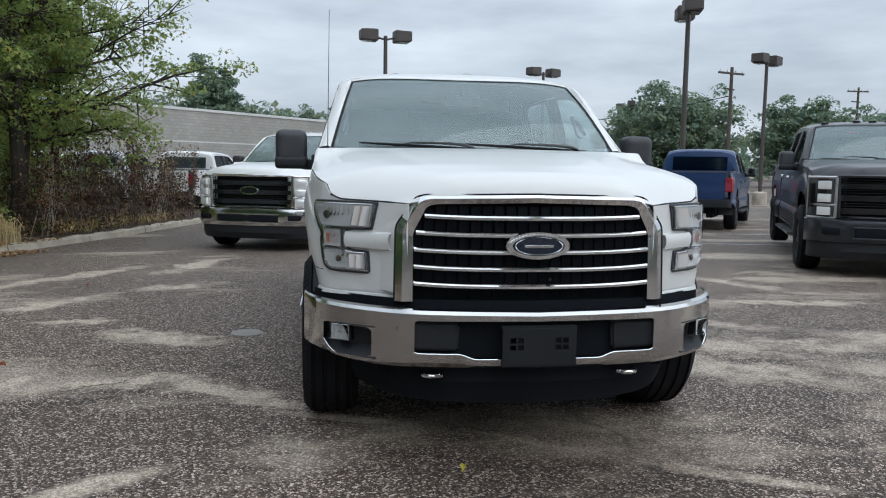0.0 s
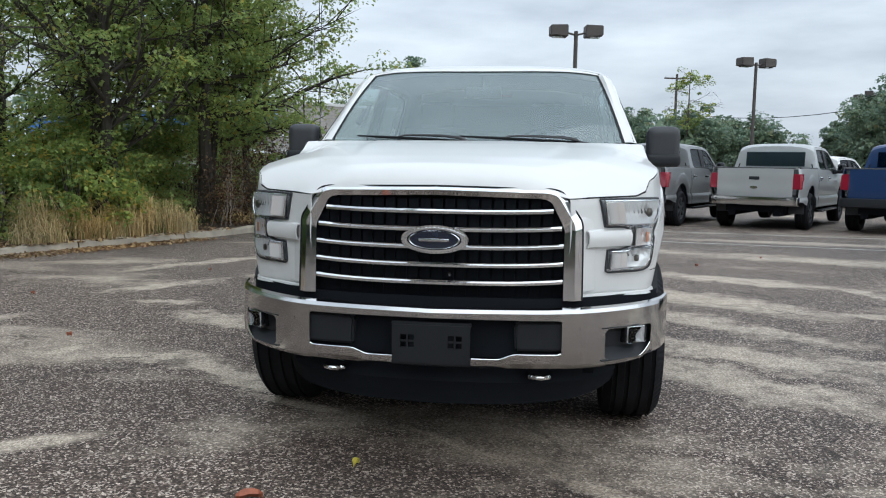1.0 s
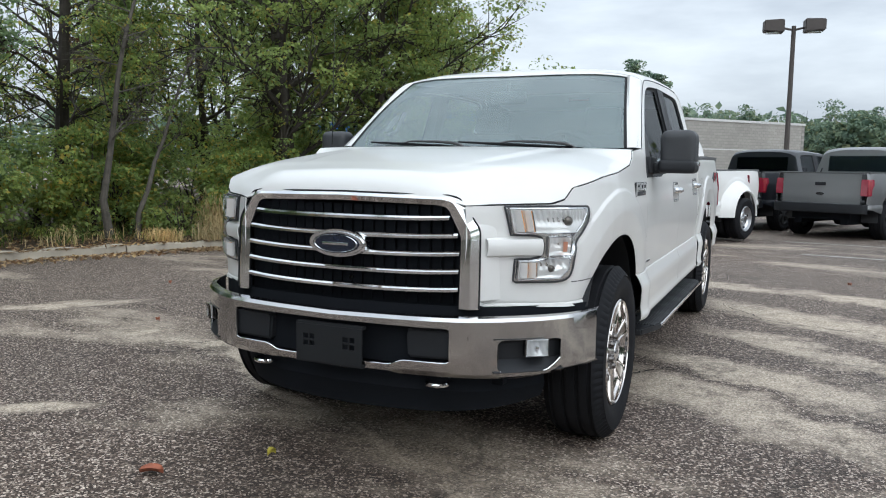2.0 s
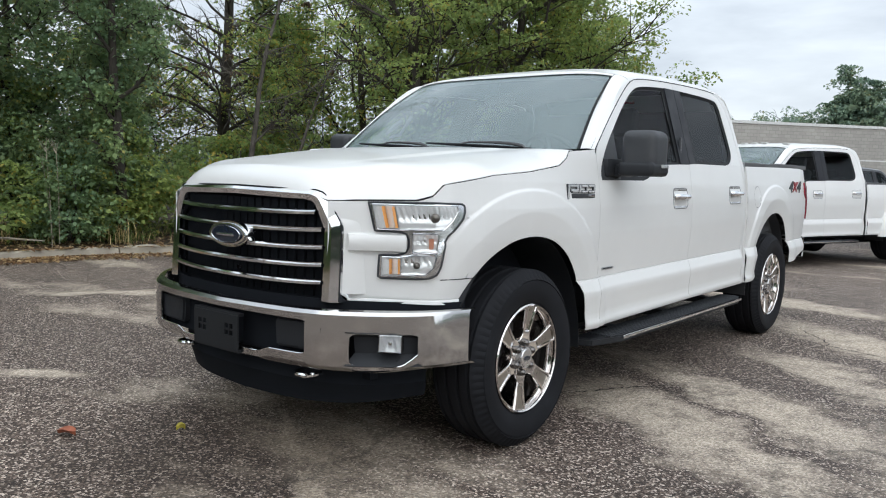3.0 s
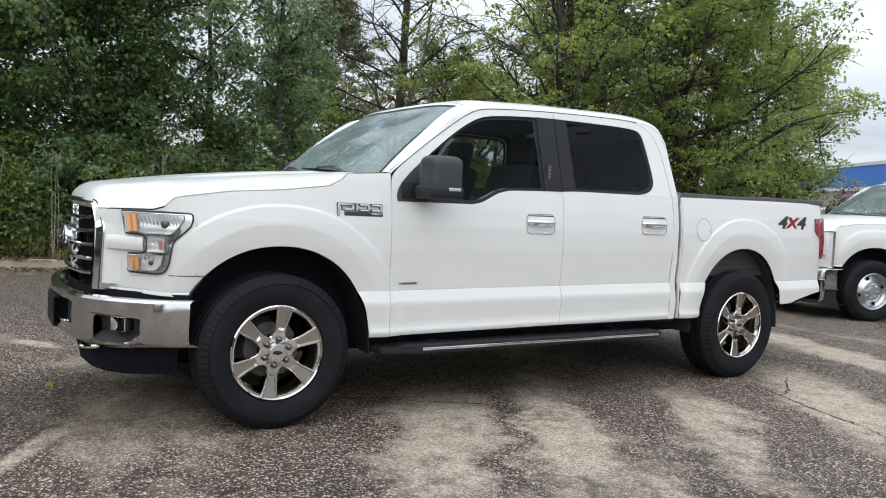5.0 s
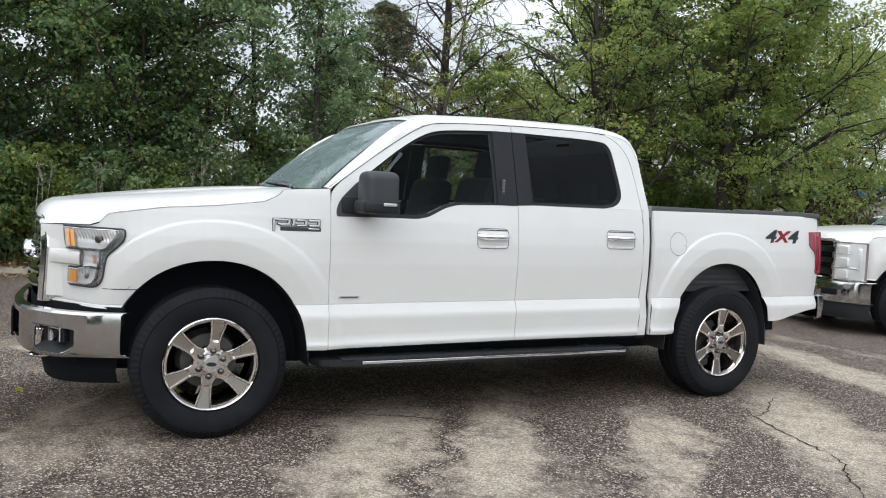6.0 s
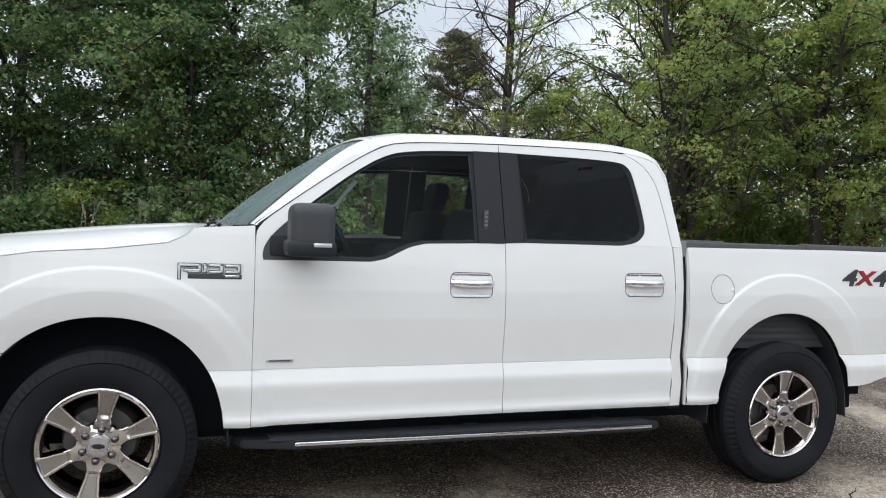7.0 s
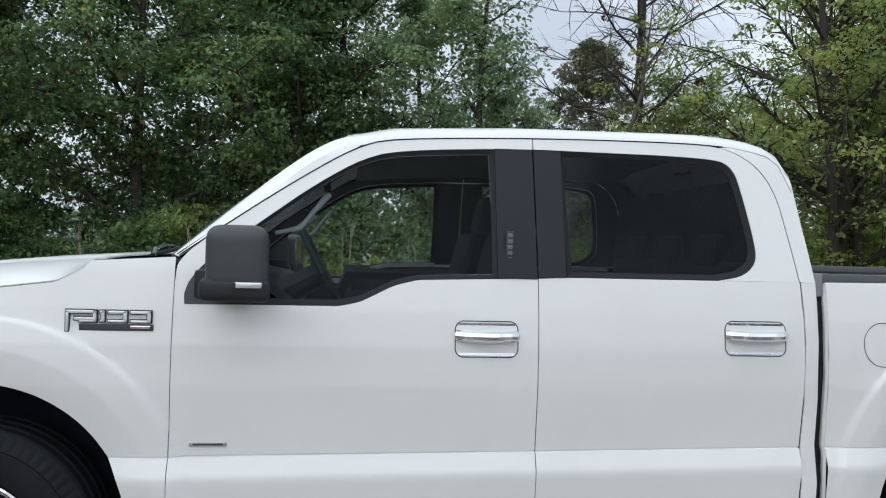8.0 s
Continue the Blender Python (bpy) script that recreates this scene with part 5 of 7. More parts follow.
                return -0.012 * hollow + flute * ribs * min(1.0, 3 * hollow) + step * min(1.0, 4 * hollow)
            part("lamp_bowl", side_of(patch(chamber, 0.018, 0.0045, bowl)), REFLECTOR, h, "silvered lamp bowl", sharp=50)
            part("lamp_trim", side_of(rim(chamber, 0.0195, 0.0030)), CHROME, h)
        for corner in ([(-0.757, 1.090), (-0.704, 1.090), (-0.694, 1.004), (-0.745, 1.004)], [(-0.732, 0.878), (-0.686, 0.878), (-0.684, 0.818), (-0.730, 0.816)]):
            ahead, aside = [], []
            for q in range(2):
                lines = [[on(*(Vector(corner[e0]).lerp(Vector(corner[e1]), (q + g) / 2)), 0.0205) for e0, e1 in ((0, 1), (3, 2))] for g in (0, 1)]
                mid = [(b_[0] + 0.002, a_[1], a_[2]) for a_, b_ in zip(*lines)]
                ahead.append(grid([lines[0], mid]))
                aside.append(grid([mid, lines[1]]))
            part("signal_lamp", side_of(joined(*aside)), AMBER, h, "amber corner lamp", smoothed=False)
            part("lamp_step", side_of(joined(*ahead)), REFLECTOR, h, smoothed=False)
            part("lamp_divider", side_of(tube([on(*corner[1], 0.021), on(*corner[2], 0.021)], 0.0035, 6)), CHROME, h)
        for yc, zc, rr in ((-0.585, 1.046, 0.020), (-0.640, 0.852, 0.015)):
            nrm = Vector((1.0, -0.9, 0)).normalized()
            cap = lathe([(0.0, 0.008), (rr * 0.6, 0.007), (rr * 0.9, 0.004), (rr, -0.004)], 20, "z")
            part("bulb_shield", side_of(moved(cap, Matrix.Translation(Vector(on(yc, zc, 0.013))) @ nrm.to_track_quat("Z", "Y").to_matrix().to_4x4())), DARK_CHROME, h)
        part("middle_lamp", side_of(patch([(-0.606, 0.962), (-0.590, 0.962), (-0.592, 0.920), (-0.606, 0.920)], 0.0165, 0.006)), BULB_LENS, h, "clear lamp over an amber bulb")
        part("lamp_cover", side_of(facing(patch(shrunk(outline, 0.003), 0.026), (1, -1, 0))), LAMP_GLASS, h, shadow=False)
        # body-coloured bar that runs into the notch of the headlight
        bar = grid([[(side(y, z) + d * 0.9, y - d * 0.55, z) for d, z in ((0.0, 0.904), (0.020, 0.910), (0.026, 0.93), (0.026, 0.955), (0.020, 0.972), (0.0, 0.978))] for y in (-0.783, -0.770, -0.736, -0.693, -0.658, -0.645, -0.640)])
        part("nose_bar", side_of(bar), paint, truck, solid=0.004)
        part("seam", side_of(strip([on(y, 0.792, 0.005) for y in (-0.565, -0.5, -0.42, -0.36)], [on(y, 0.796, 0.005) for y in (-0.565, -0.5, -0.42, -0.36)])), SEAL, truck)
    # dark gap above the bumper
    gap_plan = resample([(0.0, -0.90, 0), (0.40, -0.87, 0), (0.60, -0.80, 0), (0.75, -0.672, 0), (0.895, -0.55, 0), (0.945, -0.44, 0)], 30)
    gap = [(p.x, p.y) for p in reversed(gap_plan)]
    gap = [(-x, y) for x, y in gap] + [(x, y) for x, y in reversed(gap)][1:]
    part("bumper_filler", grid([[(x, y, z) for x, y in gap] for z in (0.60, 0.66, 0.700)]), DEEP_BLACK, truck, "black filler above the bumper", solid=0.004)
    # front bumper: a bright band with three openings
    plan = resample([(0.0, -0.985, 0), (0.30, -0.972, 0), (0.55, -0.935, 0), (0.70, -0.855, 0), (0.848, -0.735, 0), (0.943, -0.60, 0), (0.984, -0.458, 0)], 90)
    xs = [(p.x, p.y) for p in plan]
    def cut(x):
        """Low and high edge of the opening at x, or nothing."""
        if x < 0.530:
            r = 0.03
            d = max(0.0, x - (0.530 - r))
            c = r - math.sqrt(max(0.0, r * r - d * d))
            return 0.488 - 0.022 * smooth(0.34, 0.26, x) + c, 0.628 - c
        if 0.690 < x < 0.900:
            r = 0.025
            d = max(0.0, (0.690 + r) - x, x - (0.900 - r))
            c = r - math.sqrt(max(0.0, r * r - d * d))
            return 0.456 + c + 0.040 * smooth(0.845, 0.900, x), 0.585 - c
        return None
    rows_top, rows_mid, rows_low, holes = [], [], [], []
    for x, y in xs:
        top = 0.668 - 0.012 * (1 - x) + 0.004
        low = 0.416 + 0.008 * x + 0.022 * smooth(0.72, 0.95, x)
        c = cut(x)
        a, b = c if c else (0.475, 0.60)
        rows_top.append([(x, y + 0.045, top + 0.004), (x, y + 0.012, top), (x, y, top - 0.012), (x, y, b)])
        rows_mid.append([(x, y, b), (x, y - 0.002, (a + b) / 2), (x, y, a)])
        rows_low.append([(x, y, a), (x, y + 0.004, (a + low) / 2), (x, y + 0.022, low + 0.012), (x, y + 0.05, low)])
        holes.append(c is not None)
    mids, run = [], []
    for i in range(len(xs)):
        solid_here = not holes[i] or (i > 0 and not holes[i - 1]) or (i + 1 < len(xs) and not holes[i + 1])
        if solid_here:
            run.append(rows_mid[i])
        if run and (not solid_here or i == len(xs) - 1):
            if len(run) > 1:
                mids.append(grid(run))
            run = []
    half = joined(grid(rows_top), grid(rows_low), *mids)
    bmp = part("front_bumper", welded(joined(half, flipped(half))), BUMPER_CHROME, truck, "dull chrome front bumper with black inserts", solid=0.006, sharp=24)
    lip = []
    for x0, x1 in ((0.0, 0.529), (0.692, 0.899)):
        seg = [(x, y, cut(x)[0]) for x, y in xs if x0 <= x <= x1]
        lip.append(tube([(x, y - 0.001, z) for x, y, z in seg], 0.003, 6))
    lip = joined(*lip)
    part("bright_lip", joined(lip, flipped(lip)), CHROME, bmp)
    part("opening_back", grid([[(x, -0.915 + 0.10 * x * x, z) for x in (-0.56, -0.3, 0, 0.3, 0.56)] for z in (0.46, 0.64)]), DEEP_BLACK, bmp)
    for s in (1, -1):
        def side_of(sh):
            return sh if s > 0 else flipped(sh)
        pad = prism([(0.255, 0.495), (0.515, 0.500), (0.522, 0.60), (0.505, 0.622), (0.262, 0.618), (0.248, 0.60)], "y", -0.962, -0.90, 0.010)
        part("bumper_pad", side_of(moved(pad, Matrix.Rotation(0.085, 4, "Z"))), BLACK_PLASTIC, bmp, "black bumper insert")
        pocket = grid([[(x, y + d, z) for d, z in ((0.0, 0.59), (0.05, 0.57), (0.06, 0.50), (0.0, 0.455))] for x, y in ((0.68, -0.870), (0.74, -0.83), (0.83, -0.752), (0.905, -0.655))])
        part("fog_pocket", side_of(pocket), BLACK_PLASTIC, bmp, solid=0.004)
        at = pose(0.812, -0.742, 0.550, 0, 0, 34)
        fog = part("fog_lamp", side_of(moved(box(-0.050, 0.050, -0.012, 0.05, -0.038, 0.038, 0.010), at)), GLOSS_BLACK, bmp, "clear fog lamp")
        bowl = grid([[(0.043 * u, -0.023 + 0.007 * (1 - u * u) * (1 - v * v) - 0.0032 * math.cos(11 * u + 2 * v) * (1 - abs(v)), 0.031 * v) for u in [-1 + k / 8 for k in range(17)]] for v in [-1 + k / 5 for k in range(11)]])
        part("fog_reflector", side_of(moved(bowl, at)), FOG_LENS, fog)
        part("fog_bulb", side_of(moved(box(-0.008, 0.008, -0.024, -0.014, -0.006, 0.008, 0.003), at)), CHROME, fog)
        part("fog_rim", side_of(moved(tube([(0.045 * u, -0.022, 0.033 * v) for u, v in ((-1, -1), (1, -1), (1, 1), (-1, 1), (-1, -1))], 0.0014, 6), at)), CHROME, fog)
        part("fog_glass", side_of(moved(box(-0.046, 0.046, -0.032, -0.029, -0.034, 0.034, 0.0012), at)), LAMP_GLASS, fog, shadow=False)
        hook = [(0.385, -0.80, 0.378), (0.385, -0.865, 0.378), (0.41, -0.885, 0.378), (0.45, -0.885, 0.378), (0.475, -0.865, 0.378), (0.475, -0.80, 0.378)]
        part("tow_hook", side_of(tube([tuple(p) for p in resample(hook, 20)], 0.011, 8)), CHROME, bmp, "bright tow hook")
    # plate holder with its slots
    cells = []
    cols = [-0.158, -0.125, -0.10, -0.093, -0.068, -0.03, 0.03, 0.068, 0.093, 0.10, 0.125, 0.158]
    zs = [0.445, 0.47, 0.508, 0.530, 0.537, 0.560, 0.60]
    for i in range(len(cols) - 1):
        for j in range(len(zs) - 1):
            if i in (1, 3, 7, 9) and j in (2, 4):
                continue
            cells.append(([(cols[i], -0.992, zs[j]), (cols[i + 1], -0.992, zs[j]), (cols[i + 1], -0.992, zs[j + 1]), (cols[i], -0.992, zs[j + 1])], [(0, 1, 2, 3)]))
    pl = part("plate_holder", joined(*cells, box(-0.158, 0.158, -0.99, -0.965, 0.598, 0.606), box(-0.158, 0.158, -0.99, -0.965, 0.440, 0.447)), SEAL, bmp, "empty black plate holder", solid=0.008, smoothed=False)
    part("holder_bracket", box(-0.09, 0.09, -0.985, -0.90, 0.47, 0.58), DEEP_BLACK, pl)
    # air dam
    dam = resample([(0.0, -0.845, 0), (0.35, -0.82, 0), (0.58, -0.74, 0), (0.70, -0.60, 0), (0.76, -0.46, 0)], 30)
    line = [(-p.x, p.y) for p in reversed(dam)] + [(p.x, p.y) for p in dam[1:]]
    part("air_dam", grid([[(x * k, y * k2, z + 0.035 * (abs(x) / 0.76) ** 2.6 * (1 if z < 0.3 else 0)) for x, y in line] for k, k2, z in ((1.02, 0.99, 0.43), (1.0, 1.0, 0.36), (1.01, 1.015, 0.335), (1.0, 1.0, 0.30), (0.985, 0.985, 0.235), (0.95, 0.95, 0.225))]), DEEP_BLACK, truck, "black air dam below the bumper", solid=0.005)


def hero_details(truck):
    """Badges, keypad, fuel door, lettering on the white pickup."""
    for s in (1, -1):
        def side_of(sh):
            return sh if s > 0 else flipped(sh)
        x = side(0.44, 1.15)
        base = part("model_badge", side_of(box(x - 0.004, x + 0.008, 0.345, 0.578, 1.124, 1.146, 0.003)), GREY_PLASTIC, truck, "chrome model badge in plain blocks")
        blocks = [box(x + 0.002, x + 0.014, 0.304, 0.314, 1.122, 1.190, 0.003), box(x + 0.002, x + 0.014, 0.304, 0.385, 1.180, 1.191, 0.003), box(x + 0.002, x + 0.014, 0.33, 0.395, 1.158, 1.168, 0.003)]
        for a, b in ((0.345, 0.40), (0.41, 0.425), (0.435, 0.495), (0.505, 0.57)):
            blocks += [box(x + 0.002, x + 0.013, a, b, 1.180, 1.190, 0.003), box(x + 0.002, x + 0.013, a, b, 1.152, 1.160, 0.003), box(x + 0.002, x + 0.013, b - 0.012, b, 1.152, 1.190, 0.003)]
        for v_, f_ in blocks:
            y0, y1, z0, z1 = min(p[1] for p in v_), max(p[1] for p in v_), min(p[2] for p in v_), max(p[2] for p in v_)
            part("badge_edge", side_of(box(x - 0.002, x + 0.009, y0 - 0.003, y1 + 0.003, z0 - 0.003, z1 + 0.003, 0.002)), GREY_PLASTIC, base)
            part("badge_block", side_of((v_, f_)), BADGE_SILVER, base)
        part("badge_bar", side_of(box(x + 0.004, x + 0.010, 0.505, 0.568, 1.132, 1.142, 0.002)), CHROME, base)
        x = side(0.76, 0.752)
        eng = part("engine_badge", side_of(box(x - 0.003, x + 0.006, 0.700, 0.822, 0.744, 0.758, 0.002)), ALLOY, truck, "thin grey engine badge")
        part("badge_bar", side_of(box(x + 0.004, x + 0.0075, 0.712, 0.810, 0.748, 0.754, 0.001)), GREY_PLASTIC, eng)
    # fuel door, driver's side
    circ = [(3.195 + 0.078 * math.cos(2 * math.pi * i / 40), 1.112 + 0.082 * math.sin(2 * math.pi * i / 40)) for i in range(41)]
    circ2 = [(3.195 + 0.0755 * math.cos(2 * math.pi * i / 40), 1.112 + 0.0795 * math.sin(2 * math.pi * i / 40)) for i in range(41)]
    part("fuel_door_seam", strip([(side(*p) + 0.0035, *p) for p in circ], [(side(*p) + 0.0035, *p) for p in circ2]), SEAL, truck, "round fuel door seam")
    part("fuel_door_grip", moved(lathe([(0.0, 0.006), (0.010, 0.004), (0.014, 0.0)], 14), pose(side(3.262, 1.105), 3.262, 1.105)), WHITE_PAINT, truck)
    # keypad on the door pillar
    pad = part("keypad", box(side(1.80, 1.43) + 0.002, side(1.80, 1.43) + 0.012, 1.762, 1.790, 1.377, 1.492, 0.004), GREY_PLASTIC, truck, "narrow keypad with five buttons")
    pad.matrix_local = Matrix.Identity(4)
    for k in range(5):
        part("key", box(side(1.80, 1.43) + 0.009, side(1.80, 1.43) + 0.0145, 1.767, 1.785, 1.386 + 0.021 * k, 1.400 + 0.021 * k, 0.002), GREY_KEY, pad)
    # four-wheel-drive lettering on the bed
    for s in (1, -1):
        for dy, ch, m in ((-0.118, "4", GREY_PLASTIC), (0.0, "X", RED_TRIM), (0.118, "4", GREY_PLASTIC)):
            x = side(4.25 + dy * s, 1.18)
            turn = Matrix.Translation((s * (x + 0.003), 4.215 + dy * (1 if s > 0 else -1), 1.185)) @ pose(0, 0, 0, 90, 0, 90 * s) @ Matrix.Diagonal((1.5, 1, 1, 1))
            lettering("drive_letter", ch, 0.135 if ch == "4" else 0.118, 0.004, turn, m, truck, 0.22, 0.004)
    # sticker low in the windscreen corner, papers on the dash
    part("dash_paper", moved(box(-0.12, 0.12, -0.04, 0.05, 0, 0.003), pose(0.10, 0.60, 1.345, -8, 0, 4)), COPING, truck, "sheet of paper on the dash")
    part("antenna", joined(tube([(-0.885, 0.42, 1.33), (-0.885, 0.42, 1.375)], [0.014, 0.008], 8), tube([(-0.885, 0.42, 1.37), (-0.875, 0.43, 2.13)], [0.0026, 0.0016], 6)), GLOSS_BLACK, truck, "thin black whip antenna")
    part("roof_lamp", joined(lathe([(0.05, 0.0), (0.045, 0.012), (0.0, 0.02)], 16, "z")), GLOSS_BLACK, truck).matrix_local = pose(-0.42, 1.45, 1.89)


def copied_truck(source, place, paint, label, group="parked pickups", swap=()):
    """Another pickup of the same build in another colour."""
    ob = copy_thing(source, place)
    tagged(ob, label, "pickup truck", group)
    for c in ob.children_recursive:
        if c.type != "MESH":
            continue
        for slot in c.material_slots:
            for old, fresh in ((SILVER_PAINT, paint), *swap):
                if slot.material is old:
                    slot.link = "OBJECT"
                    slot.material = fresh
    return ob


hero = thing("pickup_truck", "clean white crew-cab pickup with chrome grille parked on asphalt", "pickup truck")
cab_and_bed(hero, WHITE_PAINT)
hood_and_cowl(hero, WHITE_PAINT)
mirrors(hero)
door_handles(hero)
running_boards(hero)
for wx, wy, face in ((0.862, 0.0, 1), (-0.862, 0.0, -1), (0.862, 3.665, 1), (-0.862, 3.665, -1)):
    wheel_parts(hero, wx, wy, 0.392, face, WHEEL_CHROME, turn=9 if wy < 1 else 4)
nose(hero, WHITE_PAINT)


hero_details(hero)
rng = np.random.default_rng(7)


# ---- the lot: ground, kerb, verge ----
def ground_z(x, y):
    """The lot: level about the pickup, its tyres at z = -0.018, falling gently to the far side and to the kerb."""
    return -0.012 * max(0.0, y - 4.5) * smooth(4.5, 8.0, y) * smooth(70.0, 16.0, y) - 0.10 * smooth(-2.5, -7.0, x) - 0.018


gx = [-300, -140, -70, -35, -22] + [-15 + 1.0 * i for i in range(36)] + [24, 30, 45, 70, 120, 300]
gys = [-140, -70, -35, -18] + [-12 + 1.0 * i for i in range(38)] + [29, 34, 42, 55, 80, 130, 300]
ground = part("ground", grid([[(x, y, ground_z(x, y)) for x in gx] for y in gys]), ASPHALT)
tagged(ground, "worn dark asphalt car park with pale patches", "ground", kind="structure")


def crack(points, width, seed):
    """A ragged open crack in the asphalt."""
    r = np.random.default_rng(seed)
    line = resample([(x, y, 0) for x, y in points], 60, False)
    rows = []
    for k, p in enumerate(line):
        d = (line[min(59, k + 1)] - line[max(0, k - 1)]).normalized()
        n_ = Vector((-d.y, d.x, 0))
        q = p + n_ * (r.normal(0, 0.010) + 0.02 * math.sin(k * 0.33 + seed))
        w_ = width * r.uniform(0.25, 1.0) * min(1.0, (60 - k) / 12, (k + 2) / 8)
        rows.append([(q.x + n_.x * e * w_, q.y + n_.y * e * w_, ground_z(q.x, q.y) + 0.004) for e in (-0.5, 0.5)])
    part("crack", grid(rows), CRACK_DARK, ground, "dark open crack", smoothed=False)


for seed, (points, width) in enumerate((((( 0.30, 0.25), (0.42, 0.48), (0.64, 0.84), (0.92, 1.28), (1.10, 1.62)), 0.016), (((-2.45, 0.36), (-2.12, 0.56), (-1.97, 0.69), (-1.8, 0.80)), 0.014), (((2.2, 4.3), (2.9, 3.7), (3.7, 3.55), (4.4, 3.2)), 0.018), (((1.1, 4.2), (1.5, 3.5), (2.4, 3.2), (3.0, 2.6)), 0.014), (((1.25, -1.55), (1.9, -1.2), (2.6, -1.4)), 0.010))):
    crack(points, width, seed)

KERB = [(-2.2, 25.0), (-3.0, 20.5), (-3.9, 16.6), (-4.75, 12.6), (-5.55, 9.6), (-6.55, 7.0), (-7.35, 5.0), (-8.0, 3.2), (-8.4, 1.5), (-8.6, -1.5), (-8.75, -6.0), (-8.9, -14.0), (-9.0, -24.0)]
kerb_line = resample([(x, y, 0) for x, y in KERB], 241)


def kerb_frame(k):
    a, b = kerb_line[max(0, k - 1)], kerb_line[min(240, k + 1)]
    d = (b - a).normalized()
    return kerb_line[k], Vector((d.y, -d.x, 0))


kerb = tagged(new("kerb"), "weathered pale concrete kerb with leaves against it", "kerb", kind="structure")
for k in range(0, 240, 10):
    rows = []
    for q in range(k, k + 11):
        p, n = kerb_frame(q)
        if q == k:
            p = p.lerp(kerb_line[q + 1], 0.06)
        if q == k + 10:
            p = p.lerp(kerb_line[q - 1], 0.06)
        z = ground_z(p.x, p.y)
        wob = 0.012 * math.sin(q * 1.7) + 0.008 * math.sin(k * 0.9)
        sect = [(0.0, -0.02), (0.012, 0.095), (0.035, 0.118), (0.14, 0.122), (0.155, 0.09)]
        rows.append([tuple(p + n * d + Vector((0, 0, z + h + (wob if h > 0 else 0)))) for d, h in sect])
    cap = [tuple(range(5)), tuple(range(50 + 4, 50 - 1, -1))]
    v, f = grid(rows)
    part("kerb_stone", (v, f + cap), KERB_STONE, kerb)

verge_rows = []
for k in range(0, 241, 3):
    p, n = kerb_frame(k)
    row = []
    for d in (0.13, 0.5, 1.2, 2.2, 3.5, 5.5, 9.0, 15.0, 25.0):
        q = p + n * d
        row.append((q.x, q.y, ground_z(p.x, p.y) + 0.10 + 0.10 * smooth(0.3, 4, d) + 0.05 * math.sin(q.x * 1.3) * math.sin(q.y * 0.9) * smooth(0.2, 1.5, d)))
    verge_rows.append(row)
tagged(part("verge", grid(verge_rows), SOIL), "dark soil verge covered in fallen leaves under trees", "verge", kind="structure")


# ---- leaves, blades and trees ----
def leaf_mesh(name, centre, way, wide, fold, length, width, material, parent=None, label="", kind=""):
    """Many small folded leaves as one mesh: arrays of centres, long axes, flat axes."""
    n = len(centre)
    a = centre - way * length[:, None] * 0.5
    b = centre + wide * width[:, None] * 0.5 + fold * width[:, None] * 0.18 - way * length[:, None] * 0.08
    c = centre + way * length[:, None] * 0.5
    d = centre - wide * width[:, None] * 0.5 + fold * width[:, None] * 0.18 - way * length[:, None] * 0.08
    co = np.stack((a, b, c, d), 1).reshape(-1, 3).astype(np.float32)
    me = bpy.data.meshes.new(name)
    me.vertices.add(4 * n)
    me.vertices.foreach_set("co", co.ravel())
    me.loops.add(4 * n)
    me.loops.foreach_set("vertex_index", np.arange(4 * n, dtype=np.int32))
    me.polygons.add(n)
    me.polygons.foreach_set("loop_start", np.arange(0, 4 * n, 4, dtype=np.int32))
    me.polygons.foreach_set("loop_total", np.full(n, 4, dtype=np.int32))
    me.update(calc_edges=True)
    me.materials.append(material)
    ob = new(name, me)
    if parent:
        ob.parent = parent
    if label or kind:
        tagged(ob, label, "", "", kind)
    return ob


def unit(v):
    return v / np.maximum(1e-6, np.linalg.norm(v, axis=1))[:, None]


def leaves_at(name, centre, size, material, parent, droop=0.5, slim=0.72, r=rng, out=None):
    n = len(centre)
    way = unit(r.normal(size=(n, 3)) + np.array((0, 0, -droop)))
    up = r.normal(size=(n, 3)) + np.array((0, 0, 1.8))
    if out is not None:
        # leaves of a spray hang outward and turn their faces up and out
        flat = out * np.array((1, 1, 0.3))
        way = unit(r.normal(0, 0.55, (n, 3)) + flat * 0.9 + np.array((0, 0, -droop)))
        up = r.normal(0, 0.45, (n, 3)) + out * 0.7 + np.array((0, 0, 1.0))
    wide = unit(np.cross(way, up))
    fold = np.cross(wide, way)
    length = size * r.uniform(0.6, 1.35, n)
    return leaf_mesh(name, centre, way, wide, fold, length, length * slim * r.uniform(0.75, 1.2, n), material, parent)


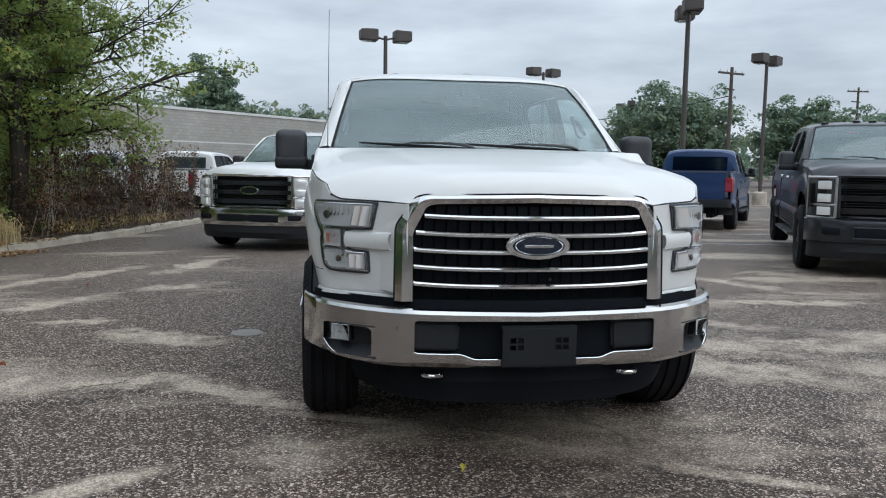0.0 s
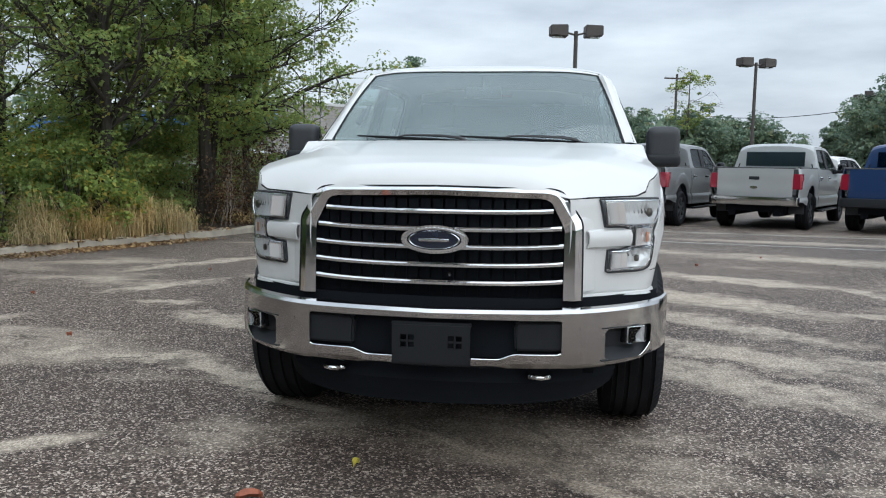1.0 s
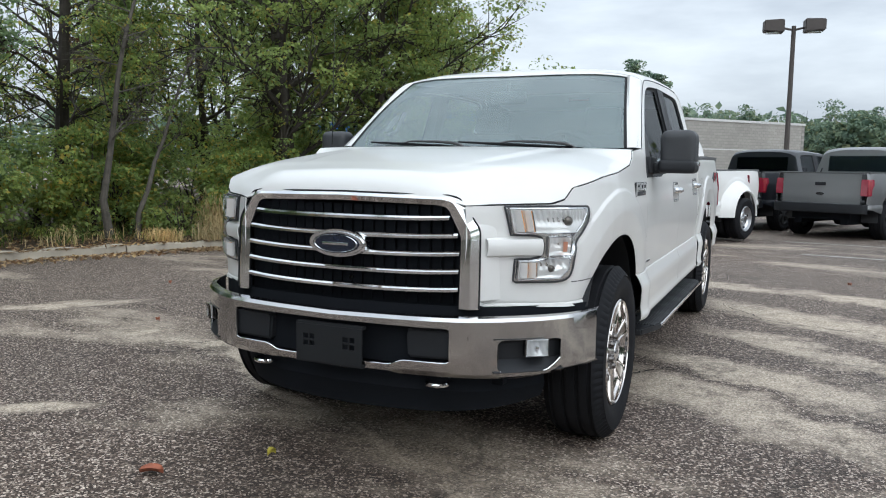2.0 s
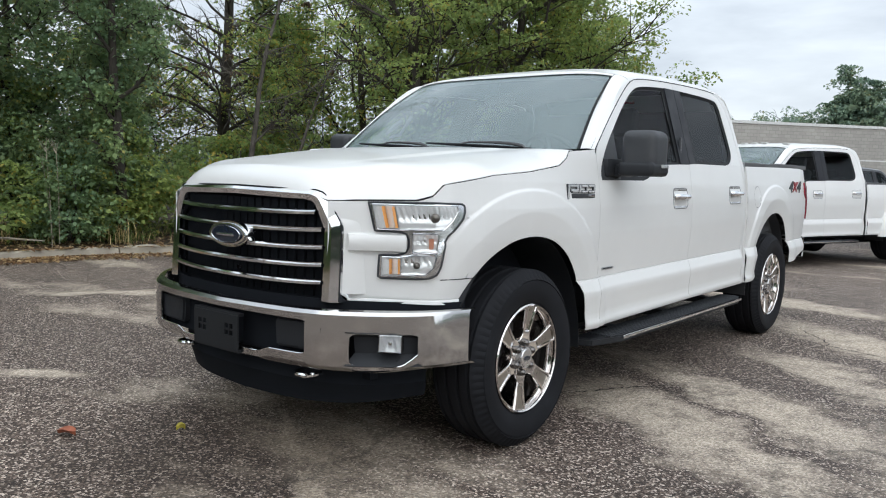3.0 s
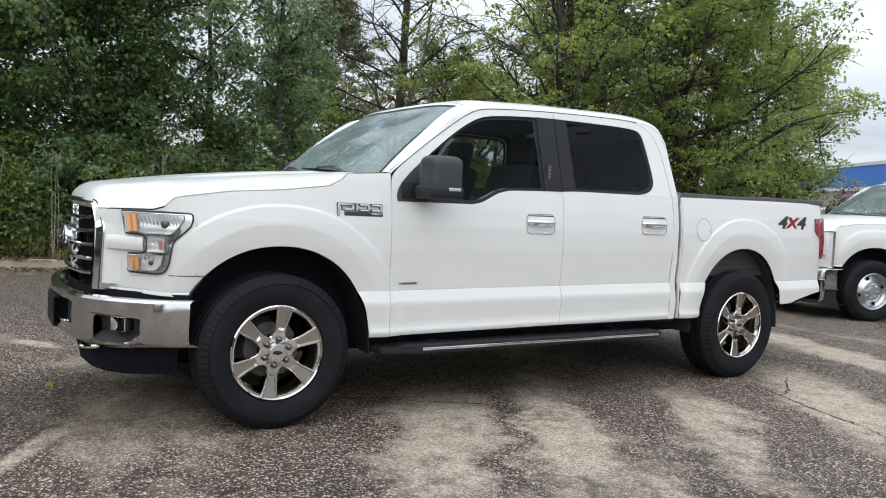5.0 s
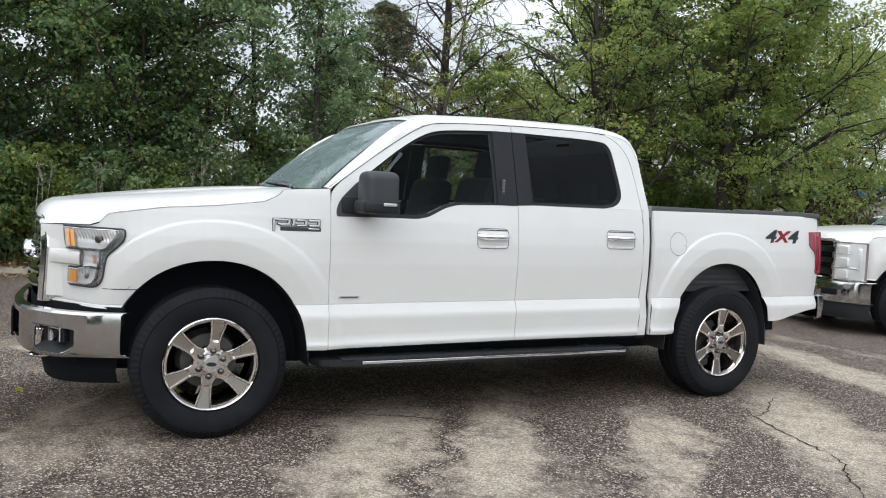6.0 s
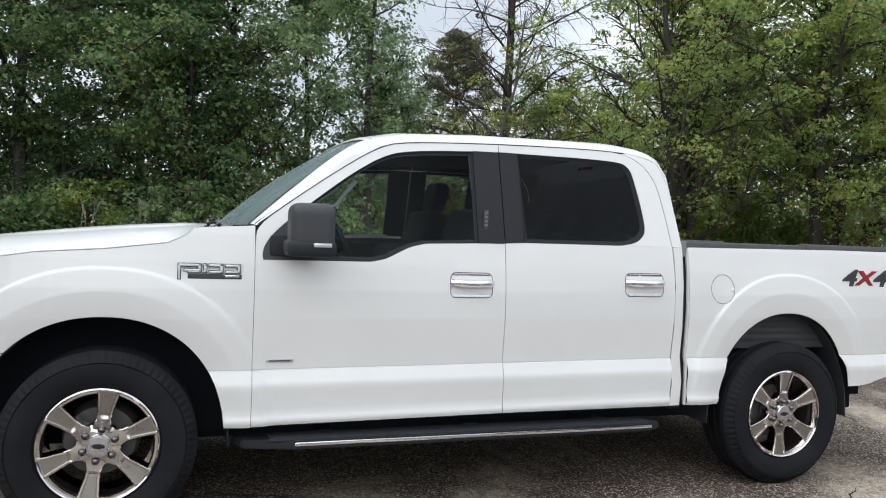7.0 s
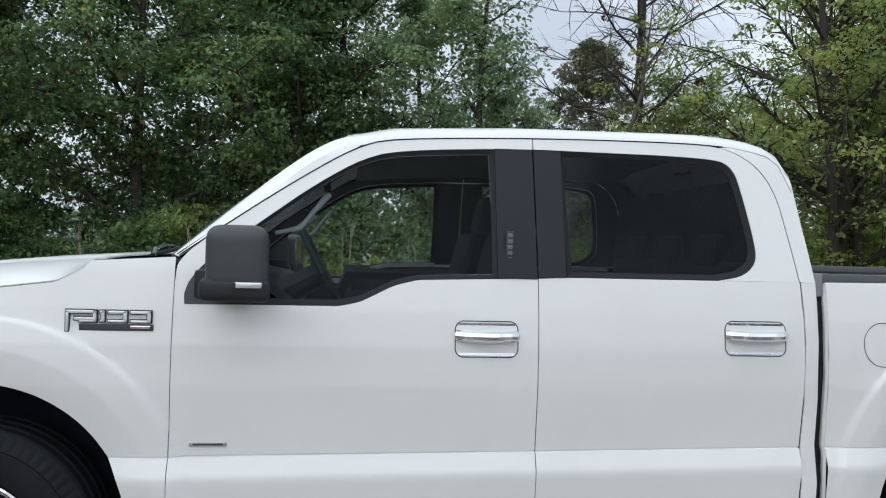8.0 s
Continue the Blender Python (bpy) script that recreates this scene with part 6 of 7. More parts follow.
def branches(base, height, spread, trunk_r, limbs, r, bare=False, start=0.22, lean=(0, 0), up=0.45):
    """Trunk, limbs and twigs as tubes, and the points where leaves grow."""
    shapes, tips = [], []
    base = np.array(base, float)
    steps = 9
    trunk = []
    wob = np.cumsum(r.normal(0, 0.05, (steps, 2)), 0)
    for i in range(steps):
        k = i / (steps - 1)
        trunk.append(base + np.array((lean[0] * k + wob[i, 0] * min(1, i), lean[1] * k + wob[i, 1] * min(1, i), height * 0.93 * k)))
    trunk[0] = trunk[0] - np.array((0, 0, 0.15))
    radii = [trunk_r * (1.25 if i == 0 else 1) * (1 - 0.86 * i / (steps - 1)) for i in range(steps)]
    shapes.append(tube([tuple(p) for p in trunk], radii, 9))
    for i in range(limbs):
        k = start + (0.97 - start) * (i + r.uniform(0, 0.9)) / limbs
        at = k * (steps - 1)
        lo = int(min(steps - 2, at))
        root = trunk[lo] + (trunk[lo + 1] - trunk[lo]) * (at - lo)
        az = i * 2.4 + r.uniform(-0.5, 0.5)
        reach = spread * (1.0 - 0.62 * ((k - 0.45) / 0.55) ** 2 if k > 0.45 else 0.75 + 0.55 * k) * r.uniform(0.75, 1.15)
        d = np.array((math.cos(az), math.sin(az), up + r.uniform(-0.15, 0.35) + 0.6 * max(0, k - 0.6)))
        d /= np.linalg.norm(d)
        pts, q, dd = [root], root.copy(), d.copy()
        seg = 6
        for s in range(seg):
            dd = dd + r.normal(0, 0.13, 3) + np.array((0, 0, 0.04 if not bare else -0.03))
            dd /= np.linalg.norm(dd)
            q = q + dd * reach / seg
            pts.append(q.copy())
        r0 = max(0.012, trunk_r * (1 - 0.86 * k) * (0.34 if bare else 0.55))
        shapes.append(tube([tuple(p) for p in pts], [r0 * (1 - 0.85 * s / seg) for s in range(seg + 1)], 6))
        for s in range(1, seg + 1):
            for t in range(3 if not bare else 2):
                d2 = dd + r.normal(0, 0.75, 3)
                d2 /= np.linalg.norm(d2)
                ln = reach * r.uniform(0.18, 0.42)
                a = pts[s] - (pts[s] - pts[s - 1]) * r.uniform(0, 1)
                m = a + d2 * ln * 0.5 + r.normal(0, 0.03, 3)
                e = a + d2 * ln + r.normal(0, 0.05, 3) - np.array((0, 0, 0.10 * ln))
                shapes.append(tube([tuple(a), tuple(m), tuple(e)], [r0 * 0.32 + 0.003, r0 * 0.2 + 0.002, 0.002], 3))
                tips += [m, e, a + d2 * ln * 0.75]
                if bare:
                    for _ in range(2):
                        d3 = d2 + r.normal(0, 0.8, 3)
                        d3 /= np.linalg.norm(d3)
                        e3 = m + d3 * ln * 0.55
                        shapes.append(tube([tuple(m), tuple(e3)], [0.004, 0.0015], 3))
                        tips.append(e3)
    tips += trunk[-2:]
    return joined(*shapes), np.array(tips)


def sprays(tips, count, clump, r, each=46):
    """Points of leaves in flattened pads about some of the tips, and the way out of each pad."""
    k = max(6, count // each)
    heads = tips[r.integers(0, len(tips), k)] + r.normal(0, clump * 0.35, (k, 3))
    wide = clump * r.uniform(0.55, 1.35, k)
    c = r.integers(0, k, count)
    u = unit(r.normal(size=(count, 3)) + np.array((0, 0, 0.55)))
    spots = heads[c] + u * (wide[c] * r.uniform(0.45, 1.0, count) ** 0.6)[:, None] * np.array((1.0, 1.0, 0.55))
    return spots, u


def tree(x, y, height, spread, trunk_r, count, size, leaf, bark, label, seed, limbs=16, start=0.22, clump=0.30, bare=False, group="trees behind the kerb", lean=(0, 0), z=None, name="tree", droop=0.5, stems=1):
    r = np.random.default_rng(seed)
    base_z = ground_z(x, y) + 0.10 if z is None else z
    close = -9 < y < 4 and x > -12
    count, size = int(count * (3.1 if close else 4.0)), size * (0.56 if close else 0.50)
    t = thing(name, label, "tree", group)
    for s in range(stems):
        off = (0, 0) if s == 0 else (r.uniform(-0.5, 0.5), r.uniform(-0.5, 0.5))
        ln = lean if s == 0 else (r.uniform(-1.2, 1.2), r.uniform(-1.2, 1.2))
        wood, tips = branches((x + off[0], y + off[1], base_z), height * (1 if s == 0 else r.uniform(0.75, 0.95)), spread, trunk_r * (1 if s == 0 else 0.7), limbs, r, bare, start, ln)
        part("trunk", wood, bark, t)
        spots, away = sprays(tips, count // stems, clump, r)
        spots[:, 2] = np.maximum(spots[:, 2], base_z + 0.15)
        leaves_at("crown", spots, size, leaf, t, droop, r=r, out=away)
    return t


def conifer(x, y, height, spread, count, size, leaf, label, seed):
    """A dense cone: drooping limbs in whorls, longest near the foot."""
    r = np.random.default_rng(seed)
    t = thing("tree", label, "tree", "trees behind the kerb")
    wood, tips = [tube([(x, y, -0.15), (x, y, height * 0.5), (x, y, height)], [0.13, 0.08, 0.01], 8)], []
    for i in range(150):
        k = (i + r.uniform(0, 1)) / 150
        az, reach = i * 2.4, spread * (1.0 - k) ** 0.8 * r.uniform(0.72, 1.08) * min(1.0, 0.45 + 3 * k) + 0.06
        root = np.array((x, y, 0.3 + (height - 0.3) * k))
        way = np.array((math.cos(az), math.sin(az), 0.25))
        pts = [root + way * reach * f + np.array((0, 0, -0.28 * reach * f * f)) for f in (0.0, 0.5, 1.0)]
        wood.append(tube([tuple(p) for p in pts], [0.018, 0.010, 0.003], 4))
        tips += [root + way * reach * f + r.normal(0, 0.05, 3) for f in (0.35, 0.6, 0.8, 0.95, 1.0)]
    part("trunk", joined(*wood), BARK, t)
    spots, away = sprays(np.array(tips), count, 0.24, r)
    leaves_at("crown", spots, size, leaf, t, 0.6, slim=0.4, r=r, out=away)
    return t


def shrub(x, y, w, h, count, size, leaf, label, seed, group="undergrowth behind the kerb", name="shrub", base=None):
    """A dense bush: stems fanning out, leaves in clumps over an uneven outline."""
    r = np.random.default_rng(seed)
    z0 = (ground_z(x, y) + 0.12) if base is None else base
    count, size = int(count * 3.0), size * 0.56
    t = thing(name, label, "shrub", group)
    stems, heads = [], []
    for i in range(9):
        az, tilt = r.uniform(0, 6.28), r.uniform(0.1, 0.9)
        e = np.array((x + math.cos(az) * w * tilt * 0.8, y + math.sin(az) * w * tilt * 0.8, z0 + h * (1 - 0.35 * tilt) * r.uniform(0.75, 1.0)))
        m = np.array((x, y, z0)) * 0.5 + e * 0.5 + r.normal(0, 0.08, 3)
        stems.append(tube([(x + r.normal(0, 0.08), y + r.normal(0, 0.08), z0 - 0.05), tuple(m), tuple(e)], [0.022, 0.014, 0.004], 5))
    part("stem", joined(*stems), BARK, t)
    k = max(20, count // 60)
    u = r.normal(size=(k, 3))
    u = unit(u) * (r.uniform(0.25, 1.0, k) ** 0.45)[:, None]
    c = np.array((x, y, z0 + h * 0.48)) + u * np.array((w, w, h * 0.52)) + r.normal(0, 0.08, (k, 3))
    spots, away = sprays(c, count, 0.26, r, 50)
    spots[:, 2] = np.maximum(spots[:, 2], z0 + 0.04)
    leaves_at("foliage", spots, size, leaf, t, 0.35, r=r, out=away)
    return t


DARK_TREE = "leafy dark green tree in dense woods behind the kerb"
MID_TREE = "tall leafy green tree overhanging the car park kerb"
tree(-6.6, 11.1, 8.7, 3.05, 0.15, 18000, 0.15, LEAF_MID, BARK, MID_TREE, 11, 20, 0.24, 0.30, stems=2)
tree(-7.5, 8.7, 8.8, 2.5, 0.15, 6200, 0.15, LEAF_MID, BARK, "tall green tree with upright forking stems and yellow leaves", 12, 20, 0.2, 0.32, stems=3)
tree(-11.0, 6.85, 11.0, 2.7, 0.145, 460, 0.12, LEAF_RUST, BARK, "nearly bare tree with dark trunk and thin dead limbs", 13, 54, 0.14, 0.15, bare=True, lean=(0.1, 0.1))
tree(-8.35, 5.55, 5.6, 1.5, 0.065, 260, 0.10, LEAF_YELLOW, BARK_GREY, "thin bare grey sapling leaning beside the kerb", 14, 12, 0.25, 0.12, bare=True, lean=(0.5, 0.3))
tree(-8.2, 5.95, 3.6, 0.9, 0.05, 60, 0.10, LEAF_YELLOW, BARK_GREY, "thin dead sapling stripped of leaves", 15, 7, 0.4, 0.10, bare=True, lean=(0.4, 0.9))
conifer(-19.4, 8.7, 7.7, 4.6, 56000, 0.11, LEAF_CONE, "dense brown-green cone-shaped evergreen tree", 16)
tree(-10.9, 2.7, 6.6, 1.5, 0.10, 5500, 0.15, LEAF_BLUE, BARK, "grey-green leafy tree in the woods", 28, 18, 0.10, 0.32)
tree(-10.2, 4.2, 4.9, 1.1, 0.07, 3600, 0.13, LEAF_BLUE, BARK, "grey-green leafy tree in the woods", 29, 16, 0.10, 0.28)
tree(-10.8, 1.2, 8.8, 2.2, 0.12, 7500, 0.15, LEAF_BLUE, BARK, "grey-green leafy tree in the woods", 26, 18, 0.10, 0.35)
tree(-8.9, 3.5, 8.2, 1.15, 0.09, 4600, 0.13, LEAF_BLUE, BARK, "grey-green leafy tree in the woods", 17, 18, 0.12, 0.32)
tree(-10.5, 0.3, 7.0, 2.3, 0.13, 12000, 0.155, LEAF_DARK, BARK, DARK_TREE, 18, 18, 0.10, 0.35)
tree(-10.8, -2.3, 8.6, 2.7, 0.14, 14500, 0.16, LEAF_DARK, BARK, DARK_TREE, 19, 20, 0.08, 0.36)
tree(-10.9, -5.2, 9.2, 2.8, 0.15, 14500, 0.16, LEAF_DARK, BARK, DARK_TREE, 20, 20, 0.08, 0.36)
tree(-11.0, -8.6, 9.0, 3.0, 0.15, 4500, 0.22, LEAF_DARK, BARK, DARK_TREE, 21, 18, 0.08, 0.38)
tree(-9.9, 7.4, 4.8, 1.6, 0.08, 4000, 0.13, LEAF_YELLOW, BARK, "yellowing young tree among the woods", 22, 16, 0.1, 0.3)
tree(-6.9, 14.2, 6.6, 1.8, 0.11, 2600, 0.15, LEAF_MID, BARK, MID_TREE, 23, 16, 0.25, 0.34)
tree(-9.4, 11.6, 9.0, 2.6, 0.13, 4600, 0.17, LEAF_MID, BARK, DARK_TREE, 24, 18, 0.22, 0.36)
tree(-8.8, 17.6, 6.2, 2.2, 0.12, 6500, 0.16, LEAF_MID, BARK, MID_TREE, 25, 18, 0.08, 0.36)
tree(-9.3, 13.8, 6.4, 2.2, 0.11, 7500, 0.16, LEAF_MID, BARK, DARK_TREE, 27, 18, 0.05, 0.36)
for i, (x, y, w, h) in enumerate(((-8.7, 16.9, 1.2, 2.9), (-9.3, 18.6, 1.3, 3.0), (-9.0, 15.2, 1.0, 2.4))):
    shrub(x, y, w, h, 2000, 0.14, LEAF_MID, "dense green undergrowth at the edge of the woods", 470 + i)
# deeper in the wood
deep = [(-14.5, 16.0, 9.0), (-13.5, 10.5, 4.4), (-16.5, 13.5, 5.0), (-17.5, 8.5, 4.0), (-14.0, -0.6, 8.6), (-15.5, -2.5, 9.5), (-15.0, -7.0, 10.0), (-15.5, -12.0, 10.0), (-11.5, -12.5, 9.5), (-13.0, 13.0, 8.4)]
for i, (x, y, h) in enumerate(deep):
    tree(x, y, h, 3.0, 0.13, 1600 if y < -6 else 4300 if y < 4 else 2300, 0.30 if y < -6 else 0.22, LEAF_DARK if y < 4 else (LEAF_MID, LEAF_YELLOW)[i % 2], BARK, "tree deeper in the woods", 40 + i, 16, 0.10, 0.5, z=0.0)
# undergrowth
k = 0
for y in np.arange(-11.0, 13.0, 0.85):
    p = min(kerb_line, key=lambda q: abs(q.y - y))
    for back, hh in ((1.25, 1.7), (2.5, 2.7)):
        if y > 9.4:
            shrub(min(-8.5, p.x - 2.4) - 0.4 * (back > 2), y, 0.95, 1.9 if back < 2 else 2.6, 1300, 0.135, LEAF_MID, "dense green undergrowth at the edge of the woods", 400 + k)
            k += 1
            continue
        if back == 1.25 and (3.6 < y < 7.6 or y > 9.0):
            if k % 2:
                k += 1
                continue
            hh = 0.9
        if back == 2.5 and 3.6 < y < 8.6:
            hh = 1.6
        if back == 1.25 and 4.2 < y < 6.8:
            k += 1
            continue
        lf = LEAF_DARK if y < -1.5 else (LEAF_MID, LEAF_MID, LEAF_BLUE)[k % 3] if y < 3.5 else (LEAF_MID, LEAF_YELLOW, LEAF_YELLOW)[k % 3]
        shrub(p.x - back - 0.3 * math.sin(k * 2.1), y + 0.3 * math.sin(k), 0.85 + 0.2 * math.sin(k * 1.3), hh * (1 + 0.25 * math.sin(k * 3.7)), 1700 if hh > 1 else 600, 0.135, lf, "dense green undergrowth at the edge of the woods" if lf is not LEAF_YELLOW else "yellowing undergrowth at the edge of the woods", 100 + k)
        k += 1


# ---- grass, weeds and litter ----
def blades(name, spots, height, width, material, label, lean=0.35):
    n = len(spots)
    way = unit(np.column_stack((rng.normal(0, lean, n), rng.normal(0, lean, n), np.ones(n))))
    wide = unit(np.cross(way, rng.normal(size=(n, 3))))
    ln = height * rng.uniform(0.45, 1.2, n)
    ob = leaf_mesh(name, spots + way * ln[:, None] * 0.5, way, wide, np.cross(wide, way), ln, np.full(n, width) * rng.uniform(0.6, 1.4, n), material)
    return tagged(ob, label, "grass", kind="stuff")


def verge_spots(n, y0, y1, d0, d1, power=1.0):
    y = rng.uniform(y0, y1, n)
    d = d0 + (d1 - d0) * rng.uniform(0, 1, n) ** power
    ky, kx = np.array([p.y for p in kerb_line])[::-1], np.array([p.x for p in kerb_line])[::-1]
    x = np.interp(y, ky, kx) - d
    z = np.array([ground_z(a, b) for a, b in zip(np.interp(y, ky, kx), y)]) + 0.11 + 0.07 * np.clip(d / 4, 0, 1)
    return np.column_stack((x, y, z))


def tufted(spots, r=0.16, many=26):
    c = spots[rng.integers(0, len(spots), len(spots) * many)]
    return c + np.column_stack((rng.normal(0, r, len(c)), rng.normal(0, r, len(c)), np.zeros(len(c))))


def arching_grass(spots, heights, many, spread, label):
    """Blades that rise from the tufts' feet and bow over at their tips, four joints each."""
    c = np.repeat(np.arange(len(spots)), many)
    n = len(c)
    turn, reach = rng.uniform(0, 2 * math.pi, n), rng.uniform(0.2, 1.0, n)
    tall = heights[c] * rng.uniform(0.35, 1.1, n) * (1 - 0.35 * reach)
    away = np.column_stack((np.cos(turn), np.sin(turn), np.zeros(n)))
    wide = np.column_stack((-np.sin(turn), np.cos(turn), np.zeros(n))) * (0.0048 * rng.uniform(0.6, 1.5, n))[:, None]
    foot = spots[c] + np.column_stack((rng.normal(0, spread, n), rng.normal(0, spread, n), np.zeros(n)))
    rows = []
    for k in (0.0, 0.4, 0.72, 0.9, 1.0):
        up = tall * (math.sin(k * 2.0) / math.sin(1.57) if k < 0.79 else 1.0 - 1.1 * reach * (k - 0.785) * 2)
        mid = foot + away * (reach * heights[c] * 0.75 * k ** 2)[:, None]
        mid[:, 2] += up
        w = wide * (1.0 - 0.75 * k)
        rows += [mid - w, mid + w]
    co = np.stack(rows, 1).reshape(-1, 3)
    base = np.arange(n)[:, None] * 10
    quads = np.concatenate([base + np.array((2 * k, 2 * k + 1, 2 * k + 3, 2 * k + 2)) for k in range(4)])
    me = bpy.data.meshes.new("dry_grass")
    me.from_pydata(co.tolist(), [], quads.tolist())
    me.materials.append(STRAW)
    return tagged(new("dry_grass", me), label, "grass", kind="stuff")


spots = verge_spots(34, 5.7, 9.3, 0.15, 0.8)
near = spots[:, 1][:, None] - np.array((7.0, 8.2, 8.9))
heights = 0.24 + (np.exp(-(near / np.array((0.4, 0.35, 0.4))) ** 2) * np.array((0.90, 0.80, 0.45))).sum(1) * rng.uniform(0.7, 1.05, 34)
arching_grass(spots, heights, 95, 0.10, "tall tufts of dry straw-coloured grass along the kerb")
spots = verge_spots(34, -12, 5.4, 0.35, 1.3)
arching_grass(spots, rng.uniform(0.2, 0.5, 34), 40, 0.12, "short dry grass along the kerb")
blades("dry_grass", tufted(verge_spots(30, 10.8, 15, 0.3, 1.2)), 0.26, 0.010, STRAW, "dry grass below the weeds")
blades("green_grass", tufted(verge_spots(240, -12, 12, 0.3, 3.0)), 0.26, 0.012, GRASS, "green weeds on the verge")
lit = verge_spots(9000, -14, 10, -0.02, 2.2, 1.6)
lit[:, 2] += 0.01
n = len(lit)
litter = leaf_mesh("leaf_litter", lit, unit(np.column_stack((rng.normal(size=(n, 2)), rng.normal(0, 0.25, n)))), unit(np.cross(np.column_stack((np.zeros((n, 2)), np.ones(n))), rng.normal(size=(n, 3)))), np.tile(np.array((0, 0, 1.0)), (n, 1)), 0.08 * rng.uniform(0.6, 1.3, n), 0.055 * rng.uniform(0.6, 1.3, n), LEAF_LITTER)
tagged(litter, "brown fallen leaves on the verge", "leaves", kind="stuff")
gut = verge_spots(11000, -10, 9, -0.70, -0.01, 0.55)
gut[:, 0] += 0.0
gut[:, 2] = np.array([ground_z(a, b) for a, b in gut[:, :2]]) + 0.018
gut = gut[rng.uniform(0, 1, len(gut)) < 0.35 + 0.65 * (np.sin(gut[:, 1] * 1.1) > -0.2)]
n = len(gut)
gutter = leaf_mesh("gutter_leaves", gut, unit(np.column_stack((rng.normal(size=(n, 2)), rng.normal(0, 0.45, n)))), unit(np.cross(np.column_stack((np.zeros((n, 2)), np.ones(n))), rng.normal(size=(n, 3)))), np.tile(np.array((0, 0, 1.0)), (n, 1)), 0.075 * rng.uniform(0.5, 1.3, n), 0.05 * rng.uniform(0.6, 1.3, n), LEAF_LITTER)
tagged(gutter, "brown leaves blown against the kerb", "leaves", kind="stuff")

# tall dead weeds with dark seed heads along the far kerb
for i in range(20):
    r = np.random.default_rng(300 + i)
    y = 10.6 + 6.6 * (i / 20) + r.uniform(-0.2, 0.2)
    p = min(kerb_line, key=lambda q: abs(q.y - y))
    x = p.x - 0.45 - (i % 3) * 0.55 - r.uniform(0, 0.25)
    z0 = ground_z(p.x, p.y) + 0.1
    h = 1.25 + 0.75 * r.uniform() + (0.25 if 4 < i < 16 else 0)
    wd = thing("dead_weed", "tall dead brown weed with dark seed heads", "weed", "dead weeds along the kerb")
    stems, tips = [], []
    for s in range(9):
        a, t = r.uniform(0, 6.28), r.uniform(0.05, 0.38)
        top = np.array((x + math.cos(a) * t, y + math.sin(a) * t, z0 + h * r.uniform(0.6, 1.0)))
        foot = np.array((x + r.normal(0, 0.12), y + r.normal(0, 0.12), z0 - 0.03))
        stems.append(tube([tuple(foot), tuple((foot + top) / 2 + r.normal(0, 0.03, 3)), tuple(top)], [0.006, 0.005, 0.002], 4))
        for _ in range(5):
            kk = r.uniform(0.45, 1.0)
            b = foot + (top - foot) * kk
            e = b + np.array((r.normal(0, 0.12), r.normal(0, 0.12), r.uniform(0.05, 0.18)))
            stems.append(tube([tuple(b), tuple(e)], [0.003, 0.0015], 3))
            tips += [e, (b + e) / 2]
        tips.append(top)
    part("stem", joined(*stems), DEAD_WOOD if i % 4 == 0 else BARK_GREY, wd)
    tips = np.array(tips)
    n = 430
    spots = tips[r.integers(0, len(tips), n)] + r.normal(0, 0.045, (n, 3))
    low = np.column_stack((x + r.normal(0, 0.26, n), y + r.normal(0, 0.26, n), z0 + h * 0.45 * r.uniform(0, 1, n)))
    leaves_at("seed_head", np.vstack((spots, low)), 0.055, LEAF_RUST, wd, 0.4, r=r)
# single pale stalks that stand before the hedge
for i, (x, y, h) in enumerate(((-8.95, -1.15, 1.9), (-8.9, -0.2, 1.75), (-8.9, 1.35, 1.85), (-8.75, 2.4, 1.6), (-9.0, -2.6, 1.6))):
    r = np.random.default_rng(500 + i)
    st = thing("dry_stalk", "pale dry weed stalk with forked top", "weed", "dry stalks")
    z0 = ground_z(x, y) + 0.1
    sh = []
    for s in range(3):
        a = np.array((x + r.normal(0, 0.05), y + r.normal(0, 0.05), z0 - 0.03))
        b = a + np.array((r.normal(0, 0.10), r.normal(0, 0.10), h * r.uniform(0.8, 1.0)))
        sh.append(tube([tuple(a), tuple((a + b) / 2 + r.normal(0, 0.02, 3)), tuple(b)], [0.008, 0.006, 0.004], 4))
        for _ in range(4):
            e = b + np.array((r.normal(0, 0.06), r.normal(0, 0.06), r.uniform(0.0, 0.12)))
            sh.append(tube([tuple(b - np.array((0, 0, 0.15))), tuple(e)], [0.004, 0.003], 3))
    part("stalk", joined(*sh), DEAD_WOOD, st)
# a fallen dead branch on the verge
fb = thing("fallen_branch", "pale fallen branch lying on the verge", "branch")
part("branch_wood", joined(tube([(-9.6, 0.9, 0.22), (-9.0, 1.6, 0.14), (-8.75, 2.2, 0.08)], [0.03, 0.025, 0.01], 6), tube([(-9.3, 1.25, 0.18), (-9.2, 1.9, 0.35)], [0.016, 0.005], 5)), DEAD_WOOD, fb)


# ---- fallen leaves and marks near the pickup ----
def curled_leaf(name, x, y, size, turn, material, label):
    rows = []
    for i in range(7):
        k = i / 6
        w = size * 0.32 * math.sin(math.pi * (0.08 + 0.9 * k)) * (1 + 0.25 * math.sin(9 * k))
        rows.append([((k - 0.5) * size, u * w, 0.006 + 0.022 * abs(u) ** 1.5 + 0.012 * math.sin(3 * k)) for u in (-1, -0.5, 0, 0.5, 1)])
    ob = part(name, moved(grid(rows), pose(x, y, ground_z(x, y), 0, 0, turn)), material, None, solid=0.001)
    return tagged(ob, label, "leaf")


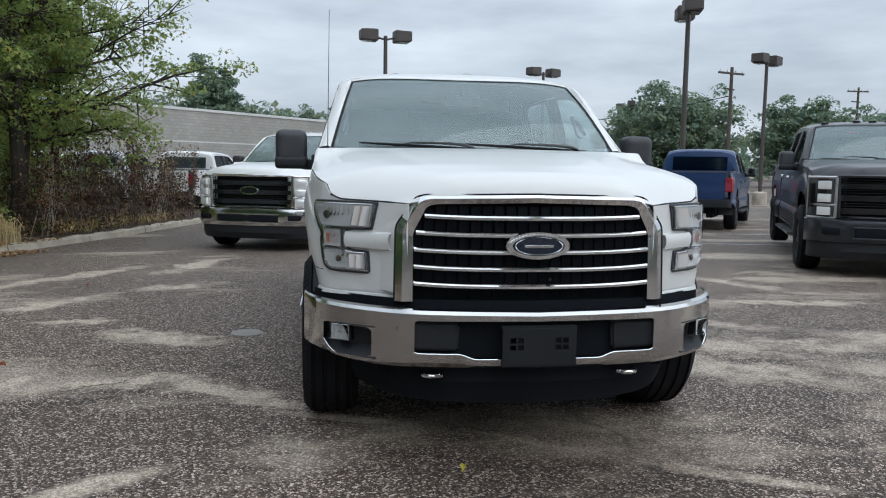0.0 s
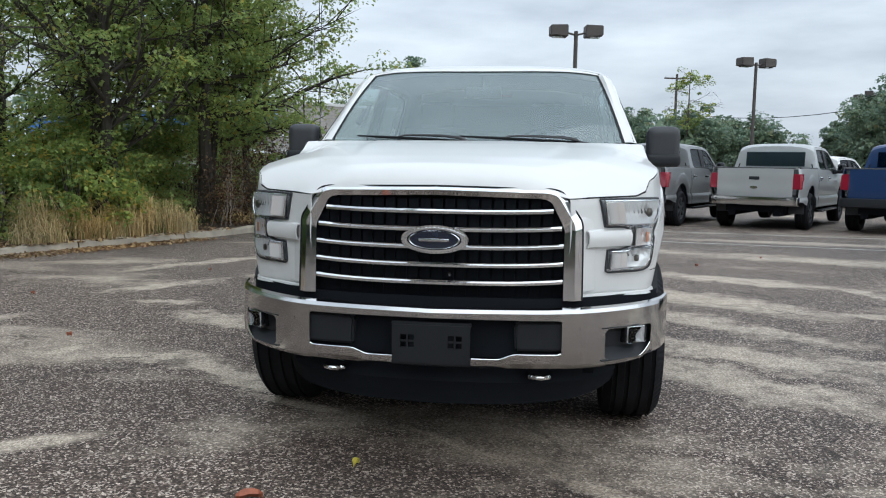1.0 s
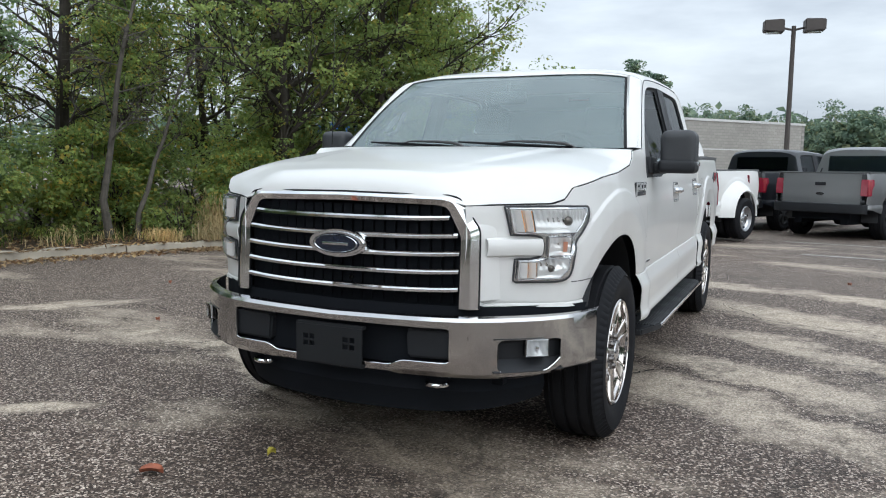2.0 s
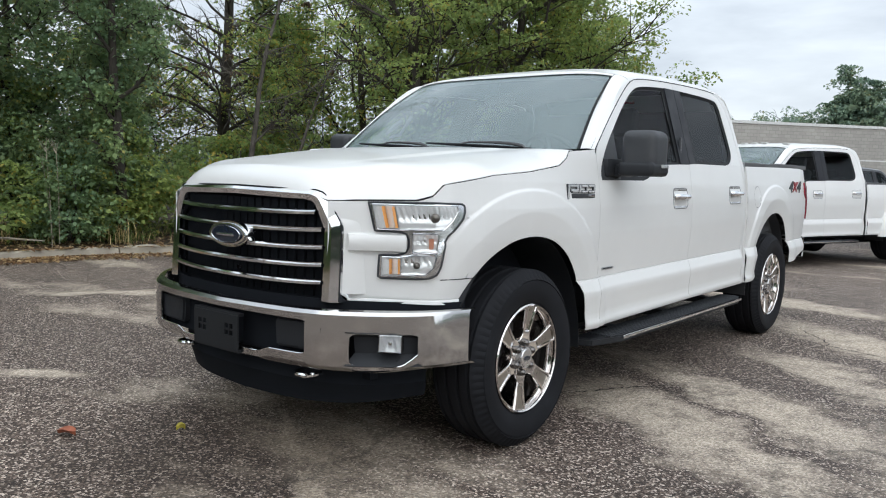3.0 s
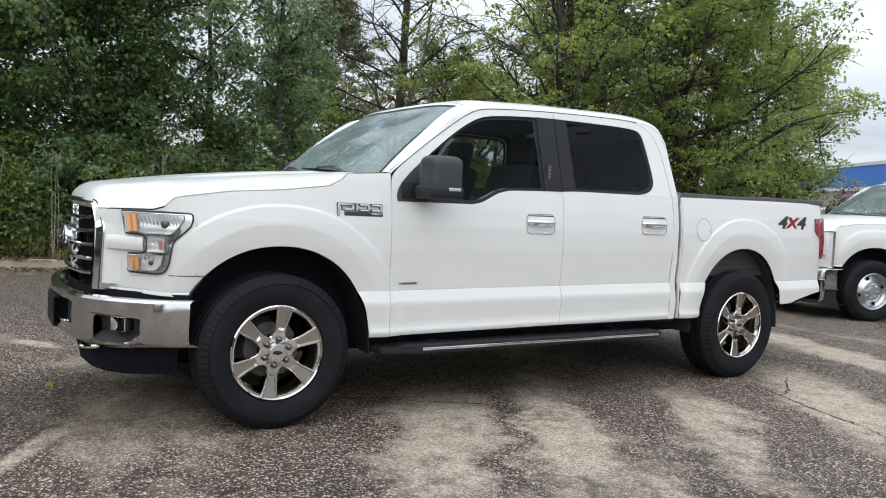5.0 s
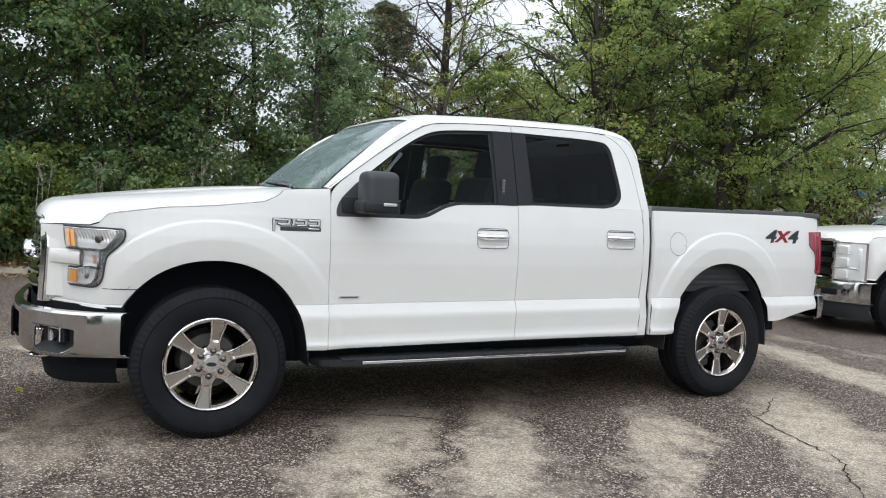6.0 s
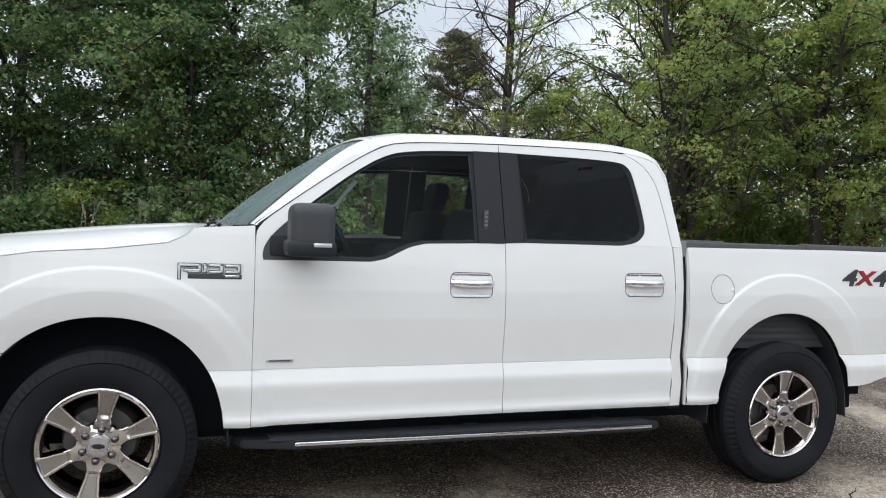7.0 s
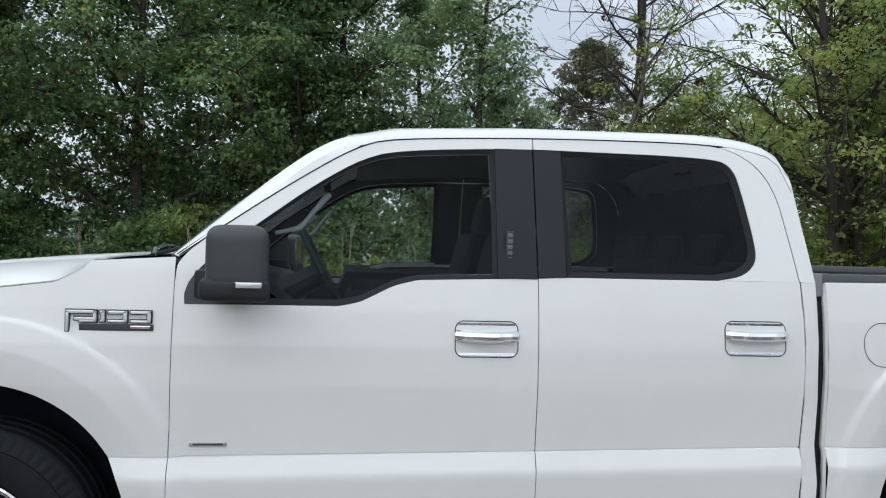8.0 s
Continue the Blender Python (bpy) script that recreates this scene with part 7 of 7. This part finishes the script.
curled_leaf("fallen_leaf", -0.62, -1.36, 0.10, 20, RED_LEAF, "curled red-brown leaf lying on the asphalt")
curled_leaf("fallen_leaf", -0.31, -0.97, 0.042, 70, YELLOW_LEAF, "small yellow leaf lying on the asphalt")
for x, y, s in ((1.6, -1.8, 0.05), (2.3, 6.2, 0.06), (3.4, 7.5, 0.07), (-2.9, 1.0, 0.05), (-4.4, 2.7, 0.06), (-3.4, 4.4, 0.05)):
    curled_leaf("fallen_leaf", x, y, s, 130 * x, RED_LEAF, "small brown leaf lying on the asphalt")
cover = thing("cover_plate", "small round pale cover set in the asphalt", "cover")
part("plate", moved(lathe([(0.0, 0.008), (0.11, 0.008), (0.12, 0.004), (0.12, -0.02)], 24, "z"), pose(-1.51, 1.92, ground_z(-1.51, 1.92))), IRON, cover)


# ---- the long building across the lot ----
CORNER, FAR_END, WEST_END = Vector((-15.3, 39.5, 0)), Vector((1.7, 60.5, 0)), Vector((-44.0, 58.0, 0))
TOP = 4.7
shop = thing("building", "long low grey block building with a blue fascia", "building")


def wall_slab(a, b, z0, z1, t, shift=0.0):
    d = (b - a).normalized()
    n = Vector((d.y, -d.x, 0))
    m = Matrix(((d.x, n.x, 0, a.x + n.x * shift), (d.y, n.y, 0, a.y + n.y * shift), (0, 0, 1, 0), (0, 0, 0, 1)))
    return box(0, (b - a).length, -t, 0, z0, z1), m


def placed(name, sm, material, parent, label=""):
    ob = part(name, sm[0], material, parent, label, smoothed=False)
    ob.matrix_local = sm[1]
    return ob


placed("side_wall", wall_slab(CORNER, FAR_END, -0.8, TOP - 0.16, 0.3), BLOCK_WALL, shop, "grey painted block wall")
placed("coping", wall_slab(CORNER, FAR_END, TOP - 0.16, TOP, 0.42, 0.06), COPING, shop)
placed("wall_band", wall_slab(CORNER, FAR_END, 2.6, 2.68, 0.32, 0.012), COPING, shop)
placed("front_wall", wall_slab(WEST_END, CORNER, -0.8, TOP - 0.16, 0.3), BLOCK_WALL, shop)
placed("fascia", wall_slab(WEST_END, CORNER, 3.25, TOP - 0.2, 0.5, 0.12), BLUE_PANEL, shop, "bright blue fascia panel")
placed("coping", wall_slab(WEST_END, CORNER, TOP - 0.2, TOP, 0.6, 0.18), COPING, shop)
placed("fascia_trim", wall_slab(WEST_END, CORNER, 3.05, 3.25, 0.5, 0.14), COPING, shop)
placed("end_wall", wall_slab(FAR_END, FAR_END + Vector((-24, 17, 0)), -0.8, TOP - 0.1, 0.3), BLOCK_WALL, shop)
part("flat_roof", ([tuple(p + Vector((0, 0, TOP - 0.35))) for p in (CORNER, FAR_END, FAR_END + Vector((-24, 17, 0)), WEST_END + Vector((0, 18, 0)), WEST_END)], [(0, 1, 2, 3, 4)]), COPING, shop)


# ---- lamp posts, poles and a wire ----
def lamp_post(x, y, h, turn, heads=2, label="tall brown lamp post with two box heads"):
    z = ground_z(x, y)
    t = thing("lamp_post", label, "lamp post", "car park lamp posts", pose(x, y, z, 0, 0, turn))
    part("pole", tube([(0, 0, 0), (0, 0, h)], [0.10, 0.075], 10), POLE_BROWN, t)
    part("foot", lathe([(0.32, 0), (0.32, 0.55), (0.22, 0.62), (0, 0.62)], 16, "z"), KERB_STONE, t)
    for s in ((1, -1) if heads == 2 else (1,)):
        arm = part("arm", tube([(0, 0, h - 0.15), (s * 0.42, 0, h - 0.05)], 0.04, 8), POLE_BROWN, t)
        hd = prism([(0.34, -0.24), (1.02, -0.19), (1.02, 0.20), (0.34, 0.22)], "y", -0.28, 0.28, 0.03)
        head = part("lamp_head", moved(hd if s > 0 else flipped(hd), pose(0, 0, h)), POLE_BROWN, t, "dark box lamp head")
        part("lens", box(min(s * 0.45, s * 0.92), max(s * 0.45, s * 0.92), -0.2, 0.2, h - 0.245, h - 0.225, 0.01), LAMP_GLASS, head)


lamp_post(1.16, 27.5, 6.65, 10)
lamp_post(10.4, 38.0, 6.75, 25)
lamp_post(18.8, 30.1, 6.65, 35)
lamp_post(10.3, 20.1, 6.55, 75)
lamp_post(23.0, 57.6, 6.7, 70)
lamp_post(27.0, 69.0, 7.4, 0)


def utility_pole(x, y, h, turn):
    t = thing("utility_pole", "weathered wooden utility pole with crossarm", "utility pole", "utility poles", pose(x, y, ground_z(x, y), 0, 0, turn))
    part("pole", tube([(0, 0, 0), (0.05, 0, h)], [0.17, 0.11], 10), POLE_WOOD, t)
    part("crossarm", box(-1.25, 1.25, -0.06, 0.06, h - 0.5, h - 0.36, 0.01), POLE_WOOD, t)
    for q in (-1.1, -0.4, 0.4, 1.1):
        part("insulator", moved(lathe([(0.03, 0), (0.05, 0.08), (0.03, 0.16), (0, 0.17)], 10, "z"), pose(q, 0, h - 0.36)), COPING, t)
    part("bracket", tube([(-0.7, 0, h - 1.5), (0.35, 0, h - 1.55)], 0.06, 6), POLE_WOOD, t)


utility_pole(27.0, 49.0, 8.8, 20)
utility_pole(12.6, 80.0, 10.6, 10)
utility_pole(54.6, 74.0, 10.4, 0)
wire = thing("overhead_wire", "thin dark overhead wire between poles", "wire")
part("strand", tube([(12.6 + (27.0 - 12.6) * k / 12, 80.0 - 31.0 * k / 12, 6.6 - 1.2 * math.sin(math.pi * k / 12)) for k in range(13)], 0.03, 5), SEAL, wire)


# ---- other vehicles ----
def remap(truck, fn):
    done = set()
    for o in truck.children_recursive:
        if o.type == "MESH" and o.data.name not in done and o.parent is truck:
            done.add(o.data.name)
            for v in o.data.vertices:
                v.co = fn(v.co)


def heavy(p):
    """The taller, longer sister truck: body raised, nose squared off, bed moved back."""
    x, y, z = p
    z += 0.015 * smooth(0.44, 0.66, z)
    if y > 2.95:
        z -= 0.05 * smooth(0.95, 1.35, z)
    if y < 0.45:
        z += 0.03 * smooth(0.45, -0.6, y) * smooth(0.95, 1.15, z)
        x *= 1 + 0.10 * smooth(-0.2, -0.75, y)
        y += 0.02 * smooth(-0.2, -0.8, y)
    y += 0.42 * smooth(2.94, 3.12, y)
    return Vector((x, y, z))


def heavy_nose(truck, trim):
    """Upright grille, stacked headlights and deep bumper of the heavy pickup."""
    def gy(x):
        return -0.985 + 0.16 * x * x
    xs = [-0.66 + 1.32 * k / 16 for k in range(17)]
    g = part("grille", grid([[(x, gy(x) + 0.05, z) for x in xs] for z in (0.80, 1.0, 1.28)]), DEEP_BLACK, truck, "large dark grille")
    part("grille_surround", joined(*[tube([(x, gy(x), z) for x in xs], 0.022, 6) for z in (0.80, 1.285)], tube([(0.66, gy(0.66), 0.80), (0.68, gy(0.66), 1.285)], 0.022, 6), tube([(-0.66, gy(0.66), 0.80), (-0.68, gy(0.66), 1.285)], 0.022, 6)), trim, g)
    for z in (0.89, 1.03, 1.17):
        part("grille_bar", grid([[(x, gy(x) + d, z + e) for x in xs] for d, e in ((0.04, 0.035), (-0.005, 0.03), (-0.005, -0.03), (0.04, -0.035))]), BLACK_PLASTIC if trim is not BLACK_PAINT else GLOSS_BLACK, g)
    part("grille_mesh", joined(*[box(-0.64, 0.64, gy(0) + 0.03, gy(0) + 0.07, 0.82 + 0.03 * k, 0.828 + 0.03 * k) for k in range(15)]), GLOSS_BLACK, g)
    part("emblem", prism([(0.16 * math.cos(2 * math.pi * q / 36), 1.06 + 0.066 * math.sin(2 * math.pi * q / 36)) for q in range(36)], "y", gy(0) - 0.03, gy(0) + 0.03, 0.008), CHROME, g, "oval emblem")
    part("emblem_field", prism([(0.135 * math.cos(2 * math.pi * q / 36), 1.06 + 0.05 * math.sin(2 * math.pi * q / 36)) for q in range(36)], "y", gy(0) - 0.036, gy(0) - 0.02, 0.003), GLOSS_BLACK, g)
    for s in (1, -1):
        def side_of(sh):
            return sh if s > 0 else flipped(sh)
        rows = [[(0.70 + 0.27 * k / 6, -0.93 + 0.24 * (k / 6) ** 1.7, z) for k in range(7)] for z in (0.80, 0.95, 1.11, 1.27)]
        h = part("headlight", side_of(grid(rows)), GLOSS_BLACK if trim is BLACK_PAINT else REFLECTOR, truck, "stacked headlight in a bright frame", solid=0.02)
        part("lamp_frame", side_of(joined(tube([r[0] for r in rows], 0.018, 6), tube([r[-1] for r in rows], 0.016, 6), tube(rows[0], 0.018, 6), tube(rows[-1], 0.018, 6), tube([tuple(Vector(q) + Vector((0, -0.01, 0))) for q in rows[1][:6]], 0.014, 6))), trim if trim is not BLACK_PAINT else ALLOY, h)
        for z in (0.88, 1.03, 1.18):
            part("lamp", side_of(moved(box(-0.075, 0.075, -0.02, 0.02, -0.05, 0.05, 0.015), pose(0.82, -0.905, z, 0, 0, 24))), REFLECTOR, h)
        part("signal_lamp", side_of(moved(box(-0.02, 0.02, -0.02, 0.02, -0.14, 0.14, 0.01), pose(0.95, -0.765, 1.06, 0, 0, 45))), REFLECTOR if trim is not BLACK_PAINT else GLOSS_BLACK, h)
    plan = resample([(0.0, -1.10, 0), (0.55, -1.07, 0), (0.80, -0.98, 0), (0.96, -0.82, 0), (0.985, -0.62, 0)], 30)
    line = [(-p.x, p.y) for p in reversed(plan)] + [(p.x, p.y) for p in plan[1:]]
    b = part("front_bumper", grid([[(x, y + d, z) for x, y in line] for d, z in ((0.08, 0.785), (0.01, 0.775), (0.0, 0.74), (0.0, 0.60), (0.012, 0.53), (0.05, 0.52))]), trim if trim is not CHROME else BUMPER_CHROME, truck, "deep front bumper", solid=0.01)
    part("bumper_opening", box(-0.50, 0.50, -1.105, -1.06, 0.585, 0.70, 0.02), DEEP_BLACK, b)
    part("opening_trim", joined(box(-0.52, 0.52, -1.108, -1.07, 0.695, 0.712, 0.006), box(-0.52, 0.52, -1.108, -1.07, 0.570, 0.588, 0.006)), trim if trim is not BLACK_PAINT else GREY_PLASTIC, b)
    for s in (1, -1):
        part("fog_slot", moved(box(-0.10, 0.10, -0.03, 0.02, -0.04, 0.04, 0.02), pose(s * 0.74, -1.005, 0.65, 0, 0, 28 * s)), DEEP_BLACK, b)
    part("valance", grid([[(x * 0.96, y + d, z) for x, y in line] for d, z in ((0.04, 0.54), (0.03, 0.42), (0.08, 0.33), (0.2, 0.32))]), BLACK_PLASTIC, truck, "black lower valance", solid=0.01)


def heavy_truck(paint, trim, label, place, dually):
    t = thing("pickup_truck", label, "pickup truck", "parked pickups")
    cab_and_bed(t, paint)
    hood_and_cowl(t, paint)
    mirrors(t)
    door_handles(t)
    running_boards(t)
    remap(t, heavy)
    before = set(t.children)
    heavy_nose(t, trim)
    for piece in set(t.children) - before:
        piece.location.z -= 0.115
        piece.location.y += 0.09
    for s in (1, -1):
        wheel_parts(t, s * 0.88, 0.0, 0.40, s, ALLOY if dually else BLACK_PLASTIC, "steel" if dually else "plain", 0.40, 0.235)
        wheel_parts(t, s * (1.07 if dually else 0.88), 4.075, 0.40, s, ALLOY if dually else BLACK_PLASTIC, "steel" if dually else "plain", 0.40, 0.235)
        if dually:
            wheel_parts(t, s * 0.76, 4.075, 0.40, s, ALLOY, "steel", 0.40, 0.235)
            rows = []
            for i in range(31):
                a = math.pi * i / 30
                rows.append([(s * x, 4.075 - (0.47 + g) * math.cos(a) * (1.0 + 0.25 * k), 0.44 + (0.50 + g) * math.sin(a)) for x, g, k in ((0.99, 0.18, 0.5), (1.08, 0.12, 0.25), (1.16, 0.05, 0.05), (1.19, 0.0, 0.0), (1.17, -0.02, 0.0))])
            part("rear_flare", grid(rows), paint, t, "wide fender over twin rear wheels", solid=0.01)
    for k in range(5):
        part("roof_marker", moved(box(-0.05, 0.05, -0.035, 0.035, 0, 0.025, 0.01), pose((-0.60, -0.2, 0.0, 0.2, 0.60)[k], 1.36, roof_z((-0.60, -0.2, 0.0, 0.2, 0.60)[k], 1.36) + 0.012)), COPING if dually else GLOSS_BLACK, t)
    t.matrix_world = place
    return t


def stood(x, y, rz, dz=0.0):
    return pose(x, y, ground_z(x, y) + dz, 0, 0, rz)


FINE = False
heavy_truck(WHITE_PAINT, CHROME, "white heavy crew-cab pickup with twin rear wheels", stood(-1.80, 9.03, -21.5), True)
heavy_truck(BLACK_PAINT, BLACK_PAINT, "glossy black heavy pickup facing the lane", stood(6.33, 5.25, -26.5) @ Matrix.Scale(1.06, 4), False)


def by_rear_axle(x, y, heading):
    f = Vector((math.sin(radians(heading)), math.cos(radians(heading)), 0))
    o = Vector((x, y, 0)) + f * 3.665
    return pose(o.x, o.y, ground_z(x, y) + 0.018, 0, 0, 180 - heading)


DARK_WHEELS = ((CHROME, GLOSS_BLACK), (BUMPER_CHROME, BLACK_PLASTIC))
silver = thing("pickup_truck", "pale silver crew-cab pickup parked with its tailgate out", "pickup truck", "parked pickups")
cab_and_bed(silver, SILVER_PAINT)
hood_and_cowl(silver, SILVER_PAINT)
mirrors(silver)
door_handles(silver)
running_boards(silver)
for wx, wy, face in ((0.862, 0.0, 1), (-0.862, 0.0, -1), (0.862, 3.665, 1), (-0.862, 3.665, -1)):
    wheel_parts(silver, wx, wy, 0.392, face, GREY_PLASTIC, "plain")
nose(silver, SILVER_PAINT)
silver.matrix_world = by_rear_axle(5.33, 15.0, 28)
copied_truck(silver, by_rear_axle(2.55, 15.3, 26), GREY_PAINT, "medium grey crew-cab pickup parked with its tailgate out", swap=DARK_WHEELS)
copied_truck(silver, by_rear_axle(7.9, 14.1, 33), BLUE_PAINT, "dark blue crew-cab pickup parked with its tailgate out", swap=DARK_WHEELS)
copied_truck(silver, by_rear_axle(0.5, 17.0, 24), BLACK_PAINT, "dark pickup parked beside the heavy white one", swap=DARK_WHEELS)
copied_truck(silver, pose(14.5, 27.0, -0.15, 0, 0, -28), WHITE_PAINT, "white pickup facing the lane across the lot", swap=())
copied_truck(silver, by_rear_axle(9.6, 26.5, 40), WHITE_PAINT, "pale pickup parked in the far row")
copied_truck(silver, by_rear_axle(-5.6, 20.6, 12), WHITE_PAINT, "white pickup behind the dead weeds", swap=())
copied_truck(silver, by_rear_axle(-8.4, 21.2, 12), SILVER_PAINT, "silver pickup behind the dead weeds", swap=DARK_WHEELS)
copied_truck(silver, by_rear_axle(-11.2, 22.0, 12), WHITE_PAINT, "white pickup half hidden by weeds", swap=DARK_WHEELS)
copied_truck(silver, by_rear_axle(-2.9, 20.8, 12), BLACK_PAINT, "black pickup behind the heavy white one", swap=DARK_WHEELS)


# ---- painted bay lines ----
def bay_line(x0, y0, x1, y1, w=0.10):
    d = (Vector((x1, y1, 0)) - Vector((x0, y0, 0)))
    n = Vector((-d.y, d.x, 0)).normalized() * w / 2
    rows = []
    steps = max(4, int(d.length / 0.5))
    for i in range(steps + 1):
        p = Vector((x0, y0, 0)) + d * i / steps
        rows.append([(p.x + n.x * s, p.y + n.y * s, ground_z(p.x + n.x * s, p.y + n.y * s) + 0.006) for s in (-1, 1)])
    ob = part("bay_line", grid(rows), LINE_PAINT, None)
    tagged(ob, "worn pale parking line on the asphalt", "line", "parking lines", "structure")


bay_line(1.5, 12.9, 11.0, 11.4)
bay_line(1.8, 10.2, 12.0, 8.4)


# ---- distant trees ----
def far_tree(x, y, h, w, seed, count, leaf=LEAF_FAR_HAZY, label="distant round green tree"):
    """A full round crown: lobes over a ball of limbs, each lobe a pad of leaves."""
    r = np.random.default_rng(seed)
    t = thing("tree", label, "tree", "distant trees")
    wood, _ = branches((x, y, -0.8), h * 0.9, w * 0.8, 0.25, 14, r, start=0.2)
    part("trunk", wood, BARK, t)
    k = 260
    u = unit(r.normal(size=(k, 3)))
    lobes = 1 + 0.16 * np.sin(3 * np.arctan2(u[:, 1], u[:, 0]) + seed) + 0.12 * np.sin(7 * u[:, 2] + 5 * u[:, 0] + seed)
    heads = np.array((x, y, -0.8 + h * 0.56)) + u * (lobes * r.uniform(0.55, 1.0, k) ** 0.5)[:, None] * np.array((w, w, h * 0.42))
    spots, away = sprays(heads, count, 0.16 * w + 0.15, r, 60)
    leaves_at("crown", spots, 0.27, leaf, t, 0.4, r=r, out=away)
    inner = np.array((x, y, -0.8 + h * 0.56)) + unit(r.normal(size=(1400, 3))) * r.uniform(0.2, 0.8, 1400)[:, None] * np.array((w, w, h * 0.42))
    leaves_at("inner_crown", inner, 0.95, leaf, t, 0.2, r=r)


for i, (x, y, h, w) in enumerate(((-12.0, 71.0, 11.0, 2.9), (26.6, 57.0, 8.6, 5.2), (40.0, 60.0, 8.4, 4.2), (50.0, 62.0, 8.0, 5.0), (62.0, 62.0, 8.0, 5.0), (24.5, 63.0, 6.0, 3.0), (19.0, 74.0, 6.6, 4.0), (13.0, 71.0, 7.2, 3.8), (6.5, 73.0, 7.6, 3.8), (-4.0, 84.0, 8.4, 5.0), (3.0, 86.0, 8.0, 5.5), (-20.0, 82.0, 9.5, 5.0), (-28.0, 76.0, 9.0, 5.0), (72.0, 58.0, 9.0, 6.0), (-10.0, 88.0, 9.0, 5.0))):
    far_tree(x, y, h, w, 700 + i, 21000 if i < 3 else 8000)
tree(11.8, 69.0, 11.0, 2.6, 0.16, 900, 0.30, LEAF_YELLOW, BARK_GREY, "thin half-bare distant tree", 730, 18, 0.35, 0.4, bare=True, z=-0.5, group="distant trees")
# the far wood all round, as one uneven belt
n = 42000
ang = rng.uniform(0, 2 * math.pi, n)
south = np.sin(ang) < -0.55
dist = np.where(south, rng.uniform(32, 40, n), rng.uniform(105, 130, n))
top = 6.5 + 2.2 * np.sin(ang * 9) + 1.6 * np.sin(ang * 23 + 1) + 1.0 * np.sin(ang * 57)
top = np.where(south, top * 1.2 + 2.5, top)
zz = top * rng.uniform(0, 1, n) ** 0.8
belt = np.column_stack((np.cos(ang) * dist, np.sin(ang) * dist, zz))
wood = leaves_at("far_wood", belt, 1.2, LEAF_FAR_HAZY, None, 0.2, 0.8)
tagged(wood, "distant belt of green woods round the car park", "woods", kind="stuff")
